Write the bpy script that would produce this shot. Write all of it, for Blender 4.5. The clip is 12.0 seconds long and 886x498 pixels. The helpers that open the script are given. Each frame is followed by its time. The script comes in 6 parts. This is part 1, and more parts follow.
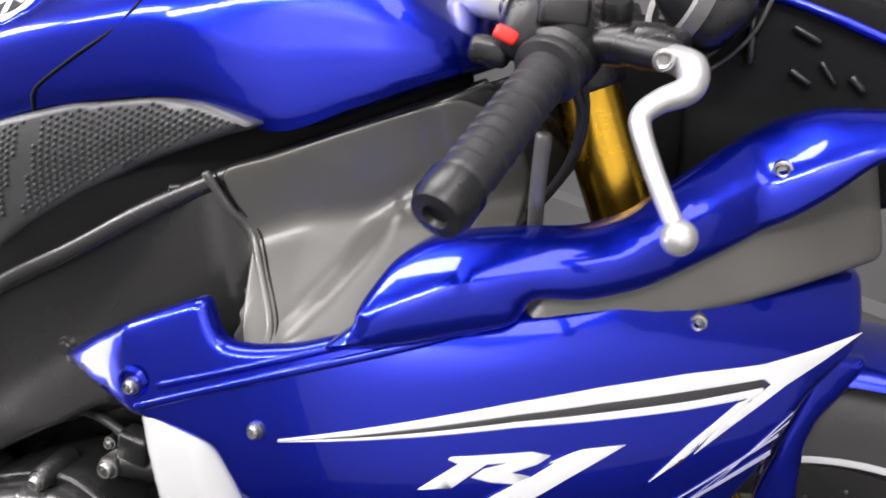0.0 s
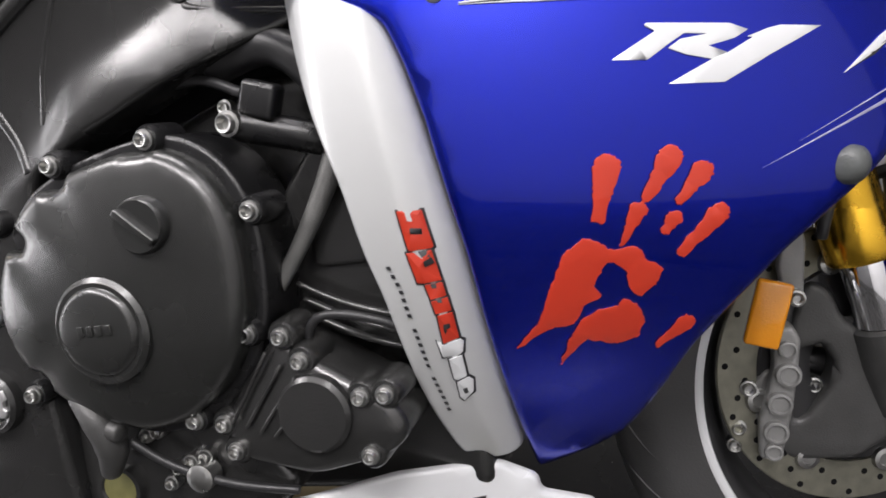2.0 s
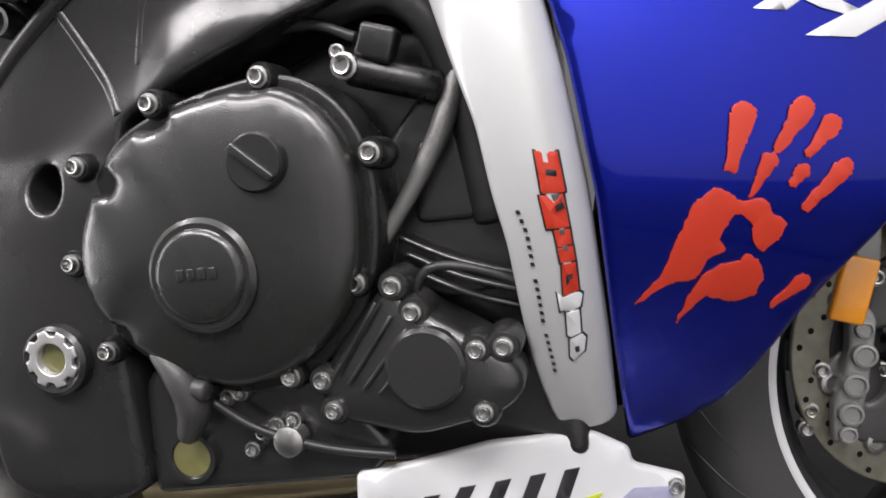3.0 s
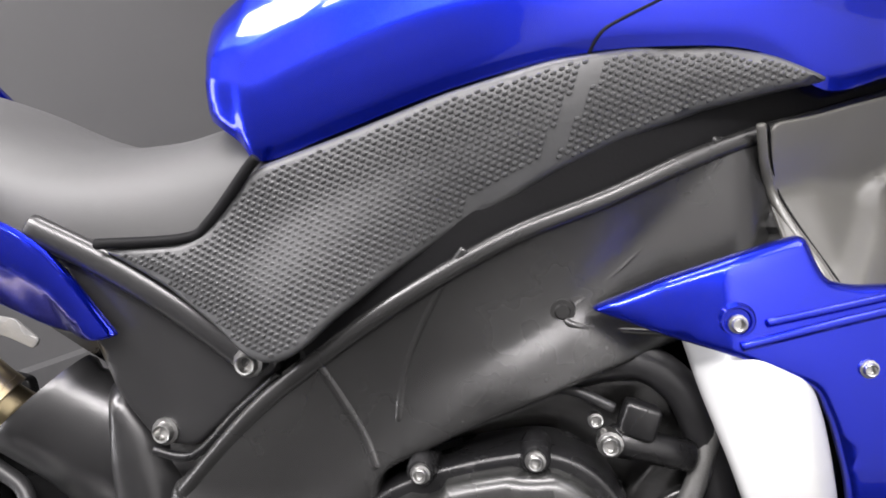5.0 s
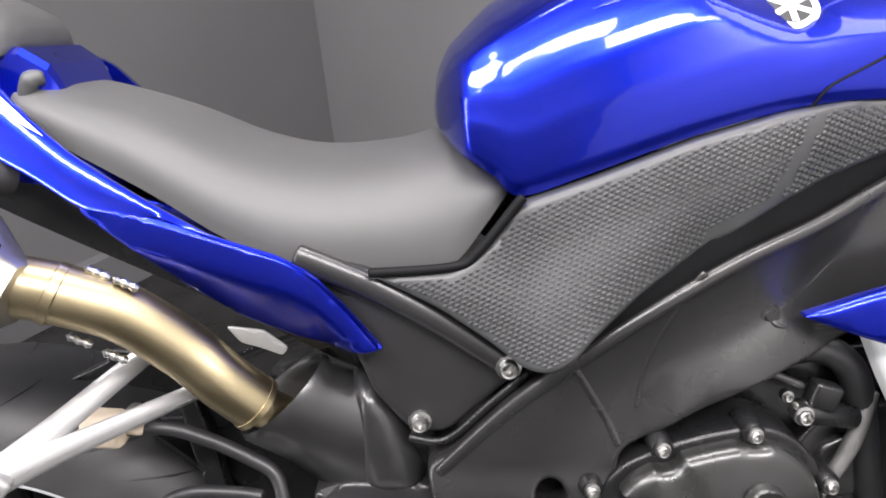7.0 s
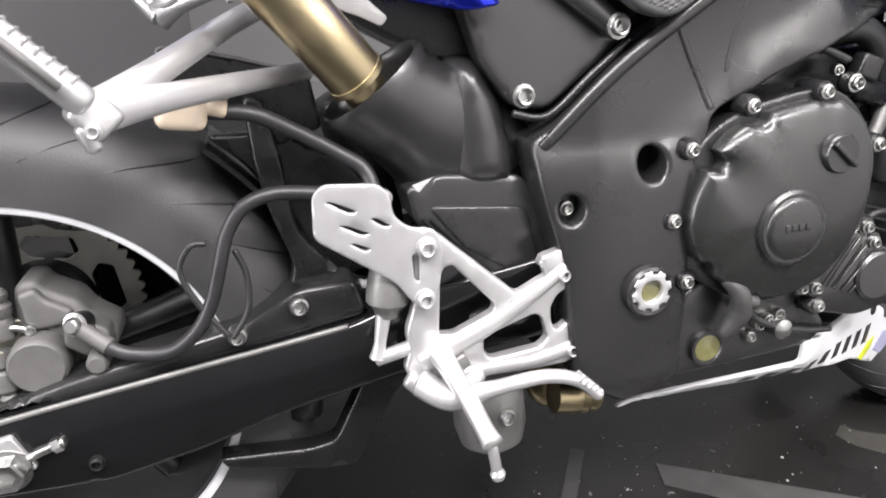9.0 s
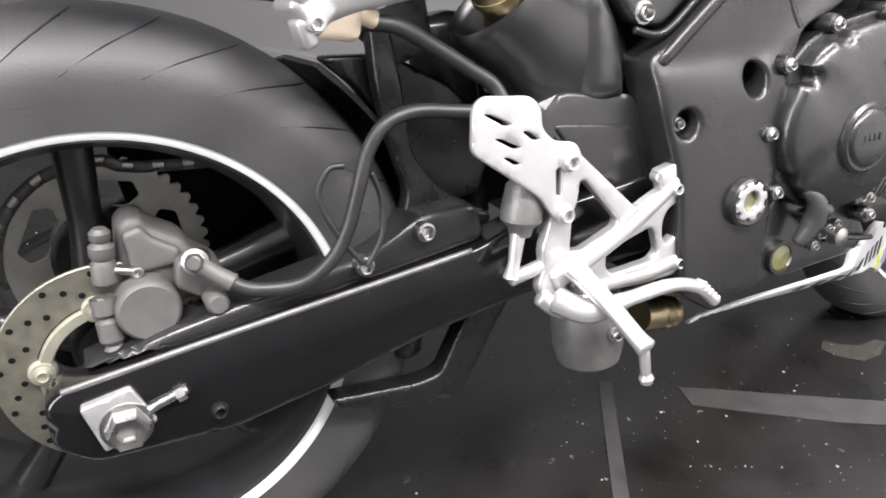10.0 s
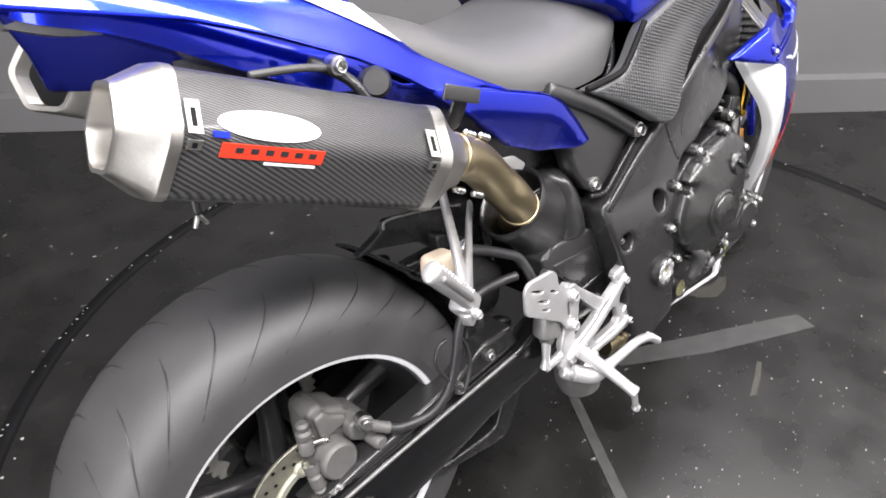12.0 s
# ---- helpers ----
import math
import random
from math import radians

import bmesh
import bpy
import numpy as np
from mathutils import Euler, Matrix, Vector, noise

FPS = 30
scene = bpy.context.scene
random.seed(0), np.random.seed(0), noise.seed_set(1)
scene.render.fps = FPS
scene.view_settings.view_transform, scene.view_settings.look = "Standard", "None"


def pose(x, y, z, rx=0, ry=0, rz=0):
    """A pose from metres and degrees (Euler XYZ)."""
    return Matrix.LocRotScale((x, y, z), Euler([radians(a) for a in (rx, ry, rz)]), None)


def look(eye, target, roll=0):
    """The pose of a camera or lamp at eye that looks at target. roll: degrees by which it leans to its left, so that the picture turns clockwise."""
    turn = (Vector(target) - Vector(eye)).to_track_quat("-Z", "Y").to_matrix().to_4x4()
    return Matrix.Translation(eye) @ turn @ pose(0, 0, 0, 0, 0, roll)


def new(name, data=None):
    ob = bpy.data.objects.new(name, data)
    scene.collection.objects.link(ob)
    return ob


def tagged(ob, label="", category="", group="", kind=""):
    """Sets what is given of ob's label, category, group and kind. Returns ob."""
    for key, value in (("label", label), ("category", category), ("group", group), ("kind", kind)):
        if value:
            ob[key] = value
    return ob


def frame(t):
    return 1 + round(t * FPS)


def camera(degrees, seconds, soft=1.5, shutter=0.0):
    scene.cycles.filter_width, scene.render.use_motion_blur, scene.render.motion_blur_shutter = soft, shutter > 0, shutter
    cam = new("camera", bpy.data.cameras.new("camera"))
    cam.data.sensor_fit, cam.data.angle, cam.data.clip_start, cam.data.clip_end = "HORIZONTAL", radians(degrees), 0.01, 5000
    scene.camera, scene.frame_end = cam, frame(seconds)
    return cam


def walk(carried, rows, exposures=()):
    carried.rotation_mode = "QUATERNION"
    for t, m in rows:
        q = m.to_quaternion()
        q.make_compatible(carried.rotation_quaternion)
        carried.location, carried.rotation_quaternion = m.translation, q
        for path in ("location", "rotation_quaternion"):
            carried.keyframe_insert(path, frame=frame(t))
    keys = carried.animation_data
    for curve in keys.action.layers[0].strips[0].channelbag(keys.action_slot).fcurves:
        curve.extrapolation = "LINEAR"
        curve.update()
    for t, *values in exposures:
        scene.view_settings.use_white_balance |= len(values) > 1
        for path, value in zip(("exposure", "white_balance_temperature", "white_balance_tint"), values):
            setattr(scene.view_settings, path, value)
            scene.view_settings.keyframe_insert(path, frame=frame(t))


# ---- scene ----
cam = camera(61.53, 12.0, soft=1.6, shutter=0.25)

PATH = [
    (0, pose(1.3737, -0.6008, 0.9108, 74.66, 7.85, 19.57)),
    (0.3, pose(1.3295, -0.6297, 0.8553, 76.53, 7.87, 18.43)),
    (0.5, pose(1.3160, -0.6379, 0.8220, 76.32, 9.07, 17.26)),
    (1, pose(1.2663, -0.6583, 0.7212, 77.41, 8.52, 16.34)),
    (1.5, pose(1.2302, -0.6694, 0.6449, 78.95, 8.88, 15.37)),
    (2, pose(1.1822, -0.6860, 0.5859, 81.51, 8.16, 14.83)),
    (2.5, pose(1.1160, -0.7020, 0.5468, 82.31, 7.77, 12.41)),
    (2.7, pose(1.0895, -0.7082, 0.5290, 83.15, 7.12, 11.85)),
    (4.3, pose(0.9567, -0.7237, 0.6769, 87.18, 2.94, 9.76)),
    (4.5, pose(0.9327, -0.7265, 0.7194, 86.28, 3.51, 9.85)),
    (5, pose(0.8589, -0.7426, 0.8223, 84.59, 4.11, 7.78)),
    (5.5, pose(0.7848, -0.7507, 0.8746, 79.09, 2.28, 4.68)),
    (6, pose(0.6848, -0.7662, 0.9260, 75.96, 2.32, 3.31)),
    (6.5, pose(0.5817, -0.7947, 0.9928, 75.42, 1.97, 2.47)),
    (6.7, pose(0.5764, -0.8085, 1.0055, 74.68, 3.15, 1.32)),
    (8.3, pose(0.4387, -0.8685, 0.8141, 71.64, 3.73, -8.24)),
    (8.5, pose(0.3892, -0.8694, 0.7820, 72.38, 4.74, -10.23)),
    (9, pose(0.2678, -0.8571, 0.7141, 71.91, 2.50, -15.26)),
    (9.5, pose(0.1315, -0.8272, 0.6626, 71.42, 2.51, -21.16)),
    (10, pose(0.0149, -0.7802, 0.6629, 70.28, 1.96, -26.02)),
    (10.2, pose(-0.0292, -0.7634, 0.6797, 70.03, 1.53, -27.14)),
    (10.5, pose(-0.0952, -0.7291, 0.7481, 68.74, 0.76, -29.00)),
    (11, pose(-0.1305, -0.7444, 0.8886, 65.76, 1.48, -32.27)),
    (11.5, pose(-0.2080, -0.7655, 1.0394, 63.09, 3.27, -39.19)),
    (12, pose(-0.3045, -0.8173, 1.1275, 60.63, 7.90, -43.39)),
]
LEAN = pose(0, 0, 0, -11, 0, 0)  # the machine rests on its side stand
walk(cam, [(t, LEAN @ m) for t, m in PATH], [(0, 0.0), (0.5, -0.04), (1.0, -0.16), (2.7, -0.1), (4.5, 0.25), (5.0, 0.34), (6.7, 0.36), (8.3, 0.62), (9.0, 0.66), (9.5, 0.62), (10.5, 0.84), (11, 0.8), (12, 0.54)])

# ---- world and lights ----
from mathutils import geometry

world = bpy.data.worlds.new("studio")
scene.world = world
world.use_nodes = True
world.node_tree.nodes["Background"].inputs["Color"].default_value = (0.9, 0.95, 1.0, 1)
world.node_tree.nodes["Background"].inputs["Strength"].default_value = 0.05


def panel_lamp(name, eye, target, sx, sy, power, colour=(1.0, 0.955, 0.965)):
    d = bpy.data.lights.new(name, "AREA")
    d.shape, d.size, d.size_y, d.energy, d.color = "RECTANGLE", sx, sy, power, colour
    ob = new(name, d)
    ob.matrix_world = look(eye, target)
    return tagged(ob, "white light panel at ceiling height", "lamp", "ceiling panels", "structure")


panel_lamp("ceiling_panel", (0.2, -1.35, 2.8), (0.3, -0.9, 0.0), 1.2, 0.25, 50)
panel_lamp("ceiling_panel", (1.35, -1.7, 2.8), (1.2, -1.1, 0.0), 1.2, 0.25, 50)
panel_lamp("ceiling_panel", (0.7, 0.3, 2.8), (0.7, 0.1, 0.0), 1.5, 0.3, 44)
panel_lamp("ceiling_panel", (-0.9, -0.6, 2.8), (-0.5, -0.3, 0.0), 1.2, 0.4, 64)
panel_lamp("ceiling_panel", (2.5, -0.1, 2.8), (2.0, -0.1, 0.0), 1.5, 0.9, 29)


# An unseen area lamp, added for side highlights from behind the machine.
def unseen_lamp(eye, target, sx, sy, power):
    d = bpy.data.lights.new("unseen_side_lamp", "AREA")
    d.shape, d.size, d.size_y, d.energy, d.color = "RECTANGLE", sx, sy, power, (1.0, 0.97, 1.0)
    ob = new("unseen_side_lamp", d)
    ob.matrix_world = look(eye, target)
    tagged(ob, "unseen area lamp added for highlights along the machine's side", "lamp", "doorways", "structure")


unseen_lamp((-1.64, -0.61, 1.15), (0.5, -0.2, 0.7), 0.5, 1.9, 33)
# Added lamp turned on the white east wall, which then serves as reflector.
panel_lamp("ceiling_panel", (1.88, -1.42, 2.8), (2.42, -1.96, 0.9), 0.6, 0.6, 29)

# ---- materials ----


def material(name, colour, rough=0.5, metal=0.0, coat=0.0, noise_size=40.0, vary=0.25, bump=0.1, bump_size=300.0, spec=0.5, rough_vary=0.1):
    """A surface with broad stains, fine grain and a little relief."""
    m = bpy.data.materials.new(name)
    m.use_nodes = True
    nt = m.node_tree
    b = nt.nodes["Principled BSDF"]
    co = nt.nodes.new("ShaderNodeTexCoord")
    n1, n2 = nt.nodes.new("ShaderNodeTexNoise"), nt.nodes.new("ShaderNodeTexNoise")
    n1.inputs["Scale"].default_value, n1.inputs["Detail"].default_value = noise_size, 4
    n2.inputs["Scale"].default_value, n2.inputs["Detail"].default_value = bump_size, 3
    nt.links.new(co.outputs["Object"], n1.inputs["Vector"])
    nt.links.new(co.outputs["Object"], n2.inputs["Vector"])
    ramp = nt.nodes.new("ShaderNodeMapRange")
    ramp.inputs["To Min"].default_value, ramp.inputs["To Max"].default_value = 1 - vary, 1 + vary
    nt.links.new(n1.outputs["Fac"], ramp.inputs["Value"])
    mix = nt.nodes.new("ShaderNodeVectorMath")
    mix.operation = "SCALE"
    mix.inputs[0].default_value = colour
    nt.links.new(ramp.outputs["Result"], mix.inputs["Scale"])
    nt.links.new(mix.outputs["Vector"], b.inputs["Base Color"])
    rr = nt.nodes.new("ShaderNodeMapRange")
    rr.inputs["To Min"].default_value, rr.inputs["To Max"].default_value = max(0.02, rough - rough_vary), rough + rough_vary
    nt.links.new(n1.outputs["Fac"], rr.inputs["Value"])
    nt.links.new(rr.outputs["Result"], b.inputs["Roughness"])
    b.inputs["Metallic"].default_value = metal
    b.inputs["Specular IOR Level"].default_value = spec
    b.inputs["Coat Weight"].default_value, b.inputs["Coat Roughness"].default_value = coat, 0.04
    if bump:
        bp = nt.nodes.new("ShaderNodeBump")
        bp.inputs["Strength"].default_value, bp.inputs["Distance"].default_value = bump, 0.001
        nt.links.new(n2.outputs["Fac"], bp.inputs["Height"])
        nt.links.new(bp.outputs["Normal"], b.inputs["Normal"])
    return m


BLUE = material("blue_paint", (0.005, 0.016, 0.43), 0.25, 0.9, 0.6, 8, 0.06, 0.03, 1500, spec=0.25, rough_vary=0.03)
WHITE = material("white_vinyl", (0.6, 0.61, 0.62), 0.35, 0, 0.5, 10, 0.03, 0.02)
BLACKV = material("black_vinyl", (0.02, 0.02, 0.022), 0.35, 0, 0.5, 30, 0.2, 0.02)
GREYV = material("grey_vinyl", (0.3, 0.3, 0.42), 0.35, 0, 0.5, 30, 0.2, 0.02)
RED = material("red_vinyl", (0.5, 0.035, 0.014), 0.4, 0, 0.3, 12, 0.06, 0.02)
YELLOW = material("yellow_vinyl", (0.45, 0.5, 0.02), 0.4, 0, 0.3, 60, 0.3, 0.02)
SILVER = material("silver_paint", (0.58, 0.59, 0.59), 0.36, 0.25, 0.4, 10, 0.04, 0.04, 1500, rough_vary=0.04)
FRAME = material("satin_black_frame", (0.017, 0.017, 0.0168), 0.26, 0.1, 0, 10, 0.3, 0.12, 900, spec=0.6, rough_vary=0.08)
DUCT = material("grey_black_duct", (0.074, 0.073, 0.066), 0.33, 0, 0, 12, 0.25, 0.1, 900, spec=0.75)
PLASTIC = material("black_plastic", (0.008, 0.008, 0.0085), 0.28, 0, 0, 25, 0.35, 0.2, 1200)
# Colours black parts and stands in for shade in holes, slots and interiors.
DARK = material("black_and_shade", (0.005, 0.005, 0.0055), 0.6, 0, 0, 20, 0.4, 0.2, spec=0.12)
PAD = material("grip_rubber", (0.042, 0.043, 0.044), 0.41, 0, 0, 14, 0.25, 0.15, 900, spec=0.55)
SEATM = material("seat_vinyl", (0.068, 0.068, 0.068), 0.5, 0, 0, 9, 0.12, 0.3, 1400)
COVER = material("dark_bronze_black_cover", (0.015, 0.0155, 0.0148), 0.27, 0.1, 0.1, 10, 0.25, 0.15, 900, spec=0.7, rough_vary=0.06)
ENGINE = material("engine_paint", (0.019, 0.019, 0.0187), 0.25, 0.15, 0.15, 12, 0.3, 0.2, 700, spec=0.85, rough_vary=0.08)
FORK = material("dark_cast_fork", (0.055, 0.055, 0.054), 0.45, 0.3, 0, 30, 0.3, 0.3, 600)
CASTED = material("pale_cast_caliper", (0.24, 0.24, 0.235), 0.45, 0.4, 0, 40, 0.25, 0.3, 600)
CAST = material("cast_alloy", (0.16, 0.16, 0.155), 0.42, 0.5, 0, 40, 0.35, 0.45, 500)
CALIPER = material("dusty_caliper_grey", (0.105, 0.104, 0.10), 0.55, 0.3, 0, 50, 0.3, 0.4, 700)
STEEL = material("bright_steel", (0.45, 0.45, 0.44), 0.3, 1.0, 0, 80, 0.15, 0.05)
ALLOY = material("polished_alloy", (0.52, 0.52, 0.52), 0.33, 0.7, 0, 40, 0.12, 0.08, 800)
CHROME = material("chrome", (0.8, 0.8, 0.82), 0.08, 1.0, 0, 40, 0.05, 0)
GOLD = material("gold_anodised", (0.8, 0.47, 0.045), 0.25, 1.0, 0, 60, 0.06, 0.05)
BRONZE = material("heat_tinted_steel", (0.39, 0.325, 0.20), 0.36, 1.0, 0, 14, 0.25, 0.05)
TI = material("brushed_titanium", (0.47, 0.46, 0.43), 0.38, 1.0, 0, 50, 0.1, 0.15, 500)
RUBBER = material("tyre_rubber", (0.044, 0.044, 0.044), 0.53, 0, 0, 12, 0.3, 0.35, 500)
HOSE = material("hose_rubber", (0.018, 0.018, 0.019), 0.42, 0, 0, 60, 0.3, 0.15)
CREAM = material("cream_plastic", (0.62, 0.52, 0.4), 0.45, 0, 0, 60, 0.15, 0.05)
AMBER = material("amber_lens", (0.75, 0.28, 0.01), 0.15, 0, 0.8, 60, 0.1, 0.3, 500)
DISC = material("brake_disc_steel", (0.24, 0.235, 0.19), 0.42, 0.8, 0, 90, 0.3, 0.3, 900)
SHROUD = material("satin_black_shroud", (0.016, 0.016, 0.0165), 0.31, 0, 0, 12, 0.25, 0.12, 900, spec=0.75)
GLOSSY = material("gloss_black_paint", (0.005, 0.005, 0.0055), 0.18, 0, 0.3, 14, 0.3, 0.05, 700, rough_vary=0.06)
WHEEL = material("wheel_black", (0.018, 0.018, 0.019), 0.35, 0.1, 0.3, 30, 0.2, 0.05)
REDSW = material("red_plastic", (0.7, 0.03, 0.02), 0.4, 0, 0, 60, 0.1, 0)
SLIDE = material("worn_slider_plastic", (0.075, 0.08, 0.078), 0.42, 0, 0, 60, 0.35, 0.3, 500)
SIGHT = material("oil_sight_glass", (0.13, 0.125, 0.05), 0.1, 0, 1.0, 90, 0.3, 0)


def floor_material():
    m = material("dark_scuffed_floor", (0.0115, 0.0114, 0.0108), 0.30, 0, 0, 7, 0.75, 0.35, 60, rough_vary=0.22)
    nt = m.node_tree
    b = nt.nodes["Principled BSDF"]
    co = nt.nodes["Texture Coordinate"]
    v = nt.nodes.new("ShaderNodeTexNoise")
    v.inputs["Scale"].default_value, v.inputs["Detail"].default_value = 38, 6
    r = nt.nodes.new("ShaderNodeMapRange")
    r.inputs["From Min"].default_value, r.inputs["From Max"].default_value = 0.68, 0.75
    big = nt.nodes.new("ShaderNodeTexNoise")
    big.inputs["Scale"].default_value = 2.2
    br = nt.nodes.new("ShaderNodeMapRange")
    br.inputs["From Min"].default_value, br.inputs["From Max"].default_value = 0.42, 0.62
    mul = nt.nodes.new("ShaderNodeMath")
    mul.operation = "MULTIPLY"
    mix = nt.nodes.new("ShaderNodeMix")
    mix.data_type = "RGBA"
    mix.inputs[7].default_value = (0.24, 0.24, 0.22, 1)
    for n in (v, big):
        nt.links.new(co.outputs["Object"], n.inputs["Vector"])
    nt.links.new(v.outputs["Fac"], r.inputs["Value"])
    nt.links.new(big.outputs["Fac"], br.inputs["Value"])
    nt.links.new(r.outputs["Result"], mul.inputs[0])
    nt.links.new(br.outputs["Result"], mul.inputs[1])
    old = b.inputs["Base Color"].links[0].from_socket
    nt.links.new(mul.outputs["Value"], mix.inputs[0])
    nt.links.new(old, mix.inputs[6])
    nt.links.new(mix.outputs[2], b.inputs["Base Color"])
    return m


def carbon_material():
    """Twill weave: two crossing sets of threads, each showing in turn."""
    m = material("carbon_weave", (0.05, 0.05, 0.05), 0.34, 0.4, 0.15, 30, 0.1, 0)
    nt = m.node_tree
    b = nt.nodes["Principled BSDF"]
    co = nt.nodes["Texture Coordinate"]
    waves = []
    for size, kind in ((150, "DIAGONAL"), (420, "X")):
        w = nt.nodes.new("ShaderNodeTexWave")
        w.wave_type, w.bands_direction = "BANDS", kind
        w.inputs["Scale"].default_value, w.inputs["Distortion"].default_value = size, 0.3
        nt.links.new(co.outputs["Object"], w.inputs["Vector"])
        waves.append(w)
    mul = nt.nodes.new("ShaderNodeMath")
    mul.operation = "MULTIPLY_ADD"
    mul.inputs[1].default_value = 0.3
    nt.links.new(waves[1].outputs["Fac"], mul.inputs[0])
    nt.links.new(waves[0].outputs["Fac"], mul.inputs[2])
    r = nt.nodes.new("ShaderNodeMapRange")
    r.inputs["From Min"].default_value, r.inputs["From Max"].default_value = 0.3, 0.95
    nt.links.new(mul.outputs["Value"], r.inputs["Value"])
    mix = nt.nodes.new("ShaderNodeMix")
    mix.data_type = "RGBA"
    mix.inputs[6].default_value, mix.inputs[7].default_value = (0.02, 0.02, 0.02, 1), (0.085, 0.085, 0.085, 1)
    nt.links.new(r.outputs["Result"], mix.inputs[0])
    nt.links.new(mix.outputs[2], b.inputs["Base Color"])
    bp = nt.nodes.new("ShaderNodeBump")
    bp.inputs["Strength"].default_value, bp.inputs["Distance"].default_value = 0.35, 0.0006
    nt.links.new(mul.outputs["Value"], bp.inputs["Height"])
    nt.links.new(bp.outputs["Normal"], b.inputs["Normal"])
    return m


FLOOR, CARBON = floor_material(), carbon_material()
WALL = material("grey_booth_wall", (0.13, 0.13, 0.132), 0.55, 0, 0, 1.5, 0.12, 0.1, 40)
TAPE = material("worn_grey_tape", (0.045, 0.045, 0.044), 0.45, 0, 0, 30, 0.4, 0.2)
# Same wall finish in a darker grey, for the west wall and its step.
DUSK = material("darker_booth_wall", (0.10, 0.10, 0.102), 0.55, 0, 0, 1.5, 0.15, 0.1, 40)
PALE = material("dark_side_wall", (0.15, 0.15, 0.152), 0.7, 0, 0, 1.5, 0.1, 0.1, 40)
BRIGHT = material("white_bounce_wall", (0.72, 0.72, 0.71), 0.6, 0, 0, 1.5, 0.08, 0.1, 40)
CEIL = material("ceiling_white", (0.72, 0.72, 0.72), 0.8, 0, 0, 3, 0.1, 0)

# ---- builders ----


def mesh(name, verts, faces, mat, parent=None, label="", angle=38):
    me = bpy.data.meshes.new(name)
    me.from_pydata([tuple(v) for v in verts], [], faces)
    bm = bmesh.new()
    bm.from_mesh(me)
    bmesh.ops.remove_doubles(bm, verts=bm.verts, dist=1e-6)
    bmesh.ops.recalc_face_normals(bm, faces=bm.faces)
    bm.to_mesh(me)
    bm.free()
    me.polygons.foreach_set("use_smooth", [True] * len(me.polygons))
    me.set_sharp_from_angle(angle=radians(angle))
    me.materials.append(mat)
    ob = new(name, me)
    if parent:
        ob.parent = parent
    if label:
        tagged(ob, label)
    return ob


def fillet(pts, r, seg=4):
    out = []
    n = len(pts)
    for i in range(n):
        a, p, b = (np.array(pts[(i + k) % n], float) for k in (-1, 0, 1))
        la, lb = np.linalg.norm(a - p), np.linalg.norm(b - p)
        c = min(r, 0.48 * la, 0.48 * lb)
        s, e = p + (a - p) * c / la, p + (b - p) * c / lb
        for k in range(seg + 1):
            u = k / seg
            out.append((1 - u) ** 2 * s + 2 * u * (1 - u) * p + u * u * e)
    return out


def dense(pts, step):
    out = []
    n = len(pts)
    for i in range(n):
        a, b = pts[i], pts[(i + 1) % n]
        k = max(1, int(np.linalg.norm(b - a) / step))
        out += [a + (b - a) * j / k for j in range(k)]
    keep = [out[0]]
    for p in out[1:]:
        if np.linalg.norm(p - keep[-1]) > 4e-4:
            keep.append(p)
    return np.array(keep)


def edge_distance(q, poly):
    a, b = poly, np.roll(poly, -1, 0)
    d, best = b - a, np.full(len(q), 9.0)
    ll = (d * d).sum(1) + 1e-12
    for i in range(len(a)):
        u = np.clip(((q - a[i]) @ d[i]) / ll[i], 0, 1)
        best = np.minimum(best, np.hypot(*(q - a[i] - u[:, None] * d[i]).T))
    return best


def inside(q, poly):
    x, y = q[:, 0], q[:, 1]
    c = np.zeros(len(q), bool)
    for a, b in zip(poly, np.roll(poly, -1, 0)):
        k = (a[1] > y) != (b[1] > y)
        c ^= k & (x < (b[0] - a[0]) * (y - a[1]) / (b[1] - a[1] + 1e-15) + a[0])
    return c


def shell(outline, surf, thick, rnd=0.004, step=0.012, crown=0.0, corner=0.012, lift=0.0, holes=()):
    """A solid panel: an outline in x and z laid on the surface y = surf(x, z), with rolled edges and a crowned face."""
    poly = dense(fillet(outline, corner), step)
    rings = [dense(fillet(h, 0.004), step) for h in holes]
    lines = [poly] + rings
    pts = [p for line in lines for p in line]
    edges, k = [], 0
    for line in lines:
        n = len(line)
        edges += [(k + i, k + (i + 1) % n) for i in range(n)]
        k += n
    extra = []
    for line in lines:
        t = np.roll(line, -1, 0) - np.roll(line, 1, 0)
        t /= np.linalg.norm(t, axis=1)[:, None] + 1e-12
        nrm = np.stack([-t[:, 1], t[:, 0]], 1)
        for f in (0.12, 0.35, 0.65, 1.0):
            extra += [line + nrm * rnd * f, line - nrm * rnd * f]
    lo, hi = poly.min(0), poly.max(0)
    gx, gz = np.arange(lo[0], hi[0], step), np.arange(lo[1], hi[1], step)
    g = np.array([(x + (j % 2) * step / 2, z) for j, z in enumerate(gz) for x in gx])
    want = []
    for arr, least in [(e, rnd * f * 0.93) for e, f in zip(extra, [f for _ in lines for f in (0.12, 0.12, 0.35, 0.35, 0.65, 0.65, 1, 1)])] + [(g, rnd * 1.3)]:
        if not len(arr):
            continue
        d = edge_distance(arr, poly)
        for r in rings:
            d = np.minimum(d, edge_distance(arr, r))
        ok = inside(arr, poly) & (d >= least)
        for r in rings:
            ok &= ~inside(arr, r)
        want += list(arr[ok])
    cells, thin = set(), []
    for p in want:
        c = (round(p[0] / (rnd * 0.11 + 1e-4)), round(p[1] / (rnd * 0.11 + 1e-4)))
        if c not in cells:
            cells.add(c)
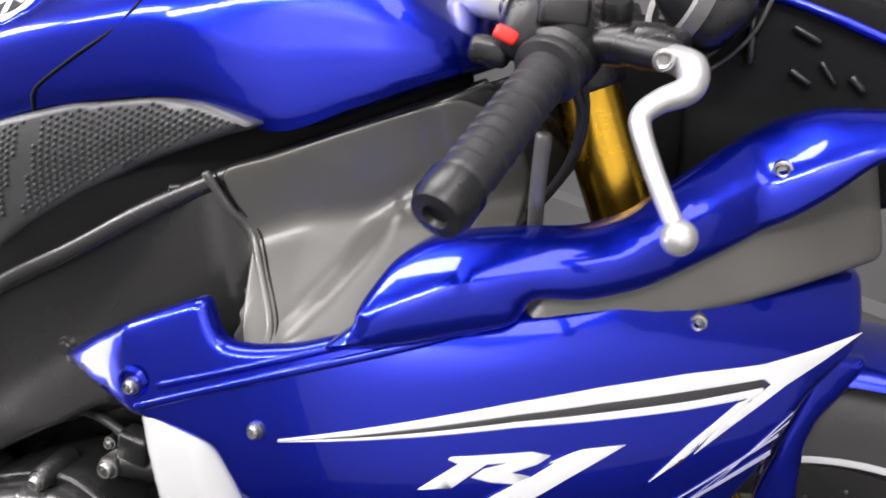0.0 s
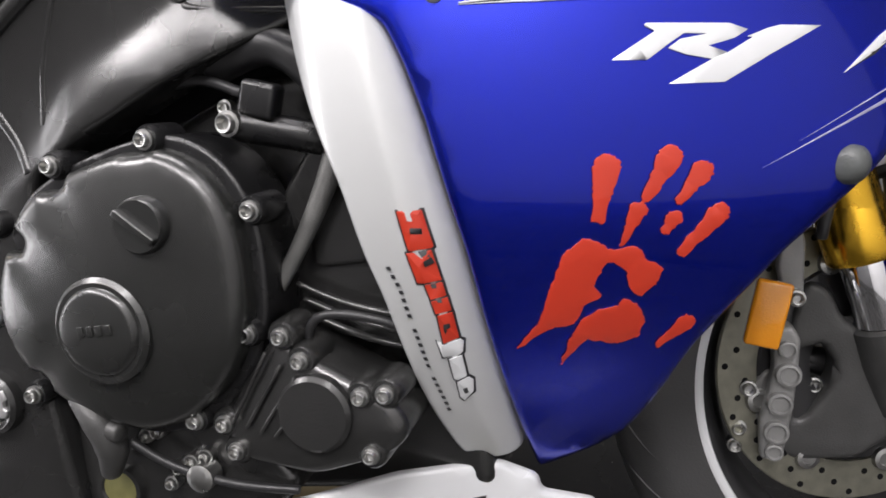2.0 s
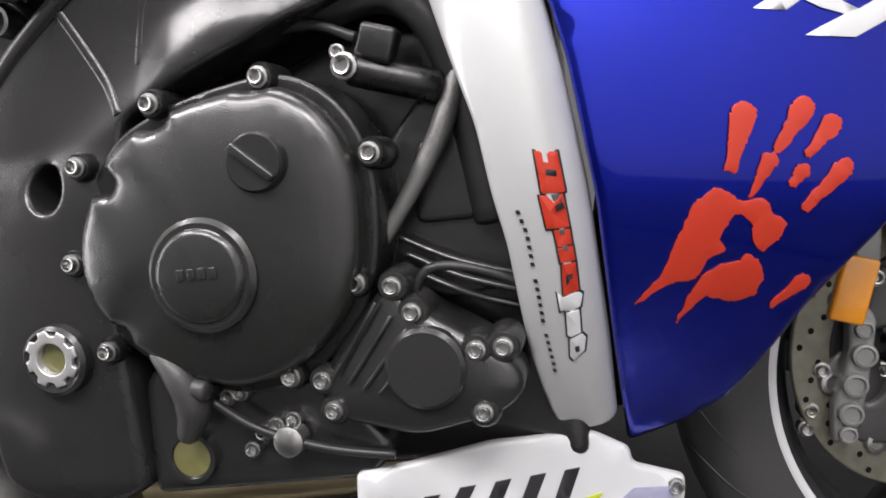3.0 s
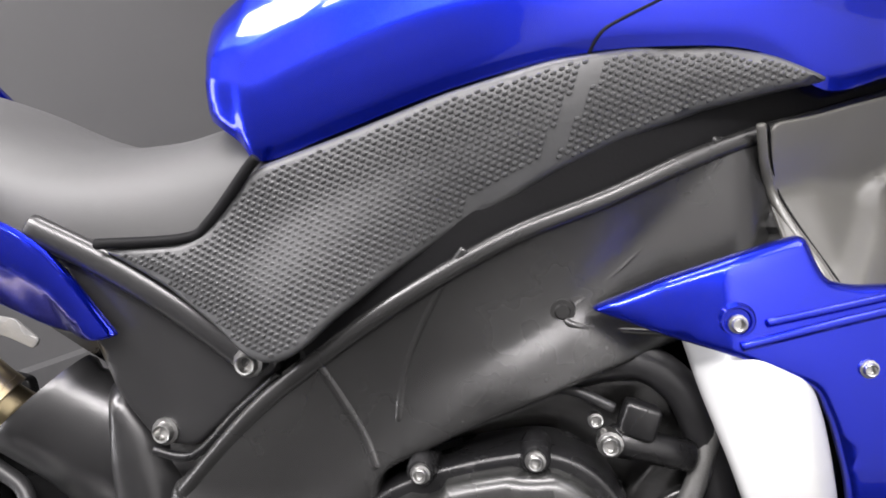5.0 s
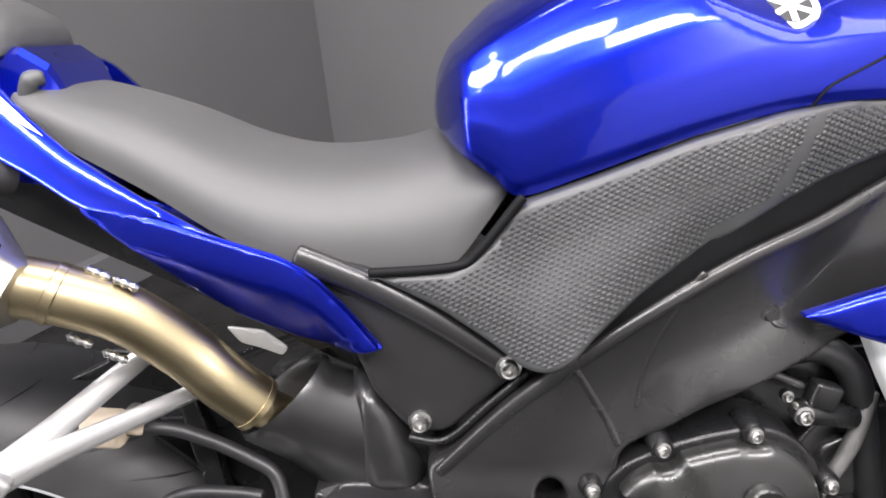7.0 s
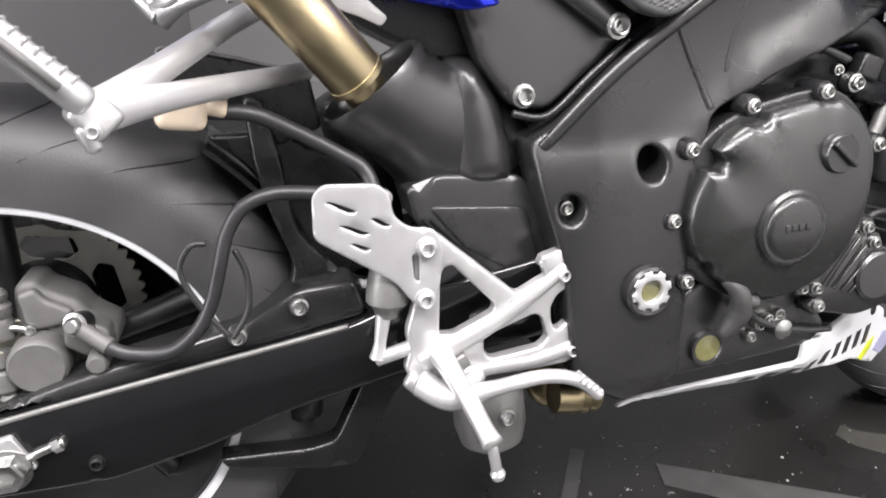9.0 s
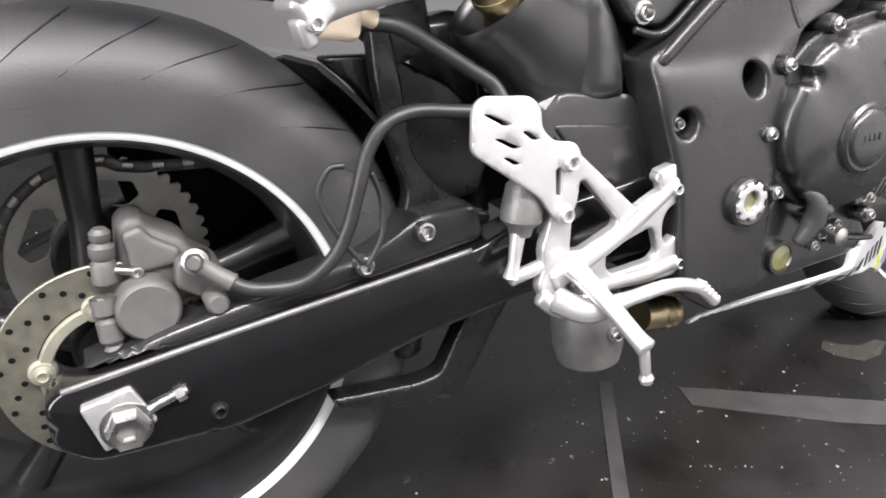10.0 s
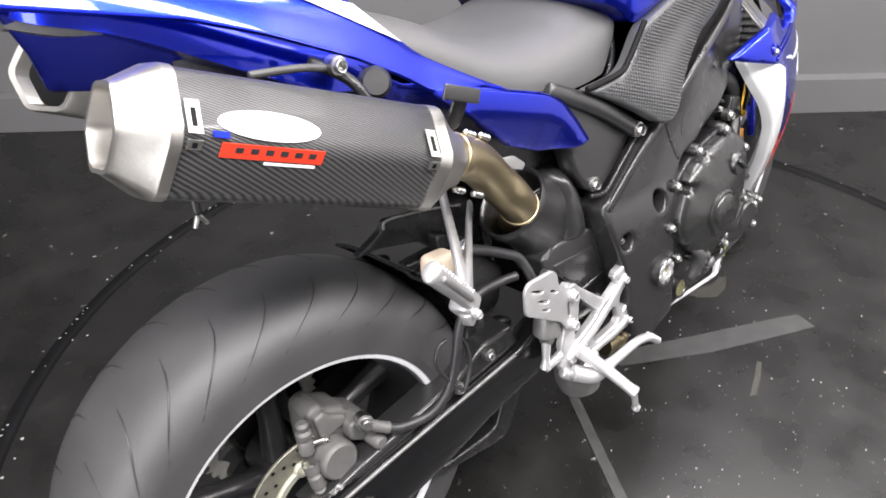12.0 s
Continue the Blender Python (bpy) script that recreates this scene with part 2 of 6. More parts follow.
            thin.append(p)
    vs, _, fs, *_ = geometry.delaunay_2d_cdt([Vector(p) for p in pts + thin], edges, [], 1, 1e-6)
    q = np.array([(v.x, v.y) for v in vs])
    tris = [f for f in fs if len(f) == 3]
    if rings:
        cen = np.array([q[list(f)].mean(0) for f in tris])
        bad = np.zeros(len(tris), bool)
        for r in rings:
            bad |= inside(cen, r)
        tris = [f for f, x in zip(tris, bad) if not x]
    d = edge_distance(q, poly)
    for r in rings:
        d = np.minimum(d, edge_distance(q, r))
    s = np.clip(d / rnd, 0, 1)
    roll = rnd * (1 - np.sqrt(np.clip(1 - (1 - s) ** 2, 0, 1)))
    m = max(d.max(), 1e-6)
    base = np.array([surf(x, z) for x, z in q]) + lift
    y = base + roll - crown * (1 - (1 - np.clip(d / m, 0, 1)) ** 2)
    n = len(q)
    verts = [(a, c, b) for (a, b), c in zip(q, y)] + [(a, c + thick, b) for (a, b), c in zip(q, base)]
    count = {}
    for f in tris:
        for i in range(3):
            e = (f[i], f[(i + 1) % 3])
            count[tuple(sorted(e))] = count.get(tuple(sorted(e)), 0) + 1
    faces = [tuple(f) for f in tris] + [tuple(i + n for i in reversed(f)) for f in tris]
    faces += [(a, b, b + n, a + n) for (a, b), c in count.items() if c == 1]
    return verts, faces


def panel(name, mat, parent, outline, surf, thick=0.008, label="", **kw):
    s = surf if callable(surf) else (lambda x, z, c=surf: c)
    v, f = shell(outline, s, thick, **kw)
    return mesh(name, v, f, mat, parent, label)


def decal(name, mat, parent, outline, surf, label="", lift=-0.0015, corner=0.0015):
    s = surf if callable(surf) else (lambda x, z, c=surf: c)
    v, f = shell(outline, s, 0.0012, rnd=0.0004, step=0.012, corner=corner, lift=lift)
    return mesh(name, v, f, mat, parent, label)


def spline(pts, sub=6):
    p = [np.array(q, float) for q in pts]
    if len(p) < 3:
        return [p[0] + (p[1] - p[0]) * k / 3 for k in range(4)]
    out = []
    for i in range(len(p) - 1):
        a, b, c, d = p[max(i - 1, 0)], p[i], p[i + 1], p[min(i + 2, len(p) - 1)]
        for k in range(sub):
            u = k / sub
            out.append(0.5 * (2 * b + (c - a) * u + (2 * a - 5 * b + 4 * c - d) * u * u + (3 * b - a - 3 * c + d) * u ** 3))
    return out + [p[-1]]


def sweep(pts, radii, n=14, flat=1.0, up=(0, 1, 0), sub=6, round_ends=True):
    """A bent rod; flat squeezes its section along the given direction."""
    line = spline(pts, sub)
    r = np.interp(np.linspace(0, 1, len(line)), np.linspace(0, 1, len(radii)), radii) if np.ndim(radii) else np.full(len(line), radii)
    if round_ends:
        d0, d1 = line[1] - line[0], line[-1] - line[-2]
        d0, d1 = d0 / np.linalg.norm(d0), d1 / np.linalg.norm(d1)
        line = [line[0] - d0 * r[0] * 0.3, line[0] - d0 * r[0] * 0.18] + line + [line[-1] + d1 * r[-1] * 0.18, line[-1] + d1 * r[-1] * 0.3]
        r = np.concatenate([[r[0] * 0.55, r[0] * 0.87], r, [r[-1] * 0.87, r[-1] * 0.55]])
    verts, faces = [], []
    for i, p in enumerate(line):
        t = line[min(i + 1, len(line) - 1)] - line[max(i - 1, 0)]
        t /= np.linalg.norm(t) + 1e-12
        u = np.array(up, float)
        if abs(u @ t) > 0.95:
            u = np.array((1.0, 0, 0)) if abs(t[0]) < 0.8 else np.array((0, 0, 1.0))
        u -= t * (u @ t)
        u /= np.linalg.norm(u)
        w = np.cross(t, u)
        verts += [p + r[i] * (flat * math.cos(2 * math.pi * k / n) * u + math.sin(2 * math.pi * k / n) * w) for k in range(n)]
        if i:
            faces += [((i - 1) * n + k, (i - 1) * n + (k + 1) % n, i * n + (k + 1) % n, i * n + k) for k in range(n)]
    m = len(line)
    faces += [tuple(range(n)), tuple((m - 1) * n + k for k in range(n))]
    return verts, faces


def rod(name, mat, parent, pts, radii, label="", **kw):
    return mesh(name, *sweep(pts, radii, **kw), mat, parent, label)


def turned(profile, origin, axis, n=28):
    """A turned body: (radius, height) pairs about an axis."""
    a = np.array(axis, float)
    a /= np.linalg.norm(a)
    u = np.cross(a, (0, 0, 1.0)) if abs(a[2]) < 0.9 else np.cross(a, (1.0, 0, 0))
    u /= np.linalg.norm(u)
    w = np.cross(a, u)
    o = np.array(origin, float)
    verts, faces = [], []
    for r, h in profile:
        verts += [o + a * h + max(r, 1e-5) * (math.cos(2 * math.pi * k / n) * u + math.sin(2 * math.pi * k / n) * w) for k in range(n)]
    for i in range(1, len(profile)):
        faces += [((i - 1) * n + k, (i - 1) * n + (k + 1) % n, i * n + (k + 1) % n, i * n + k) for k in range(n)]
    return verts, faces


def lathe(name, mat, parent, profile, origin, axis=(0, -1, 0), n=28, label="", angle=38):
    return mesh(name, *turned(profile, origin, axis, n), mat, parent, label, angle)


def loft(name, mat, parent, rings, label="", angle=50):
    n = len(rings[0])
    verts = [p for r in rings for p in r]
    faces = []
    for i in range(1, len(rings)):
        faces += [((i - 1) * n + k, (i - 1) * n + (k + 1) % n, i * n + (k + 1) % n, i * n + k) for k in range(n)]
    faces += [tuple(range(n)), tuple((len(rings) - 1) * n + k for k in range(n))]
    return mesh(name, verts, faces, mat, parent, label, angle)


def block(name, mat, parent, centre, size, turn=(0, 0, 0), bevel=0.004, label=""):
    bm = bmesh.new()
    bmesh.ops.create_cube(bm, size=1, matrix=Matrix.Diagonal((*size, 1)))
    bmesh.ops.bevel(bm, geom=bm.edges[:], offset=min(bevel, min(size) * 0.45), segments=3, affect="EDGES", profile=0.5)
    m = pose(*centre, *turn)
    verts = [m @ v.co for v in bm.verts]
    faces = [tuple(v.index for v in f.verts) for f in bm.faces]
    bm.free()
    return mesh(name, verts, faces, mat, parent, label)


BOLTS = {}


def bolt(parent, x, y, z, r=0.008, mat=None, name="bolt", axis=(0, -1, 0)):
    """A flanged socket bolt; bolts of one size share a mesh."""
    mat = mat or STEEL
    key = (round(r, 4), mat.name, axis)
    if key not in BOLTS:
        v, f = turned([(0, 0.1 * r), (0.42 * r, 0.1 * r), (0.5 * r, 0.75 * r), (0.62 * r, 0.8 * r), (0.72 * r, 0.66 * r), (0.76 * r, 0.25 * r), (0.98 * r, 0.2 * r), (r, 0), (0.95 * r, -1.2 * r), (0, -1.2 * r)], (0, 0, 0), axis, 12)
        ob = mesh(name, v, f, mat, parent)
        BOLTS[key] = ob.data
    else:
        ob = new(name, BOLTS[key])
        ob.parent = parent
    ob.location = (x, y, z)
    return ob


# ---- the room ----
def plain(name, verts, faces, mat, label, category, kind="structure"):
    return tagged(mesh(name, verts, faces, mat), label, category, "", kind)


def prism(outline, z0, z1):
    n = len(outline)
    v = [(x, y, z0) for x, y in outline] + [(x, y, z1) for x, y in outline]
    return v, [tuple(range(n)), tuple(range(n, 2 * n))] + [(i, (i + 1) % n, (i + 1) % n + n, i + n) for i in range(n)]


def wall_between(name, a, b, thick, height, mat=None, label="plain dark grey painted booth wall"):
    a, b = np.array(a, float), np.array(b, float)
    d = (b - a) / np.linalg.norm(b - a)
    nrm = np.array((-d[1], d[0])) * thick
    plain(name, *prism([a - d * thick, b + d * thick, b + d * thick + nrm, a - d * thick + nrm], -0.03, height), mat or WALL, label, "wall")


ROOM = [(0.115, 2.40), (-2.0, -0.38), (1.2, -2.9), (3.3, -0.42)]
plain("floor", *prism([(-4, -4), (5, -4), (5, 4), (-4, 4)], -0.1, -0.03), FLOOR, "dark scuffed concrete floor with pale flecks", "floor")
wall_between("wall_west", ROOM[1], ROOM[0], 0.1, 2.9, DUSK, "plain charcoal painted booth wall")
wall_between("wall_north", ROOM[0], ROOM[3], 0.1, 2.9)
# This wall, out of view, is white to throw light back at the machine.
wall_between("wall_east", ROOM[3], ROOM[2], 0.1, 2.9, BRIGHT, "plain white painted wall beside the booth")
# The unseen south wall is left open where the added lamp stands.
SOUTH = [tuple(np.array(ROOM[2]) + (np.array(ROOM[1]) - np.array(ROOM[2])) * f) for f in (0.0, 0.82, 0.97, 1.0)]
wall_between("wall_south", SOUTH[0], SOUTH[1], 0.1, 2.9, PALE, "plain dark workshop wall")
wall_between("wall_southwest", SOUTH[2], SOUTH[3], 0.1, 2.9, PALE, "plain dark wall beside the open doorway")
LINTEL = prism([SOUTH[1], SOUTH[2], (SOUTH[2][0] - 0.062, SOUTH[2][1] - 0.079), (SOUTH[1][0] - 0.062, SOUTH[1][1] - 0.079)], 2.3, 2.9)
plain("wall_lintel", *LINTEL, PALE, "plain dark wall over the open doorway", "wall")
plain("ceiling", *prism([(-4, -4), (5, -4), (5, 4), (-4, 4)], 2.9, 3.0), CEIL, "plain pale ceiling over the booth", "ceiling")
TABLE = [(0.70 + 1.24 * math.cos(a * math.pi / 48), 1.24 * math.sin(a * math.pi / 48)) for a in range(96)]
plain("turntable_floor", *prism(TABLE, -0.029, 0.0), FLOOR, "round dark turntable platform with a scuffed top", "floor")


def plinth(name, a, b, deep, height, mat):
    """A low step along the foot of a wall."""
    a, b = np.array(a, float), np.array(b, float)
    d = (b - a) / np.linalg.norm(b - a)
    nrm = np.array((-d[1], d[0])) * deep
    plain(name, *prism([a - nrm - d * deep, b - nrm + d * deep, b - nrm * 0.02 + d * deep, a - nrm * 0.02 - d * deep], -0.029, height), mat, "low grey step along the wall's foot", "trim")


plinth("trim_west", ROOM[1], ROOM[0], 0.05, 0.10, DUSK)
plinth("trim_north", ROOM[0], ROOM[3], 0.05, 0.103, WALL)
RING = [(0.70 + r * math.cos(a * math.pi / 72), r * math.sin(a * math.pi / 72), z) for r, z in ((1.230, -0.001), (1.234, 0.006), (1.240, 0.009), (1.260, 0.008), (1.266, 0.004), (1.270, -0.03)) for a in range(144)]
plain("turntable_edge", RING, [(i * 144 + k, i * 144 + (k + 1) % 144, (i + 1) * 144 + (k + 1) % 144, (i + 1) * 144 + k) for i in range(5) for k in range(144)], DARK, "black rubber edge round the turntable", "trim")
rng = random.Random(4)


def chips(spots):
    """Small pale paint chips lying flat."""
    verts, faces = [], []
    for x, y, z, r in spots:
        n, k = len(verts), rng.randint(4, 6)
        a0 = rng.random() * 6
        pts = [(x + r * rng.uniform(0.5, 1) * math.cos(a0 + 2 * math.pi * j / k), y + r * rng.uniform(0.4, 1) * math.sin(a0 + 2 * math.pi * j / k)) for j in range(k)]
        verts += [(p, q, z) for p, q in pts] + [(p, q, z + 0.0012) for p, q in pts]
        faces += [tuple(range(n + k, n + 2 * k))] + [(n + j, n + (j + 1) % k, n + k + (j + 1) % k, n + k + j) for j in range(k)]
    return verts, faces


spots = []
for k in range(150):
    a = rng.gauss(2.0, 0.7) if k % 3 else rng.uniform(0, 6.28)
    r = 1.25 + rng.gauss(0, 0.016)
    spots.append((0.70 + r * math.cos(a), r * math.sin(a), 0.0088 if 1.24 < r < 1.258 else 0.0005, rng.uniform(0.0015, 0.006)))
for k in range(420):
    x, y = rng.gauss(0.9, 0.34), rng.gauss(-0.2, 0.26)
    if (x - 0.66) ** 2 + y * y < 1.2 ** 2:
        spots.append((x, y, 0.0005, 0.0006 + 0.0030 * rng.random() ** 4))
CHIP = material("pale_chips", (0.28, 0.28, 0.27), 0.6, 0, 0, 90, 0.4, 0)
tagged(mesh("paint_chips", *chips(spots), CHIP), "pale paint chips scattered on the dark floor", "debris", "", "stuff")


def strip(name, pts, z, mat, label):
    tagged(mesh(name, *prism(pts, z, z + 0.0015), mat), label, "tape")


strip("floor_tape", [(0.832, 0.045), (0.95, -0.02), (1.05, -0.075), (1.235, -0.175), (1.285, -0.205), (1.272, -0.255), (1.19, -0.215), (1.015, -0.125), (0.93, -0.07), (0.822, 0.0)], 0.0004, TAPE, "worn grey tape strip stuck on the dark floor")
strip("floor_tape", [(0.715, 0.11), (0.735, 0.10), (0.60, -0.12), (0.43, -0.40), (0.41, -0.385)], 0.0004, TAPE, "worn grey tape strip stuck on the dark floor")
# Two thin, faint beige patches lying flat on the turntable.
BEIGE = material("beige_patch", (0.032, 0.031, 0.025), 0.6, 0, 0, 60, 0.5, 0.2, 300)
for o in ([(x + 0.03, y + 0.055) for x, y in ((1.125, -0.03), (1.15, -0.012), (1.175, -0.035), (1.205, -0.05), (1.25, -0.048), (1.262, -0.062), (1.215, -0.085), (1.17, -0.085), (1.14, -0.06))], [(1.062, -0.213), (1.068, -0.222), (1.02, -0.244), (0.965, -0.262), (0.95, -0.254), (1.01, -0.233)]):
    tagged(mesh("floor_patch", *prism(o, 0.0003, 0.0011), BEIGE), "faint beige patch on the dark floor", "stain", "floor smears")


# ---- the motorcycle, built upright and then leaned onto its stand ----
bike = tagged(new("motorcycle"), "blue sport motorcycle with black frame, leaning on its side stand", "motorcycle")
bike.matrix_world = LEAN


def fair(x, z):
    u, v = x - 1, z - 0.6
    return -0.2371 + 0.1521 * u - 0.0642 * v + 0.6957 * u * u + 0.3355 * u * v + 1.2375 * v * v + 0.42 * max(0.0, 0.975 - x)


def spar(x, z):
    u, v = x - 1, z - 0.6
    return -0.1232 + 0.5654 * u - 0.15 * v + 0.9453 * u * u - 0.5313 * u * v + 0.1456 * v * v


def knee(x, z):
    s = (x - 0.868) * 0.86 + (0.855 - z) * 0.5
    return -0.19 + 0.15 * max(0.0, x - 0.85) + 0.16 * max(0.0, min(s, 0.05)) - 0.10 * max(0.0, s - 0.09) - 0.36 * 0.5 * (0.79 + 0.3 * (x - 0.6) - z + math.hypot(0.79 + 0.3 * (x - 0.6) - z, 0.03)) * max(0.0, min(1.0, (0.80 - x) / 0.12))


def arm(x, z):
    return -0.12 - 0.085 * x


def on(surf, pts, lift=0.0):
    return [(x, surf(x, z) + lift, z) for x, z in pts]


def fairface(x, z):
    """The side fairing rolls inwards above a crease near its top edge."""
    zl = float(np.interp(x, [1.10, 1.16, 1.266, 1.339, 1.415, 1.47], [0.712, 0.704, 0.697, 0.687, 0.670, 0.655]))
    k = max(0.0, min(1.0, (x - 1.10) / 0.12))
    h = 0.5 * (z - zl + math.hypot(z - zl, 0.004))
    return fair(x, z) + (0.55 + 0.45 * max(0.0, min(1.0, (x - 1.30) / 0.1))) * k * h


# side fairing and its graphics
fairing = panel("side_fairing", BLUE, bike, [
    (0.884, 0.720), (0.935, 0.741), (0.978, 0.755), (1.019, 0.764), (1.034, 0.766), (1.040, 0.745), (1.046, 0.734), (1.064, 0.729), (1.094, 0.727), (1.123, 0.729),
    (1.165, 0.724), (1.233, 0.723), (1.309, 0.719), (1.386, 0.713), (1.445, 0.705), (1.474, 0.688), (1.469, 0.657), (1.456, 0.640),
    (1.426, 0.621), (1.389, 0.574), (1.337, 0.522), (1.271, 0.475), (1.229, 0.437), (1.203, 0.411), (1.170, 0.365), (1.145, 0.335), (1.117, 0.319),
    (1.069, 0.300), (1.064, 0.400), (1.060, 0.508), (1.049, 0.600), (1.041, 0.636), (1.031, 0.664), (0.976, 0.690), (0.93, 0.704)],
    fairface, 0.012, "glossy metallic blue side fairing with white and red graphics", rnd=0.007, corner=0.008, step=0.011)
def cowlface(x, z):
    """The upper cowl bulges along a line and falls in above and below it."""
    k = float(np.interp(x, [1.1, 1.2, 1.3, 1.4, 1.5], [0.738, 0.758, 0.752, 0.784, 0.802]))
    return fair(min(x, 1.40), z) - 0.010 + (0.75 - 0.35 * max(0.0, min(1.0, (x - 1.38) / 0.06))) * max(0.0, z - k) + 0.25 * max(0.0, k - z)


upper = panel("upper_cowl", BLUE, bike, [
    (1.110, 0.724), (1.136, 0.738), (1.139, 0.750), (1.145, 0.759), (1.156, 0.773), (1.177, 0.782), (1.202, 0.782), (1.238, 0.778), (1.274, 0.772),
    (1.304, 0.774), (1.331, 0.787), (1.381, 0.808), (1.414, 0.820), (1.445, 0.826), (1.480, 0.822), (1.540, 0.812), (1.560, 0.800), (1.530, 0.796), (1.476, 0.789), (1.447, 0.769), (1.417, 0.753), (1.378, 0.741),
    (1.320, 0.727), (1.280, 0.727), (1.246, 0.737), (1.236, 0.719), (1.165, 0.717)],
    cowlface, 0.02, "glossy blue upper cowl with a scooped edge", rnd=0.007, corner=0.012, crown=0.006, step=0.008)
rod("crease_ridge", BLUE, fairing, on(fairface, [(0.982, 0.697), (1.04, 0.706), (1.10, 0.713), (1.165, 0.717), (1.228, 0.721)], -0.001), 0.0035, flat=0.7)
rod("crease_ridge", BLUE, fairing, on(fairface, [(1.0, 0.711), (1.06, 0.718), (1.12, 0.724), (1.19, 0.727)], -0.001), 0.003, flat=0.7)
# Black plastic in the lighter duct grey, which stands in for light on it.
intake = panel("intake_duct", DUCT, bike, [(1.225, 0.700), (1.25, 0.74), (1.33, 0.745), (1.42, 0.77), (1.49, 0.78), (1.49, 0.70), (1.38, 0.695)], lambda x, z: fair(x, z) + 0.012, 0.02, "intake recess below the cowl, its black plastic greyed as if lit", rnd=0.01)
for x, z in ((1.066, 0.675), (1.352, 0.694), (1.134, 0.728)):
    bolt(fairing, x, fairface(x, z) - 0.0005, z, 0.0065)
bolt(upper, 1.413, cowlface(1.413, 0.791) - 0.006, 0.791, 0.007)
lathe("bolt_cup", BLUE, fairing, [(0.0, -0.001), (0.008, -0.001), (0.009, 0.0012), (0.0105, 0.0012), (0.0125, -0.002)], (0.980, fair(0.98, 0.714) - 0.001, 0.714))
bolt(fairing, 0.980, fair(0.98, 0.714) - 0.001, 0.712, 0.0065)

TOP = [(1.080, 0.6668), (1.13, 0.6675), (1.182, 0.6685), (1.234, 0.6692), (1.288, 0.668), (1.344, 0.6635), (1.395, 0.656)]
LOW = [(1.080, 0.6655), (1.13, 0.6605), (1.182, 0.656), (1.234, 0.652), (1.288, 0.645), (1.344, 0.638), (1.384, 0.6345)]


def band(f0, f1):
    a = [(x, z + (w - z) * f0) for (x, z), (_, w) in zip(TOP, LOW)]
    b = [(x2 if f1 == 1 else x, z + (w - z) * f1) for (x, z), (x2, w) in zip(TOP, LOW)]
    return a, b


a, b = band(0.0, 0.48)
decal("swoosh_decal", WHITE, fairing, a + [(1.430, 0.656), (1.468, 0.658), (1.440, 0.647), (1.412, 0.637), (1.373, 0.618), (1.345, 0.603), (1.366, 0.622), (1.400, 0.640)] + b[::-1], fair, "white swoosh graphic")
a, b = band(0.50, 0.76)
decal("swoosh_decal", BLACKV, fairing, a + [(1.398, 0.639), (1.360, 0.617), (1.338, 0.600), (1.318, 0.592), (1.350, 0.614), (1.382, 0.636)] + b[::-1], fair, "black carbon-look swoosh graphic", lift=-0.0012)
a, b = band(0.78, 1.0)
decal("swoosh_decal", WHITE, fairing, a + [(1.394, 0.6365), (1.366, 0.620), (1.340, 0.603), (1.314, 0.590), (1.342, 0.612), (1.376, 0.633)] + b[::-1], fair, "white swoosh graphic", lift=-0.0015)
for s, e, w in (((1.256, 0.536), (1.398, 0.588), 0.0020), ((1.282, 0.550), (1.404, 0.600), 0.0012), ((1.33, 0.562), (1.412, 0.608), 0.0008), ((1.345, 0.566), (1.415, 0.614), 0.0007)):
    decal("thin_streak", GREYV, fairing, [s, (e[0], e[1] - w), (e[0], e[1] + w)], fair, "thin grey streak", corner=0.0002)
decal("emblem_decal", WHITE, fairing, [(1.1668, 0.6188), (1.1952, 0.6331), (1.189, 0.6375), (1.1902, 0.6388), (1.2419, 0.6322), (1.2536, 0.6266), (1.2443, 0.6224), (1.227, 0.6197), (1.2393, 0.6139), (1.229, 0.6109), (1.2135, 0.6158), (1.2018, 0.6218), (1.2104, 0.6262), (1.228, 0.6274), (1.213, 0.6294), (1.2015, 0.6233), (1.1889, 0.6159)], fair, "white slanted emblem shape", corner=0.0004)
decal("emblem_decal", WHITE, fairing, [(1.2002, 0.5993), (1.2294, 0.6112), (1.2393, 0.6139), (1.2561, 0.6216), (1.2519, 0.6224), (1.2662, 0.626), (1.2743, 0.627), (1.3018, 0.6234), (1.2648, 0.6084), (1.2355, 0.5954)], fair, "white slanted emblem shape", lift=-0.0022, corner=0.0004)

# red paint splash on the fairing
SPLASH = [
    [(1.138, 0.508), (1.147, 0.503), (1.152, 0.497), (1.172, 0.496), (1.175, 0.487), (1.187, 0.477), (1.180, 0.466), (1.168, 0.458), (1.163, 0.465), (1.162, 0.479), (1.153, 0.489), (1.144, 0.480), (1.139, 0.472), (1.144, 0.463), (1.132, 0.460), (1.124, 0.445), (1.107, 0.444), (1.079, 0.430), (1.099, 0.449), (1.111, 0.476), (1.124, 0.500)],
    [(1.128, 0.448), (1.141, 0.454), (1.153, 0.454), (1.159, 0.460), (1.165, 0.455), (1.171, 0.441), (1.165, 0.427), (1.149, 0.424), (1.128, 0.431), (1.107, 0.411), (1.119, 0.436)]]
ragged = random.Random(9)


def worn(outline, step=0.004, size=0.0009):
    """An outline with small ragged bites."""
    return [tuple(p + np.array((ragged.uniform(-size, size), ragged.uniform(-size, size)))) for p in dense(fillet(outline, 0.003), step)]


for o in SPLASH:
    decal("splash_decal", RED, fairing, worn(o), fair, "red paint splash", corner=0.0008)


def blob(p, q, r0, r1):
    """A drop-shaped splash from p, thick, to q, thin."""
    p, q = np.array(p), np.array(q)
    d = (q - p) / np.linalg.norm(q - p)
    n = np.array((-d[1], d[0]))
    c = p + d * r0
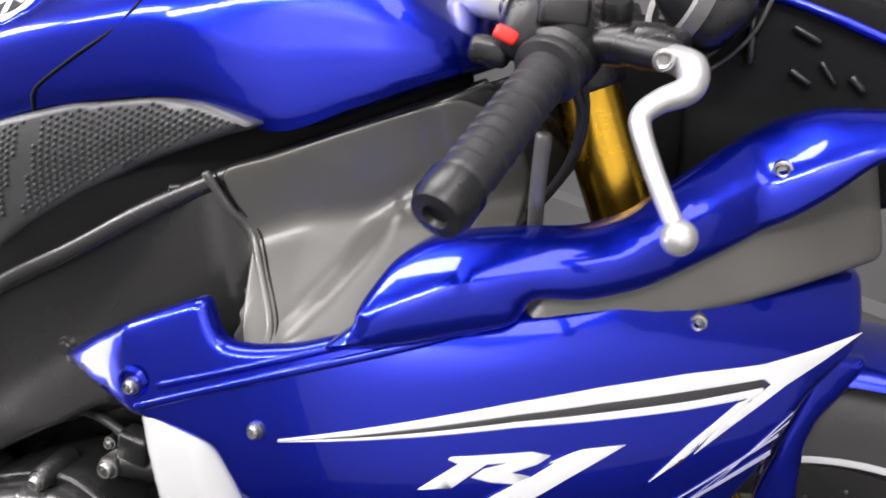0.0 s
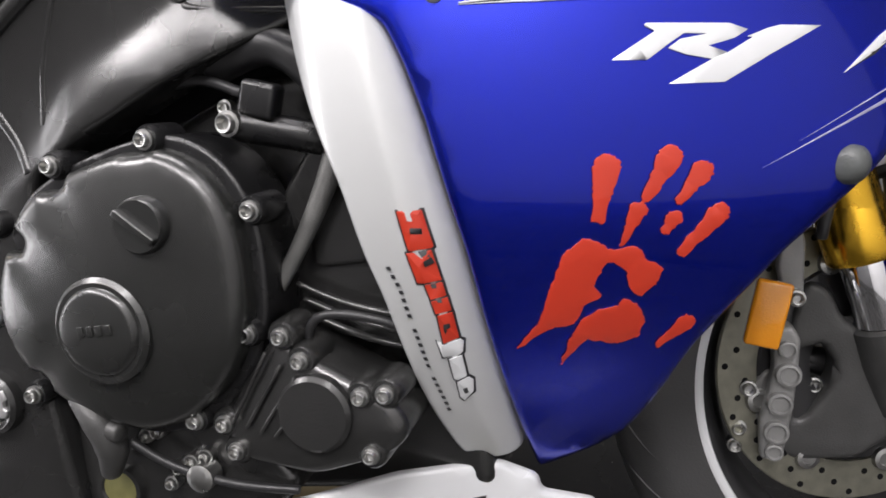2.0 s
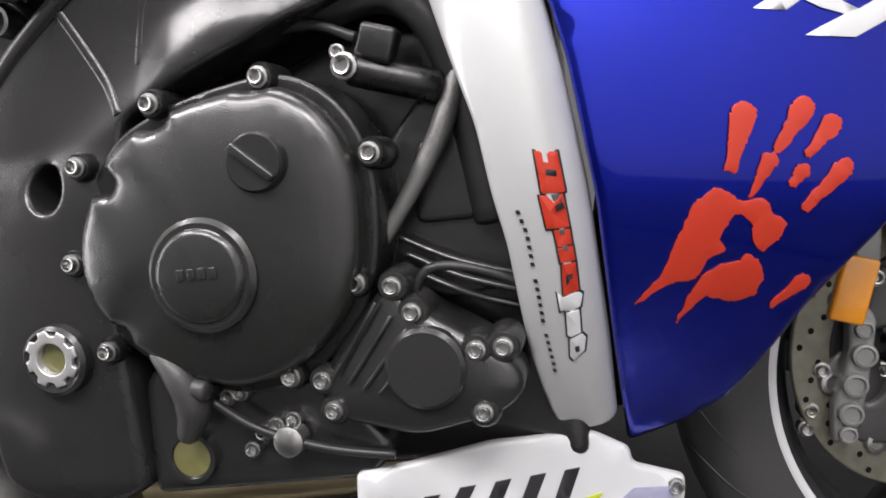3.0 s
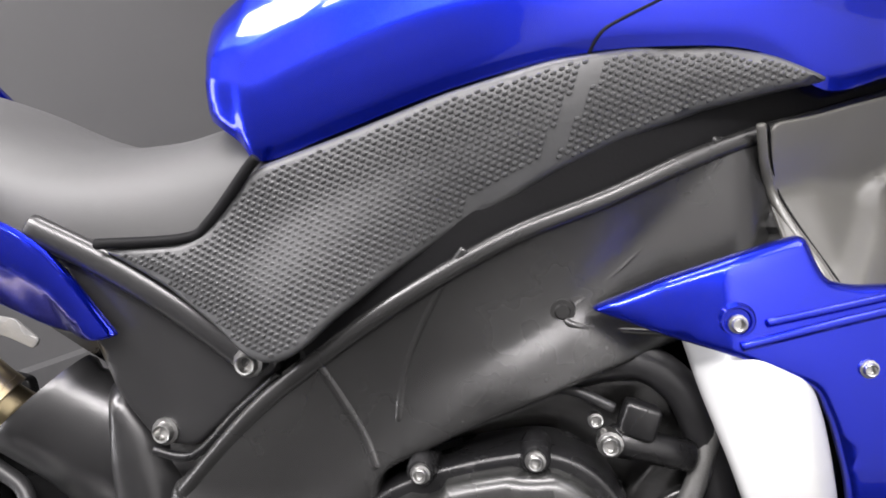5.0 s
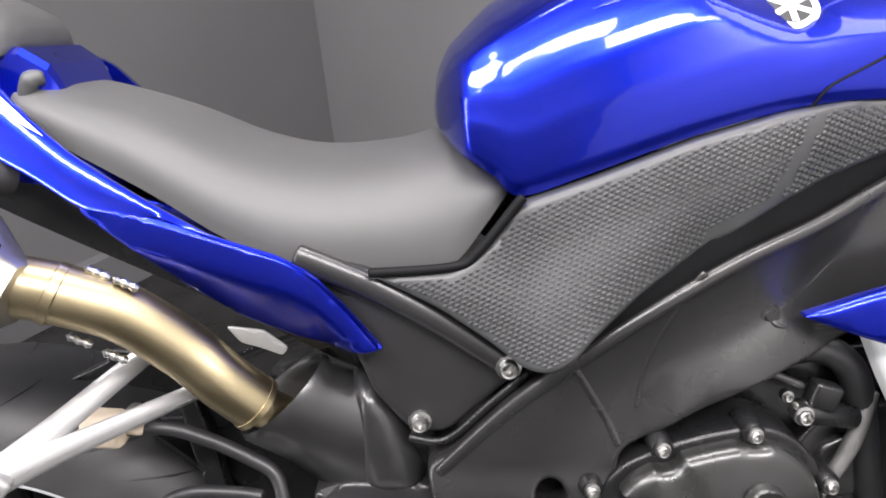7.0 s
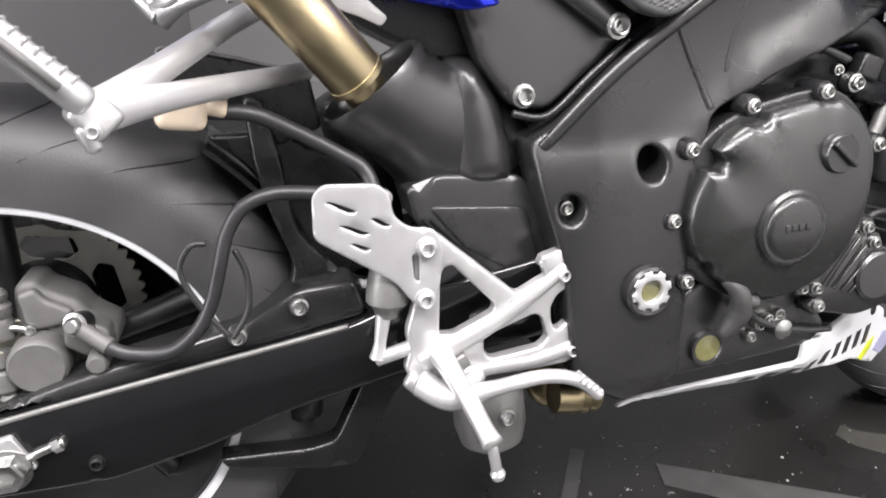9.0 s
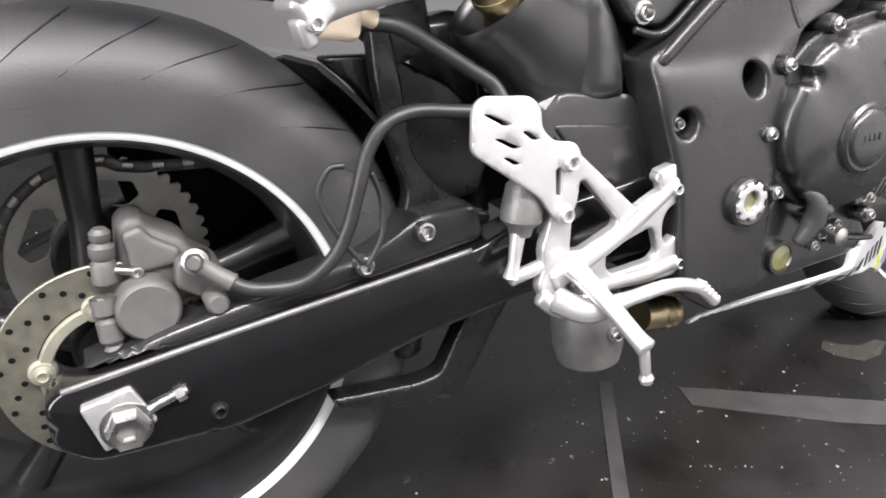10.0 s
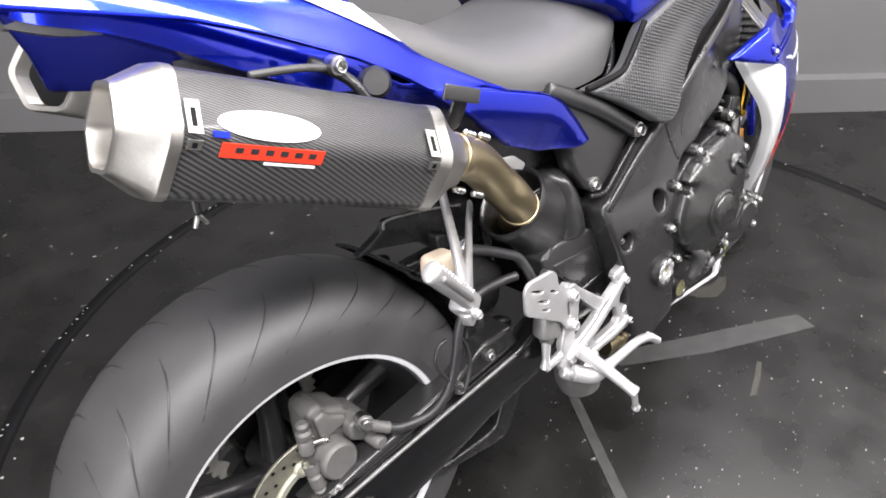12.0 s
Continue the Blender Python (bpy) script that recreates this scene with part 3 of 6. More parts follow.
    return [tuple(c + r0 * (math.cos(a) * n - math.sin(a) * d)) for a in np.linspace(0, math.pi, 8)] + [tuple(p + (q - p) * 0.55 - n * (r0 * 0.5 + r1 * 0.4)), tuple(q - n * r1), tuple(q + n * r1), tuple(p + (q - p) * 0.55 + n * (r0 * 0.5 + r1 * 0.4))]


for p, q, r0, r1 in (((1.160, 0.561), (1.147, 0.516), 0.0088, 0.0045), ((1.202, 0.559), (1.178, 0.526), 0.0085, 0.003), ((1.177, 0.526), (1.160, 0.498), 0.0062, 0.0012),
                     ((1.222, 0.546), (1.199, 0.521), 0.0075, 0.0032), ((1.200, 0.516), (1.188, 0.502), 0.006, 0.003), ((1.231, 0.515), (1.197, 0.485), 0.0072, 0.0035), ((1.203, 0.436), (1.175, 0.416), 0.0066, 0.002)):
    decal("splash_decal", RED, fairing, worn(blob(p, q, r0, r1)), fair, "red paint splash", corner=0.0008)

# silver side panel
SILV = [(0.950, 0.702), (0.961, 0.655), (0.975, 0.610), (0.988, 0.565), (0.9935, 0.515), (0.999, 0.485), (1.001, 0.447), (1.003, 0.410), (1.006, 0.380), (1.013, 0.340), (1.020, 0.322), (1.063, 0.325), (1.062, 0.400), (1.059, 0.460), (1.056, 0.515), (1.050, 0.565), (1.045, 0.600), (1.038, 0.640), (1.029, 0.668), (0.99, 0.690)]


def silv(x, z):
    c = 1.018 + (0.68 - z) * 0.085
    return fair(x, z) - 0.006 + 0.85 * max(0.0, x - c) + 1.3 * 0.5 * (0.984 - x + math.hypot(0.984 - x, 0.014))


silver = panel("silver_panel", SILVER, bike, SILV, silv, 0.02, "silver-white painted fairing edge panel with a sponsor strip", rnd=0.004, corner=0.012, step=0.006)
BLOCKS = [
    (RED, [(1.024, 0.5436), (1.0381, 0.5417), (1.0408, 0.516), (1.0391, 0.5151), (1.0266, 0.5157), (1.0258, 0.5174)]),
    (RED, [(1.024, 0.5146), (1.0391, 0.5141), (1.0412, 0.4915), (1.0316, 0.4918), (1.0266, 0.4923)]),
    (RED, [(1.0309, 0.4906), (1.0412, 0.4902), (1.0419, 0.4798), (1.0323, 0.4790)]),
    (RED, [(1.0321, 0.4778), (1.0421, 0.4786), (1.0428, 0.4680), (1.033, 0.4678)]),
    (RED, [(1.0338, 0.4665), (1.0429, 0.4667), (1.0431, 0.4461), (1.0325, 0.4435)]),
    (WHITE, [(1.0285, 0.447), (1.032, 0.4425), (1.043, 0.4450), (1.0454, 0.4428), (1.0431, 0.434), (1.0292, 0.432)]),
    (WHITE, [(1.0329, 0.4302), (1.0421, 0.4319), (1.0416, 0.4138), (1.0346, 0.4107), (1.0321, 0.4126)]),
    (WHITE, [(1.0333, 0.4089), (1.042, 0.4129), (1.0448, 0.4089), (1.0428, 0.399), (1.0344, 0.3911), (1.0321, 0.3949)])]
for mat, o in BLOCKS:
    c = np.mean(np.array(o), axis=0)
    grown = [tuple(np.array(p) + 0.0013 * np.sign(np.array(p) - c)) for p in o]
    decal("block_edge", BLACKV, silver, grown, silv, "black-edged plain block", lift=-0.001, corner=0.0006)
    decal("block_fill", mat, silver, o, silv, "red plain block" if mat is RED else "white plain block", lift=-0.0018, corner=0.0006)
for o in ([(1.0302, 0.5315), (1.0366, 0.5298), (1.0363, 0.5258), (1.0297, 0.5275)], [(1.0337, 0.5072), (1.0385, 0.5092), (1.0396, 0.5048), (1.0341, 0.5032)], [(1.036, 0.459), (1.040, 0.4592), (1.040, 0.4555), (1.0365, 0.4552)], [(1.036, 0.4025), (1.0395, 0.4035), (1.0395, 0.3985), (1.0365, 0.3978)]):
    decal("black_mark", BLACKV, silver, o, silv, "black plain mark", lift=-0.0024, corner=0.0005)
PRINT_X, PRINT_Z = [1.0078, 1.0119, 1.0131, 1.0144, 1.0149, 1.0180, 1.0182], [0.5071, 0.4916, 0.4655, 0.4436, 0.4230, 0.3919, 0.3813]
for k in range(21):
    if k in (7, 14):
        continue
    z = 0.507 - k * 0.0061
    x = float(np.interp(-z, [-v for v in PRINT_Z], PRINT_X))
    decal("small_print_bar", BLACKV, silver, [(x, z), (x + 0.0026, z - 0.0004), (x + 0.0032, z - 0.0036), (x + 0.0006, z - 0.0032)], silv, corner=0.0003)

# belly pan
BELLY = [(0.660, 0.246), (0.687, 0.254), (0.755, 0.271), (0.822, 0.286), (0.866, 0.297), (0.868, 0.322), (0.900, 0.322), (0.964, 0.327), (1.041, 0.320), (1.070, 0.300), (1.071, 0.287), (1.113, 0.268), (1.111, 0.245), (1.05, 0.228), (0.985, 0.258), (0.92, 0.271), (0.87, 0.273), (0.823, 0.266), (0.756, 0.257), (0.662, 0.240)]


def bellyside(x, z):
    tuck = 0.8 * max(0.0, float(np.interp(x, [0.66, 0.755, 0.822, 0.866], [0.246, 0.271, 0.286, 0.297])) - z) * max(0.0, min(1.0, (0.93 - x) / 0.06))
    return -0.202 + tuck + 0.06 * min(1.0, max(0.0, (0.87 - x) / 0.19)) + 0.45 * max(0.0, x - 0.875)


belly = panel("belly_pan", WHITE, bike, BELLY, bellyside, 0.008, "white belly pan with black slanted bars", rnd=0.004, corner=0.006)
for k in range(9):
    x = 0.80 + k * 0.026
    z = 0.270 + 0.010 * min(1, k / 4) - 0.003 * max(0, k - 5)
    decal("slanted_bar", BLACKV, belly, [(x, z), (x + 0.012, z), (x + 0.022, z + 0.007 + 0.0020 * k), (x + 0.010, z + 0.007 + 0.0020 * k)], bellyside, "black slanted bar", corner=0.0004)
decal("sticker", YELLOW, belly, [(1.005, 0.252), (1.030, 0.268), (1.046, 0.270), (1.036, 0.256), (1.014, 0.246)], bellyside, "yellow-green sticker")
decal("sticker", GREYV, belly, [(1.045, 0.250), (1.070, 0.268), (1.104, 0.262), (1.100, 0.246), (1.07, 0.236)], bellyside, "grey speckled sticker", lift=-0.0012)
bolt(belly, 1.104, bellyside(1.104, 0.26) - 0.001, 0.262, 0.007)

# frame
frame_o = [(1.215, 0.880), (1.141, 0.865), (1.065, 0.849), (1.022, 0.841), (0.963, 0.824), (0.901, 0.801), (0.827, 0.779), (0.741, 0.735), (0.676, 0.695), (0.617, 0.652), (0.560, 0.600), (0.533, 0.583), (0.540, 0.535), (0.553, 0.487), (0.562, 0.449), (0.566, 0.385), (0.575, 0.327), (0.633, 0.290), (0.700, 0.315), (0.700, 0.450), (0.720, 0.600), (0.780, 0.628), (0.880, 0.665), (0.950, 0.685), (1.000, 0.690), (1.060, 0.690), (1.110, 0.715), (1.200, 0.740), (1.260, 0.800)]
HOLES = [[(0.652 + 0.015 * math.cos(a), 0.556 + 0.018 * math.sin(a)) for a in np.linspace(0, 2 * math.pi, 14, endpoint=False)],
         [(0.569 + 0.013 * math.cos(a), 0.517 + 0.015 * math.sin(a)) for a in np.linspace(0, 2 * math.pi, 12, endpoint=False)]]


EDGE_X = [0.53, 0.617, 0.676, 0.741, 0.827, 0.901, 0.963, 1.022, 1.065, 1.141, 1.215]
EDGE_Z = [0.57, 0.652, 0.695, 0.735, 0.779, 0.803, 0.828, 0.845, 0.853, 0.867, 0.880]
FOLD_X = [0.72, 0.86, 0.873, 0.897, 0.955, 0.990, 1.000, 1.016, 1.026, 1.064, 1.102, 1.147, 1.26]
FOLD_V = [0.100, 0.078, 0.072, 0.060, 0.036, 0.010, 0.004, 0.004, 0.052, 0.056, 0.064, 0.076, 0.10]


def soft(v, w=0.005):
    return 0.5 * (v + math.sqrt(v * v + w * w))


def duct_face(x, z):
    """The air duct beside the frame: flat above a fold, leaning outwards below it, with a second crease ahead."""
    fold = float(np.interp(x, [1.02, 1.04, 1.07, 1.113, 1.14, 1.2], [0.782, 0.790, 0.795, 0.790, 0.786, 0.784])) - z
    ahead = x - float(np.interp(z, [0.70, 0.712, 0.733, 0.754, 0.771, 0.790, 0.81], [1.035, 1.046, 1.067, 1.090, 1.104, 1.113, 1.16]))
    return spar(x, z) - 1.0 * min(soft(fold, 0.006), 0.075) - 0.22 * soft(-fold, 0.006) - 0.75 * min(soft(ahead, 0.004), 0.02)


def spar_face(x, z):
    """The spar's outer face: hollow under its upper edge, folding outwards to the duct and the crankcase."""
    if x > 1.03:
        return duct_face(x, z) + 0.004
    v = float(np.interp(x, EDGE_X, EDGE_Z)) - z
    vf = float(np.interp(x, FOLD_X, FOLD_V))
    k = max(0.0, min(1.0, (x - 0.60) / 0.12))
    lim = min(v, vf)
    hollow = 0.30 * lim - 2.2 * lim * lim if x < 1.016 else 0.10 * lim - 2.4 * lim * lim
    rise = 0.30 - 0.12 * max(0.0, min(1.0, (x - 0.86) / 0.06))
    lobe = max(0.0, float(np.interp(x, [0.735, 0.744, 0.77, 0.804, 0.829, 0.858, 0.875, 0.91, 0.945], [0.645, 0.660, 0.680, 0.692, 0.700, 0.714, 0.722, 0.708, 0.684])) - z)
    step = 0.0065 * (1 - math.exp(-(lobe / 0.020) ** 1.5)) * max(0.0, min(1.0, (x - 0.735) / 0.03)) * max(0.0, min(1.0, (0.96 - x) / 0.04))
    plate = 0.010 * (1 - math.exp(-(max(0.0, 0.584 - z) / 0.022) ** 1.5)) * max(0.0, min(1.0, (0.72 - x) / 0.03)) * max(0.0, min(1.0, (z - 0.29) / 0.03))
    return spar(x, z) - step - plate + k * (hollow - rise * min(soft(v - vf), 0.022 if x < 0.80 else 0.022 + 0.6 * min(x - 0.80, 0.12)))


main_frame = panel("main_frame", FRAME, bike, frame_o, spar_face, 0.05, "satin black cast aluminium twin-spar frame", rnd=0.006, corner=0.012, step=0.0065, holes=HOLES)
duct = panel("air_duct", DUCT, bike, [(1.028, 0.846), (1.065, 0.850), (1.10, 0.857), (1.141, 0.864), (1.19, 0.872), (1.222, 0.85), (1.225, 0.80), (1.21, 0.745), (1.11, 0.712), (1.06, 0.708), (1.046, 0.712), (1.036, 0.74), (1.030, 0.79)], duct_face, 0.006, "smooth grey-black air duct beside the frame", rnd=0.003, corner=0.01, step=0.006)
RAIL = [(1.20, 0.877), (1.141, 0.866), (1.065, 0.850), (1.022, 0.842), (0.963, 0.825), (0.901, 0.802), (0.827, 0.778), (0.741, 0.735), (0.676, 0.694), (0.617, 0.651), (0.545, 0.581)]
rod("rail", FRAME, main_frame, on(spar, [(x + 0.002, z - 0.003) for x, z in RAIL], 0.0025), 0.0075, flat=0.75)
for pts, r in (([(0.676, 0.692), (0.690, 0.665), (0.708, 0.630), (0.718, 0.605)], 0.0032), ([(0.797, 0.769), (0.779, 0.746), (0.760, 0.714), (0.747, 0.686), (0.741, 0.665), (0.737, 0.640)], 0.0026),
               ([(0.985, 0.836), (0.995, 0.833), (0.990, 0.820), (0.955, 0.784), (0.913, 0.746), (0.880, 0.722), (0.868, 0.712), (0.88, 0.703), (0.95, 0.692)], 0.0022),
               ([(0.546, 0.586), (0.59, 0.583), (0.645, 0.578)], 0.002)):
    rod("weld_rib", FRAME, main_frame, on(spar_face, pts, 0.0026), r * 1.6, flat=0.8)
SEAM = [(1.020, 0.845), (1.025, 0.815), (1.032, 0.793), (1.043, 0.765), (1.057, 0.734), (1.062, 0.715)]
rod("weld_rib", DUCT, main_frame, on(duct_face, SEAM, 0.001), 0.0036, flat=0.8)
rod("seam_gap", DARK, main_frame, on(duct_face, [(x + 0.006, z) for x, z in SEAM], 0.0), 0.0009)
lathe("frame_cap", FRAME, main_frame, [(0, 0.002), (0.005, 0.002), (0.0062, 0.0), (0.009, 0.0), (0.0105, -0.004)], (0.866, spar_face(0.866, 0.716) - 0.002, 0.716), angle=30)
# Near-black disc in place of the shade inside the frame hole.
lathe("frame_cap", DARK, main_frame, [(0, 0), (0.02, 0.0), (0.022, -0.01)], (0.652, spar(0.652, 0.556) + 0.03, 0.556))
lathe("frame_cap", FRAME, main_frame, [(0, 0), (0.014, 0.0), (0.017, -0.01)], (0.569, spar(0.569, 0.517) + 0.012, 0.517))
bolt(main_frame, 0.569, spar(0.569, 0.517) + 0.006, 0.516, 0.0075)
lathe("pivot_ring", FRAME, main_frame, [(0.018, 0.004), (0.024, 0.006), (0.027, 0.003), (0.028, -0.006)], (0.648, spar(0.648, 0.426) - 0.014, 0.426))
crown_ring = [(0.648 + r * math.cos(a), 0.428 + r * math.sin(a)) for k in range(8) for a, r in ((k * math.pi / 4 + 0.05, 0.0225), (k * math.pi / 4 + 0.42, 0.0225), (k * math.pi / 4 + 0.46, 0.0185), (k * math.pi / 4 + 0.74, 0.0185))]
panel("pivot_nut", ALLOY, main_frame, crown_ring, spar(0.648, 0.426) - 0.021, 0.016, "castellated steel pivot nut", rnd=0.0012, corner=0.0008, step=0.006, holes=[[(0.648 + 0.0125 * math.cos(a), 0.428 + 0.0125 * math.sin(a)) for a in np.linspace(0, 2 * math.pi, 16, endpoint=False)]])
lathe("pivot_bore", SIGHT, main_frame, [(0.0, -0.002), (0.0125, -0.002), (0.0126, -0.008)], (0.648, spar(0.648, 0.426) - 0.016, 0.428), n=20)
mesh("main_frame", [(v.co.x, 0.09 * v.co.x - v.co.y, v.co.z) for v in main_frame.data.vertices], [tuple(p.vertices) for p in main_frame.data.polygons], FRAME, bike, "satin black far frame spar")

# near-black slab that stands in for the shade between the panels
panel("bay_shade_fill", DARK, bike, [(0.56, 0.33), (0.56, 0.60), (0.64, 0.68), (0.85, 0.81), (0.98, 0.815), (1.02, 0.72), (1.02, 0.66), (1.03, 0.33)], lambda x, z: -0.12 + 0.25 * max(0.0, x - 0.95), 0.22, "near-black filler standing in for the shade behind the frame", rnd=0.01)

# Near-black strip drawn for the shade in the gap under the pad.
gap_shade = panel("gap_shade", DARK, bike, [(0.66, 0.675), (0.66, 0.735), (0.74, 0.785), (0.828, 0.835), (0.905, 0.865), (0.972, 0.885), (1.04, 0.890), (1.12, 0.888), (1.19, 0.893), (1.19, 0.872), (1.10, 0.85), (1.02, 0.832), (0.963, 0.815), (0.90, 0.79), (0.827, 0.765)], lambda x, z: spar(x, z) + 0.010, 0.01, "near-black strip put in for the shaded gap between tank and frame", rnd=0.003)

# grip pad with raised dots
KNEE = [(0.500, 0.786), (0.573, 0.786), (0.597, 0.797), (0.631, 0.835), (0.641, 0.842), (0.703, 0.859), (0.788, 0.885), (0.870, 0.903), (0.931, 0.908), (0.994, 0.905), (1.03, 0.896), (1.055, 0.884), (1.072, 0.874), (1.040, 0.870), (0.980, 0.859), (0.916, 0.840), (0.865, 0.820), (0.828, 0.801), (0.785, 0.780), (0.741, 0.754), (0.694, 0.721), (0.672, 0.702), (0.651, 0.694), (0.630, 0.700), (0.604, 0.722), (0.561, 0.752)]
pad = panel("knee_pad", PAD, bike, KNEE, knee, 0.02, "black rubber knee grip pad with raised dots", rnd=0.006, corner=0.01, crown=0.006)


def dots(outline, surf, pitch, row, tilt, size):
    poly = np.array(outline)
    c, s = math.cos(tilt), math.sin(tilt)
    q = np.array([(i * pitch + (j % 2) * pitch / 2, j * row) for j in range(-90, 90) for i in range(-90, 90)])
    q = np.stack([q[:, 0] * c - q[:, 1] * s + 0.78, q[:, 0] * s + q[:, 1] * c + 0.80], 1)
    ok = inside(q, poly)
    q = q[ok]
    d = edge_distance(q, poly)
    q, d = q[d > 0.006], d[d > 0.006]
    # the pad stays smooth along its fold and at its lower rim
    keep = (np.abs((q[:, 0] - 0.868) * 0.86 + (0.855 - q[:, 1]) * 0.5 - 0.006) > 0.006) & ~((q[:, 0] > 0.80) & (q[:, 0] < 0.90) & (d < 0.016) & (q[:, 1] < 0.83))
    q, d = q[keep], d[keep]
    m = edge_distance(poly.mean(0)[None], poly)[0] * 1.15
    verts, faces = [], []
    ring = [(math.cos(k * math.pi / 3), math.sin(k * math.pi / 3)) for k in range(6)]
    for (x, z), e in zip(q, d):
        y = surf(x, z) - 0.006 * (1 - (1 - min(1.0, e / m)) ** 2) + 0.0004
        n = len(verts)
        for f, h in ((1.0, 0.0), (0.62, -0.0009)):
            for u, v in ring:
                verts.append((x + size * f * (u * c - 0.62 * v * s), y + h, z + size * f * (u * s + 0.62 * v * c)))
        verts.append((x, y - 0.0011, z))
        for k in range(6):
            l = (k + 1) % 6
            faces += [(n + k, n + l, n + 6 + l, n + 6 + k), (n + 6 + k, n + 6 + l, n + 12)]
    return verts, faces


tagged(mesh("grip_dots", *dots(KNEE, knee, 0.0068, 0.0037, math.radians(24), 0.0027), PAD, pad), "small raised rubber dots", kind="stuff")
rod("pad_gap", DARK, pad, [(0.50, -0.192, 0.790), (0.575, -0.192, 0.790), (0.598, -0.192, 0.802), (0.632, -0.192, 0.840), (0.640, -0.192, 0.848)], 0.0045)
mesh("knee_pad", [(v.co.x, -v.co.y, v.co.z) for v in pad.data.vertices], [tuple(p.vertices) for p in pad.data.polygons], PAD, bike, "black rubber far knee pad")

# fuel tank


def hoop(x, w, zl, zt, p, q, n=40, yc=0.0):
    out = []
    for k in range(n + 1):
        a = math.pi * k / n
        c, s = math.cos(a), math.sin(a)
        out.append((x, yc - w * math.copysign(abs(c) ** p, c), zl + (zt - zl) * s ** q))
    out += [(x, yc + w * 0.6, zl - 0.004), (x, yc - w * 0.6, zl - 0.004)]
    return out


def along(table, n):
    """Rings between the given stations, smoothly."""
    t = spline([np.array(r, float) for r in table], n)
    return t


SECTION = [(0.965, 0.0), (0.99, 0.07), (1.0, 0.18), (1.0, 0.32), (0.985, 0.40), (0.965, 0.52), (0.94, 0.60), (0.91, 0.68), (0.865, 0.775), (0.845, 0.81), (0.80, 0.84), (0.66, 0.895), (0.42, 0.955), (0.2, 0.988), (0.0, 1.0)]
SECTION = [(float(np.interp(t, np.linspace(0, 1, len(SECTION)), [p[0] for p in SECTION])), float(np.interp(t, np.linspace(0, 1, len(SECTION)), [p[1] for p in SECTION]))) for t in np.linspace(0, 1, 43)]


def scoop(x, z):
    """How far the shoulder falls inwards above the crease at the tank's front half."""
    line = float(np.interp(x, [0.76, 0.80, 0.841, 0.883, 0.92, 1.0, 1.08], [1.02, 1.0, 0.980, 0.962, 0.966, 0.972, 0.968]))
    d = 0.5 * (z - line + math.hypot(z - line, 0.010))
    return 1.1 * min(d, 0.035) * max(0.0, min(1.0, (x - 0.78) / 0.06)) * max(0.0, min(1.0, (1.13 - x) / 0.08))


def saddle(x, w, zl, zt):
    """A tank section: flat flank, shoulder crease, arched top."""
    half = [(x, -max(0.0, w * a - scoop(x, zl + (zt - zl) * b) * min(1.0, a * 1.5)), zl + (zt - zl) * b) for a, b in SECTION]
    return half + [(x, -y, z) for _, y, z in half[-2::-1]] + [(x, w * 0.6, zl - 0.004), (x, -w * 0.6, zl - 0.004)]


TANK = [(0.568, 0.03, 0.905, 0.915), (0.572, 0.085, 0.899, 0.942), (0.580, 0.128, 0.892, 0.962), (0.590, 0.158, 0.884, 0.978), (0.598, 0.169, 0.879, 0.985), (0.618, 0.176, 0.864, 1.003), (0.640, 0.182, 0.846, 1.019), (0.700, 0.187, 0.862, 1.047), (0.790, 0.187, 0.888, 1.068), (0.880, 0.183, 0.905, 1.076), (0.950, 0.175, 0.907, 1.072), (1.020, 0.160, 0.899, 1.062), (1.072, 0.142, 0.868, 1.046), (1.125, 0.118, 0.876, 1.005), (1.165, 0.100, 0.884, 0.965), (1.192, 0.078, 0.889, 0.932), (1.204, 0.045, 0.893, 0.910)]
tank = loft("fuel_tank", BLUE, bike, [saddle(*r) for r in along(TANK, 7)], "glossy metallic blue fuel tank", angle=32)


def tankside(x, z):
    r = min(along(TANK, 4), key=lambda s: abs(s[0] - x))
    s = max(0.0, min(1.0, (z - r[2]) / (r[3] - r[2])))
    return -r[1] * float(np.interp(s, [b for _, b in SECTION], [a for a, _ in SECTION])) + scoop(x, z)


rod("tank_seam", DARK, tank, [(x, tankside(x, z) - 0.0005, z) for x, z in ((0.896, 0.906), (0.903, 0.917), (0.914, 0.925), (0.950, 0.940), (0.978, 0.952), (1.0, 0.968), (1.008, 0.99))], 0.0013)
rod("tank_crease", BLUE, tank, [(x, tankside(x, z) + 0.003, z) for x, z in ((0.685, 0.993), (0.712, 1.0), (0.739, 1.006), (0.770, 1.011), (0.788, 1.007), (0.815, 0.994), (0.841, 0.982), (0.865, 0.972), (0.883, 0.967), (0.90, 0.974), (0.916, 0.986), (0.96, 0.995))], [0.001, 0.004, 0.0045, 0.0045, 0.0045, 0.003], flat=0.7)
n0 = Vector((0, -0.72, 0.69))
badge = lathe("tank_badge", WHITE, tank, [(0.0, 0.0035), (0.021, 0.0035), (0.0255, 0.003), (0.027, -0.006)], (0.882, tankside(0.882, 0.988) - 0.001, 0.988), tuple(n0), label="round white and black badge")
lathe("badge_face", BLACKV, badge, [(0.0, 0.0042), (0.0185, 0.0042), (0.019, 0.003)], (0.882, tankside(0.882, 0.988) - 0.001, 0.988), tuple(n0))
for k in range(6):
    a = math.radians(90 + 60 * k)
    u, w = Vector((1, 0, 0)), n0.normalized().cross(Vector((1, 0, 0)))
    o = Vector((0.882, tankside(0.882, 0.988) - 0.001, 0.988)) + n0.normalized() * 0.0044
    d = u * math.cos(a) + w * math.sin(a)
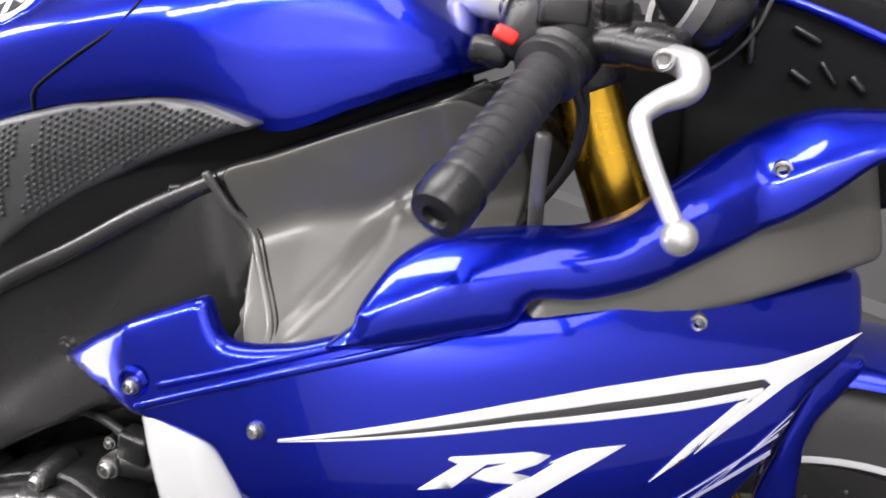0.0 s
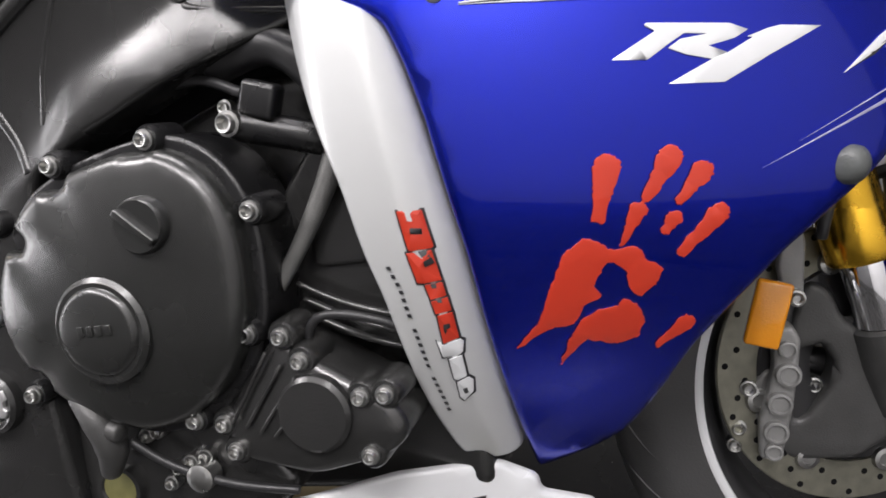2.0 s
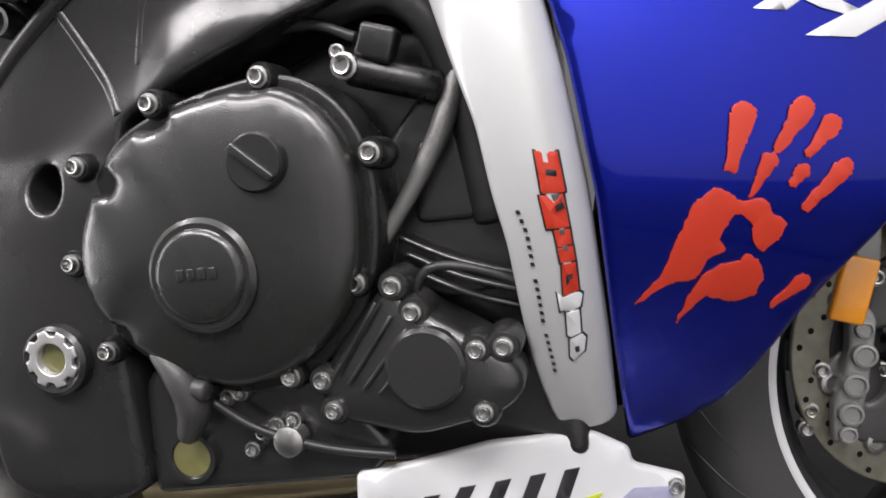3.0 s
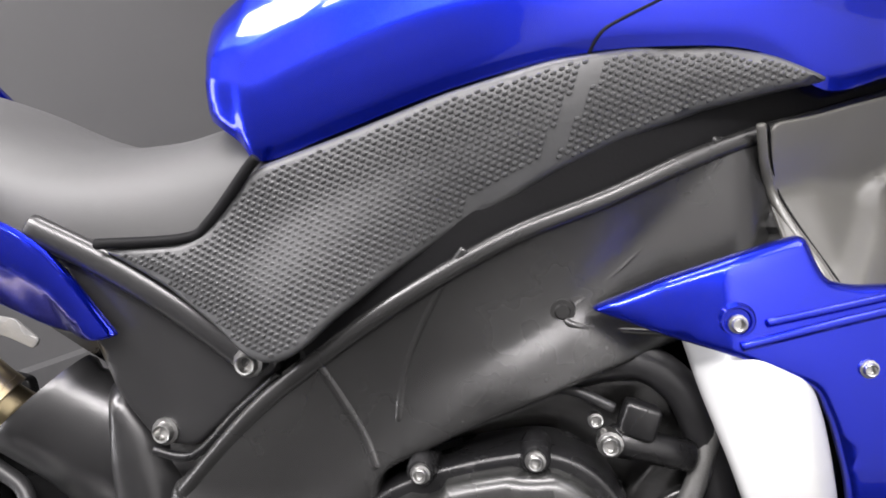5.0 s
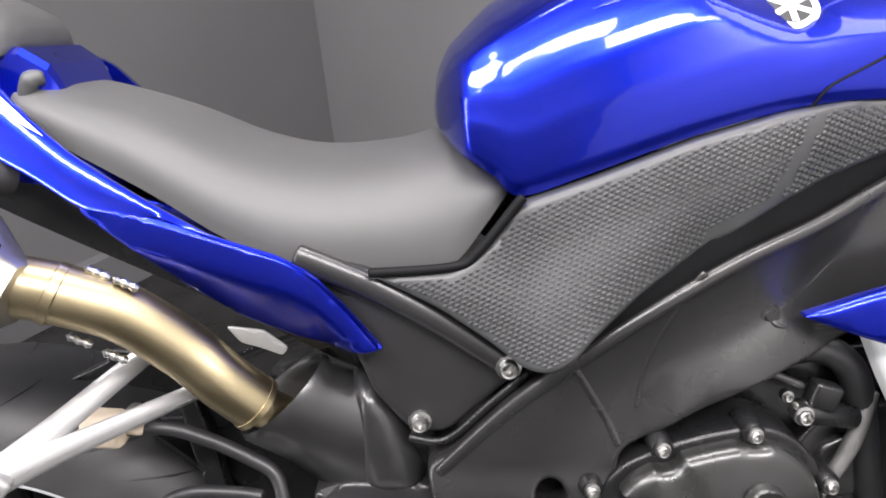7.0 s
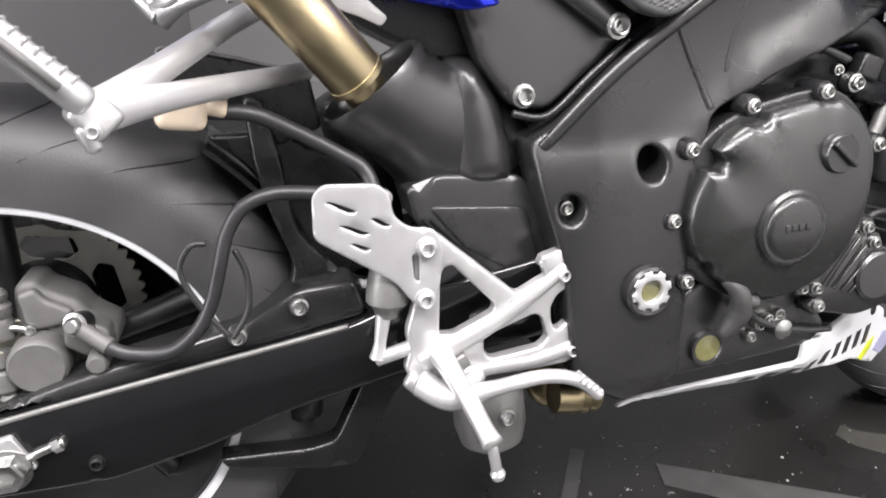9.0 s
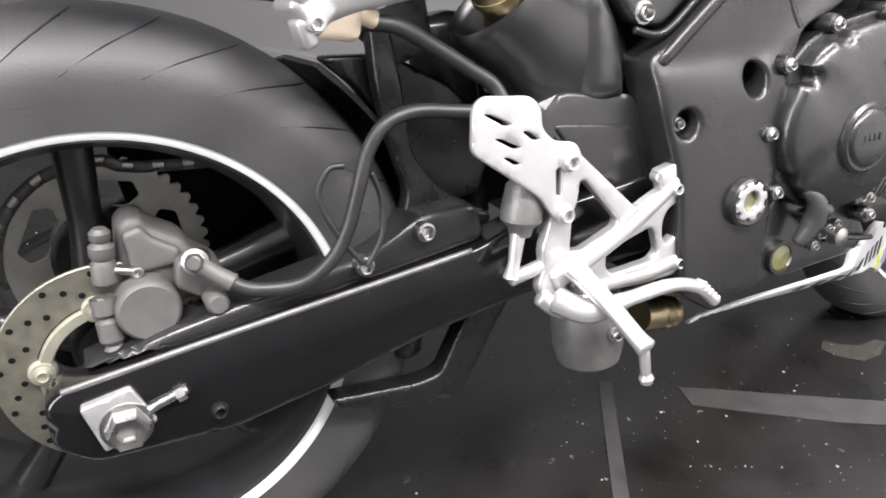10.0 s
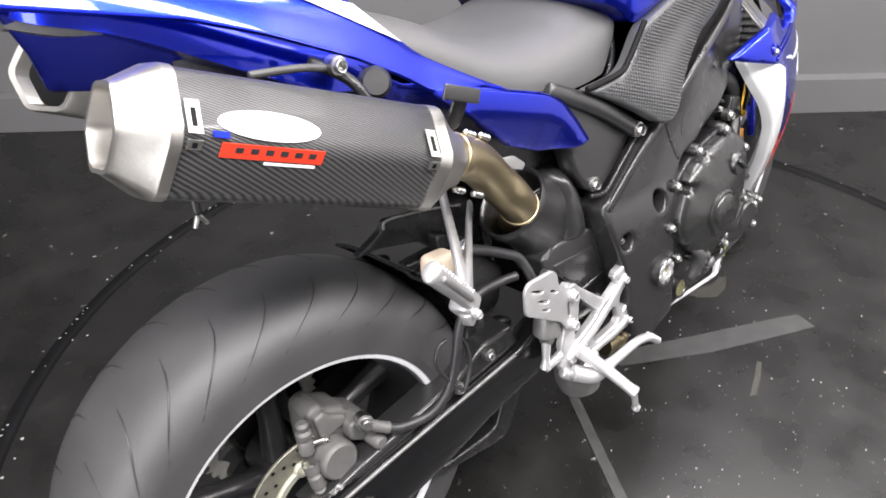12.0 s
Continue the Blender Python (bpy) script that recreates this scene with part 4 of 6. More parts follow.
    rod("badge_bar", WHITE, badge, [o + d * 0.002, o + d * 0.0178], 0.003, flat=0.2, up=tuple(n0))

# seats and tail
SEAT = [(0.150, 0.06, 0.955, 0.972), (0.158, 0.085, 0.944, 0.978), (0.205, 0.105, 0.915, 0.967), (0.290, 0.126, 0.866, 0.935), (0.370, 0.146, 0.815, 0.895), (0.440, 0.157, 0.788, 0.876), (0.520, 0.160, 0.783, 0.876), (0.570, 0.159, 0.784, 0.886), (0.584, 0.158, 0.789, 0.888), (0.606, 0.154, 0.814, 0.884), (0.626, 0.148, 0.838, 0.874), (0.633, 0.138, 0.845, 0.868), (0.640, 0.10, 0.848, 0.860)]
seat = loft("rider_seat", SEATM, bike, [hoop(*r, 0.62, 0.72) for r in along(SEAT, 4)], "matte black vinyl rider seat")
for y in (-0.074, 0.074):
    rod("seat_lug", SEATM, seat, [(0.168, y, 0.962), (0.176, y, 0.976), (0.186, y * 0.95, 0.978)], [0.008, 0.010, 0.007])
rod("seat_edge", PLASTIC, seat, [(x, -y, z) for x, y, z in ((0.40, 0.152, 0.797), (0.45, 0.158, 0.779), (0.52, 0.161, 0.772), (0.58, 0.159, 0.773), (0.608, 0.153, 0.79), (0.634, 0.135, 0.822), (0.643, 0.115, 0.845))], 0.006)
PSEAT = [(-0.14, 0.06, 1.03, 1.065), (-0.09, 0.085, 1.012, 1.078), (0.0, 0.095, 1.002, 1.075), (0.10, 0.092, 0.995, 1.068), (0.150, 0.080, 1.0, 1.045), (0.165, 0.05, 1.01, 1.026)]
loft("passenger_seat", SEATM, bike, [hoop(*r, 0.6, 0.6) for r in along(PSEAT, 4)], "matte black vinyl passenger seat pad")
LIP = [(-0.28, 1.14), (-0.10, 1.085), (0.02, 1.040), (0.10, 1.014), (0.150, 0.996), (0.172, 0.984), (0.200, 0.951), (0.222, 0.928), (0.240, 0.910), (0.268, 0.890), (0.314, 0.860), (0.360, 0.832), (0.408, 0.804), (0.437, 0.790), (0.456, 0.773), (0.480, 0.742), (0.505, 0.712)]
FLANK = [(0.498, 0.703), (0.452, 0.714), (0.401, 0.725), (0.376, 0.737), (0.351, 0.757), (0.292, 0.795), (0.235, 0.830), (0.180, 0.860), (0.125, 0.888), (0.06, 0.908), (-0.02, 0.930), (-0.112, 0.955), (-0.125, 1.00), (-0.15, 1.055)]
CREASE_X = [-0.3, -0.013, 0.06, 0.15, 0.205, 0.243, 0.315, 0.377, 0.42, 0.448, 0.475, 0.505]
CREASE_Z = [1.10, 1.012, 0.980, 0.932, 0.896, 0.866, 0.846, 0.823, 0.807, 0.789, 0.754, 0.708]


CREASE = list(zip(CREASE_X, CREASE_Z))


def lipface(x, z):
    """The upper lip leans inwards above the crease."""
    return -0.190 + 0.1 * max(0.0, 0.45 - x) + 0.32 * max(0.0, z - float(np.interp(x, CREASE_X, CREASE_Z)))


def flankface(x, z):
    """The flank bulges a little below its crease and turns inwards towards the rear."""
    k = 0.40 - x
    v = float(np.interp(x, CREASE_X, CREASE_Z)) - z
    return -0.189 + 0.12 * 0.5 * (k + math.hypot(k, 0.02)) - 0.10 * min(v, 0.02) + 0.55 * max(0.0, v - 0.03)


def tuckface(x, z):
    """The tail's underside leans far inwards."""
    return -0.132 + 0.10 * max(0.0, 0.45 - x) + 0.9 * max(0.0, float(np.interp(x, CREASE_X, CREASE_Z)) - z - 0.004)


def lip_rings():
    rings = []
    for x in np.linspace(-0.28, 0.5, 66):
        zc = float(np.interp(x, CREASE_X, CREASE_Z))
        zt = max(zc + 0.003, float(np.interp(x, [p[0] for p in LIP], [p[1] for p in LIP])))
        y0 = -0.190 + 0.1 * max(0.0, 0.45 - x)
        y1 = y0 + 0.32 * (zt - zc)
        rings.append([(x, y0 + 0.006, zc - 0.002), (x, y0 + 0.001, zc - 0.003), (x, y0 - 0.001, zc), (x, y0 + 0.001, zc + 0.003), (x, (y0 + y1) / 2 - 0.002, (zc + zt) / 2), (x, y1 - 0.001, zt - 0.002), (x, y1 + 0.001, zt), (x, y1 + 0.006, zt - 0.001)])
    return rings


tail = loft("tail_cowl", BLUE, bike, lip_rings(), "glossy blue tail cowl lip with a white stripe", angle=35)
FLANK_LOW = [(0.499, 0.712), (0.473, 0.709), (0.423, 0.720), (0.369, 0.747), (0.323, 0.785), (0.287, 0.822), (0.243, 0.860)]
panel("tail_flank", BLUE, tail, [(0.243, 0.868), (0.293, 0.855), (0.339, 0.838), (0.377, 0.824), (0.42, 0.808), (0.448, 0.790), (0.475, 0.757), (0.505, 0.714)] + FLANK_LOW, flankface, 0.006, "glossy blue tail flank", rnd=0.003, corner=0.006, step=0.008)
panel("tail_underside", BLUE, tail, [(x, z + 0.002) for x, z in CREASE[1:-2]] + [(0.44, 0.745)] + FLANK[2:], tuckface, 0.006, "dark blue tail underside turning inwards", rnd=0.002, corner=0.006, step=0.010)
decal("stripe_decal", WHITE, tail, [(0.095, 1.011), (0.135, 0.998), (0.1705, 0.982), (0.219, 0.929), (0.117, 0.997)], lambda x, z: lipface(x, z) - 0.002, "white tapering stripe")
fv, ff = shell([p for p in LIP if p[0] > 0.0] + [p for p in FLANK if p[0] > 0.0] + [(0.0, 1.0)], lambda x, z: -0.17 + 0.1 * max(0.0, 0.45 - x), 0.012, rnd=0.003, step=0.012)
mesh("tail_cowl", [(x, -y, z) for x, y, z in fv], ff, BLUE, bike, "glossy blue far tail cowl")
hump = loft("seat_hump", BLUE, bike, [[(x, y * w, z0), (x, -y * w, z0), (x + 0.002, -y * w * 0.9, z1 - 0.006), (x + 0.003, -y * w * 0.8, z1), (x + 0.003, y * w * 0.8, z1), (x + 0.002, y * w * 0.9, z1 - 0.006)] for x, y, w, z0, z1 in ((0.12, 0.08, 1, 0.93, 1.012), (0.165, 0.08, 1, 0.93, 1.008), (0.188, 0.075, 1, 0.93, 0.990), (0.198, 0.07, 1, 0.93, 0.965))], "glossy blue hump behind the rider seat", angle=20)
rod("hump_seam", DARK, hump, [(0.178, -0.02, 1.0), (0.194, -0.018, 0.975), (0.199, -0.016, 0.955)], 0.0012)
loft("tail_body", BLUE, bike, [hoop(*r, 0.5, 0.6) for r in along([(-0.16, 0.03, 1.05, 1.08), (-0.12, 0.085, 1.03, 1.075), (-0.05, 0.105, 1.0, 1.055), (0.12, 0.115, 0.90, 0.965), (0.22, 0.10, 0.87, 0.93), (0.26, 0.07, 0.86, 0.90)], 4)], "blue tail body between the seats")
loft("under_tray", PLASTIC, bike, [hoop(*r, 0.5, 0.6) for r in along([(0.0, 0.05, 0.93, 0.98), (0.05, 0.08, 0.90, 0.96), (0.15, 0.09, 0.84, 0.93), (0.35, 0.10, 0.73, 0.82), (0.48, 0.12, 0.66, 0.78), (0.58, 0.12, 0.64, 0.76)], 4)], "black plastic under-seat tray")
cover = panel("subframe_cover", SHROUD, bike, [(0.430, 0.805), (0.500, 0.786), (0.560, 0.748), (0.624, 0.703), (0.640, 0.678), (0.610, 0.655), (0.556, 0.612), (0.520, 0.618), (0.490, 0.660), (0.472, 0.715), (0.462, 0.76)], lambda x, z: -0.172, 0.03, "matte black triangular subframe cover", rnd=0.006, corner=0.012)
rod("subframe_tube", SHROUD, cover, [(0.435, -0.178, 0.806), (0.50, -0.18, 0.772), (0.56, -0.183, 0.734), (0.618, -0.187, 0.690)], 0.0125, flat=0.7)
rod("cover_edge", PLASTIC, cover, [(0.52, -0.174, 0.612), (0.556, -0.176, 0.608), (0.60, -0.18, 0.645), (0.638, -0.18, 0.675)], 0.004)
bolt(cover, 0.619, -0.193, 0.689, 0.0125)
bolt(cover, 0.531, -0.172, 0.628, 0.012)

# ---- engine ----
block_o = [(0.70, 0.30), (1.04, 0.30), (1.04, 0.66), (0.88, 0.655), (0.78, 0.62), (0.70, 0.60)]
engine = panel("engine", ENGINE, bike, block_o, -0.135, 0.26, "dark grey painted inline engine", rnd=0.012)
CLUTCH = [(0.688, 0.518), (0.685, 0.487), (0.697, 0.456), (0.722, 0.430), (0.757, 0.408), (0.797, 0.397), (0.837, 0.405), (0.865, 0.424), (0.887, 0.449), (0.899, 0.480), (0.903, 0.510), (0.904, 0.540), (0.897, 0.568), (0.880, 0.592), (0.858, 0.606), (0.836, 0.610), (0.795, 0.605), (0.759, 0.596), (0.731, 0.583), (0.717, 0.570), (0.703, 0.548)]
cc = np.array((0.797, 0.508))


def scalloped(outline, notches):
    """A rounded outline with slots cut in towards the middle, where the bolts sit."""
    ring = dense(fillet(outline, 0.03), 0.004)
    out = []
    for p in ring:
        d = p - cc
        a, r = math.atan2(d[1], d[0]), np.linalg.norm(d)
        for x, z, half, deep in notches:
            off = (a - math.atan2(z - cc[1], x - cc[0]) + math.pi) % (2 * math.pi) - math.pi
            if abs(off * r) < half:
                r -= deep * (1 - (off * r / half) ** 4) ** 0.5
        out.append(tuple(cc + r * np.array((math.cos(a), math.sin(a)))))
    return out


flange = [tuple(cc + (np.array(p) - cc) * (1.085 + 0.045 * max(0.0, (0.75 - p[0]) / 0.07))) for p in CLUTCH]
NOTCHES = [(0.689, 0.569, 0.010, 0.014), (0.755, 0.607, 0.010, 0.007), (0.692, 0.430, 0.010, 0.006), (0.840, 0.617, 0.011, 0.003)]
clutch = panel("clutch_cover", COVER, bike, scalloped(CLUTCH, NOTCHES), -0.231, 0.05, "satin black clutch cover with steel bolts", rnd=0.009, corner=0.002, crown=0.016, step=0.008)
panel("cover_flange", PLASTIC, clutch, flange, -0.2125, 0.06, rnd=0.004, corner=0.03)
for x, z in ((0.755, 0.607), (0.840, 0.615), (0.913, 0.555), (0.892, 0.467), (0.689, 0.569), (0.673, 0.498), (0.692, 0.430), (0.836, 0.403), (0.748, 0.424)):
    lathe("bolt_boss", PLASTIC, clutch, [(0.0, 0.004), (0.0095, 0.004), (0.0112, 0.0), (0.0118, -0.03)], (x, -0.2155, z), n=16)
    bolt(clutch, x, -0.2205, z, 0.0078)
fx, fz = 0.842, 0.556
filler = lathe("filler_cap", COVER, clutch, [(0.0, 0.012), (0.0185, 0.012), (0.0205, 0.009), (0.021, -0.02)], (fx, -0.2385, fz), label="slotted black filler cap")
block("slot_bar", COVER, filler, (fx, -0.2515, fz), (0.037, 0.010, 0.006), (0, 42, 0), 0.0015)
lathe("cover_boss", COVER, clutch, [(0.0, 0.0050), (0.028, 0.0050), (0.0315, 0.0035), (0.033, 0.0008), (0.0365, 0.0008), (0.0400, -0.002), (0.042, -0.02)], (0.793, -0.2495, 0.484), n=40)
for k in range(4):
    block("raised_mark", COVER, clutch, (0.781 + k * 0.008, -0.2547, 0.486), (0.005, 0.002, 0.008), (0, 0, 0), 0.0006)
pump = panel("pump_cover", ENGINE, bike, [(0.853, 0.385), (0.862, 0.412), (0.880, 0.432), (0.912, 0.468), (0.932, 0.446), (0.966, 0.424), (0.998, 0.404), (1.003, 0.382), (0.984, 0.366), (0.923, 0.352), (0.866, 0.366)], -0.214, 0.06, "satin black pump cover with ribs", rnd=0.008, corner=0.014, crown=0.006)
lathe("pump_boss", ENGINE, pump, [(0.0, 0.003), (0.026, 0.003), (0.029, 0.0), (0.030, -0.02)], (0.935, -0.222, 0.404))
for k in range(4):
    rod("pump_rib", ENGINE, pump, [(0.868 + 0.011 * k, -0.221, 0.40 - 0.004 * k), (0.905 + 0.010 * k, -0.221, 0.452 - 0.010 * k)], 0.0016)
for x, z in ((0.917, 0.462), (0.929, 0.443), (0.971, 0.414), (0.990, 0.415), (0.925, 0.385), (0.858, 0.398), (0.864, 0.376), (0.972, 0.370)):
    lathe("bolt_boss", ENGINE, pump, [(0.0, 0.003), (0.010, 0.003), (0.012, -0.0), (0.013, -0.03)], (x, -0.2135, z), n=14)
    bolt(pump, x, -0.2175, z, 0.0072)
for k in range(3):
    rod("cylinder_fin", ENGINE, engine, [(0.915 + 0.004 * k, -0.172, 0.492 - k * 0.013), (0.955 + 0.004 * k, -0.172, 0.472 - k * 0.013), (1.01, -0.17, 0.455 - k * 0.012)], 0.0028, flat=1.2)
panel("cylinder_plate", ENGINE, engine, [(0.90, 0.46), (0.905, 0.56), (0.94, 0.60), (1.02, 0.60), (1.02, 0.45), (0.94, 0.44)], -0.158, 0.03, rnd=0.006, corner=0.012)
panel("cylinder_boss", ENGINE, engine, [(0.925, 0.50), (0.93, 0.56), (0.965, 0.575), (0.985, 0.53), (0.975, 0.50)], -0.164, 0.02, rnd=0.005, corner=0.01)
rod("coolant_pipe", CAST, engine, [(0.889, -0.185, 0.472), (0.925, -0.18, 0.520), (0.956, -0.175, 0.570), (0.975, -0.165, 0.62)], [0.005, 0.0065, 0.0085, 0.009])
rod("coolant_pipe", HOSE, engine, [(0.87, -0.16, 0.665), (0.92, -0.165, 0.672), (0.955, -0.165, 0.645), (0.972, -0.16, 0.59), (0.985, -0.16, 0.50)], 0.015)
rod("sensor_body", PLASTIC, engine, [(0.897, -0.185, 0.617), (0.955, -0.172, 0.598)], 0.0125)
bolt(engine, 0.895, -0.197, 0.618, 0.010)
bolt(engine, 0.886, -0.182, 0.631, 0.006)
block("sensor_clip", PLASTIC, engine, (0.918, -0.185, 0.632), (0.028, 0.02, 0.026), (0, 20, 0))
rod("sensor_cable", HOSE, engine, [(0.90, -0.18, 0.64), (0.86, -0.175, 0.655), (0.80, -0.175, 0.648), (0.74, -0.19, 0.62)], 0.004)
rod("engine_cable", HOSE, engine, [(0.92, -0.19, 0.43), (0.94, -0.20, 0.47), (0.99, -0.19, 0.46), (1.03, -0.18, 0.43)], 0.0035)
radiator = block("radiator", DARK, bike, (1.085, 0.05, 0.50), (0.045, 0.32, 0.34), (0, 12, 0), 0.012, "black radiator behind the silver panel")
sump = panel("oil_pan", ENGINE, bike, [(0.695, 0.305), (0.700, 0.40), (0.740, 0.43), (0.80, 0.41), (0.86, 0.39), (0.90, 0.34), (0.88, 0.315)], -0.196, 0.06, "black oil pan with a sight glass", rnd=0.008)
sight = lathe("oil_sight", ENGINE, sump, [(0.015, 0.0), (0.017, 0.004), (0.0205, 0.004), (0.022, -0.01)], (0.7365, -0.199, 0.338), label="oil sight glass")
lathe("sight_glass", SIGHT, sight, [(0.0, 0.003), (0.0155, 0.002), (0.016, -0.002)], (0.7365, -0.199, 0.338))
rod("clutch_arm", FORK, sump, [(0.735, -0.225, 0.428), (0.752, -0.228, 0.41), (0.757, -0.222, 0.385), (0.745, -0.215, 0.36)], [0.006, 0.011, 0.013, 0.008])
rod("clutch_arm", FORK, sump, [(0.757, -0.226, 0.402), (0.772, -0.228, 0.398)], 0.008)
for x, z in ((0.775, 0.385), (0.786, 0.388), (0.79, 0.344), (0.80, 0.357), (0.812, 0.362), (0.826, 0.366)):
    bolt(sump, x, -0.203, z, 0.0065)
lathe("cable_end", STEEL, sump, [(0.0, 0.012), (0.006, 0.012), (0.0115, 0.009), (0.012, -0.005)], (0.824, -0.205, 0.352), n=16)
rod("clutch_cable", HOSE, sump, [(0.77, -0.215, 0.385), (0.80, -0.21, 0.362), (0.85, -0.208, 0.345), (0.90, -0.20, 0.335)], 0.0035)
slider = lathe("frame_slider", SLIDE, bike, [(0.0, 0.040), (0.006, 0.040), (0.0105, 0.038), (0.0138, 0.033), (0.0155, 0.024), (0.0157, 0.004), (0.0145, -0.002), (0.0135, -0.04)], (1.322, -0.085, 0.527), (-0.25, -1, 0.05), 32, "worn grey plastic crash slider knob")

# ---- front end ----


def wheel(name, c, nrm, tyre_r, rim_r, half, spokes, label, crownr):
    """Tyre, rim, stripe, hub and spokes about one axle."""
    c, nrm = np.array(c, float), np.array(nrm, float) / np.linalg.norm(nrm)
    root = lathe(name, WHEEL, bike, [(rim_r - 0.028, half * 0.55), (rim_r - 0.016, half * 0.86), (rim_r - 0.004, half * 0.93), (rim_r, half * 0.9), (rim_r + 0.001, half * 0.75), (rim_r + 0.001, -half * 0.75), (rim_r, -half * 0.9), (rim_r - 0.004, -half * 0.93), (rim_r - 0.016, -half * 0.86), (rim_r - 0.028, -half * 0.55), (rim_r - 0.033, 0), (rim_r - 0.028, half * 0.55)], c, nrm, 96, label)
    prof = []
    for k in range(25):
        a = -math.pi / 2 + math.pi * k / 24
        s, co = math.sin(a), math.cos(a)
        prof.append((rim_r - 0.004 + (tyre_r - rim_r + 0.004) * co ** 0.62, half * 1.06 * math.copysign(abs(s) ** 0.8, s) * (0.93 + 0.07 * min(1, co * 3))))
    tyre = lathe("tyre", RUBBER, root, prof, c, nrm, 128, "worn black sport tyre")
    lathe("rim_stripe", WHITE, root, [(rim_r - 0.0128, -half * 0.90), (rim_r - 0.012, -half * 0.947), (rim_r - 0.0085, -half * 0.966), (rim_r - 0.0032, -half * 0.969), (rim_r - 0.001, -half * 0.94)], c, nrm, 128, "white rim stripe")
    lathe("hub", WHEEL, root, [(0.0, -half * 0.62), (0.035, -half * 0.62), (0.042, -half * 0.5), (0.045, half * 0.5), (0.035, half * 0.62), (0, half * 0.62)], c, nrm, 32)
    u = np.cross(nrm, (0, 0, 1.0))
    u /= np.linalg.norm(u)
    w = np.cross(u, nrm)
    for k in range(spokes):
        a = 2 * math.pi * k / spokes + 0.35
        d, e = math.cos(a) * u + math.sin(a) * w, -math.sin(a) * u + math.cos(a) * w
        rod("spoke", WHEEL, root, [c + d * 0.035 + e * 0.012, c + d * (rim_r * 0.5) + e * 0.004, c + d * (rim_r - 0.03) + e * 0.0], [0.021, 0.016, 0.02], up=tuple(nrm), flat=1.1)
    # tread grooves, laid a hair into the crown
    for k in range(28):
        a0 = 2 * math.pi * k / 28
        for side in (-1, 1):
            pts = []
            for j in range(6):
                f = 0.08 + 0.72 * j / 5
                a = a0 + side * 0.06 + 0.45 * f * f
                ang = f * math.pi / 2
                rr = rim_r - 0.004 + (tyre_r - rim_r + 0.004) * math.cos(ang) ** 0.62
                h = side * half * 1.06 * math.sin(ang) ** 0.8 * (0.93 + 0.07 * min(1, math.cos(ang) * 3))
                pts.append(c + nrm * h + rr * (math.cos(a) * u + math.sin(a) * w))
            rod("tread_groove", HOSE, tyre, pts, [0.0004, 0.0011, 0.0014, 0.0011, 0.0004], n=6, sub=2)
    return root, u, w


def disc(parent, c, nrm, r0, r1, thick, holes, mat=None):
    """A drilled brake disc."""
    c, nrm = np.array(c, float), np.array(nrm, float) / np.linalg.norm(nrm)
    d = lathe("brake_disc", mat or DISC, parent, [(r0, thick / 2), (r1 - 0.001, thick / 2), (r1, thick / 2 - 0.001), (r1, -thick / 2 + 0.001), (r1 - 0.001, -thick / 2), (r0, -thick / 2), (r0, thick / 2)], c, nrm, 72, "drilled steel brake disc")
    u = np.cross(nrm, (0, 0, 1.0))
    u /= np.linalg.norm(u)
    w = np.cross(u, nrm)
    for k in range(holes):
        a, rr = 2 * math.pi * k / holes, r0 + (r1 - r0) * (0.3, 0.55, 0.8)[k % 3]
        # Each drilled hole is a near-black dot drawn for its shade.
        lathe("disc_hole", DARK, d, [(0.0, 0.0004), (0.0032, 0.0004)], c - nrm * (thick / 2) + rr * (math.cos(a) * u + math.sin(a) * w), -nrm, 8)
    return d


FN = (-0.1, 1, 0)
FC = np.array((1.418, 0.09, 0.302))
front, *_ = wheel("front_wheel", FC, FN, 0.300, 0.225, 0.055, 5, "black front wheel with a white rim stripe", 0.06)
FD, FDN = np.array((1.352, 0.060, 0.325)), (-0.35, 1, 0)
disc(front, FD, FDN, 0.098, 0.136, 0.005, 48)
lathe("disc_carrier", WHEEL, front, [(0.045, 0.0), (0.06, 0.004), (0.095, 0.003), (0.098, 0.0)], FD, (0.35, -1, 0), 40)
du, dw = np.array((0.944, 0.33, 0)), np.array((0, 0, 1.0))
for k in range(8):
    a = 2 * math.pi * k / 8 + 0.2
    p = FD + 0.101 * (math.cos(a) * du + math.sin(a) * dw) + np.array((0.001, -0.004, 0))
    lathe("rotor_button", STEEL, front, [(0.0, 0.002), (0.006, 0.002), (0.007, 0.004), (0.011, 0.003), (0.012, -0.002)], p, (0.35, -1, 0), 16)
forks = []
for y, lab in ((0.02, "gold anodised fork leg"), (0.26, "gold anodised far fork leg")):
    leg = rod("fork_leg", GOLD, bike, [(1.256, y, 0.930), (1.273, y, 0.846), (1.310, y + 0.004, 0.665), (1.354, y + 0.010, 0.445)], 0.0275, lab, n=28, round_ends=False)
    lathe("fork_cap", GOLD, leg, [(0.0225, -0.002), (0.029, 0.0), (0.0305, 0.004), (0.0305, 0.026), (0.0295, 0.030), (0.0295, 0.052), (0.0275, 0.056)], (1.3565, y + 0.011, 0.430), (-0.2, 0, 0.98))
    rod("fork_tube", CHROME, leg, [(1.355, y + 0.011, 0.440), (1.384, y + 0.025, 0.305)], 0.0215, n=28)
    for z, r in ((0.905, 0.037), (0.872, 0.035)):
        lathe("fork_clamp", PLASTIC, leg, [(0.0276, 0.014), (r - 0.002, 0.014), (r, 0.011), (r, -0.011), (r - 0.002, -0.014), (0.0276, -0.014)], (1.273 - (z - 0.846) * 0.2, y, z), (-0.2, 0, 0.98), 28)
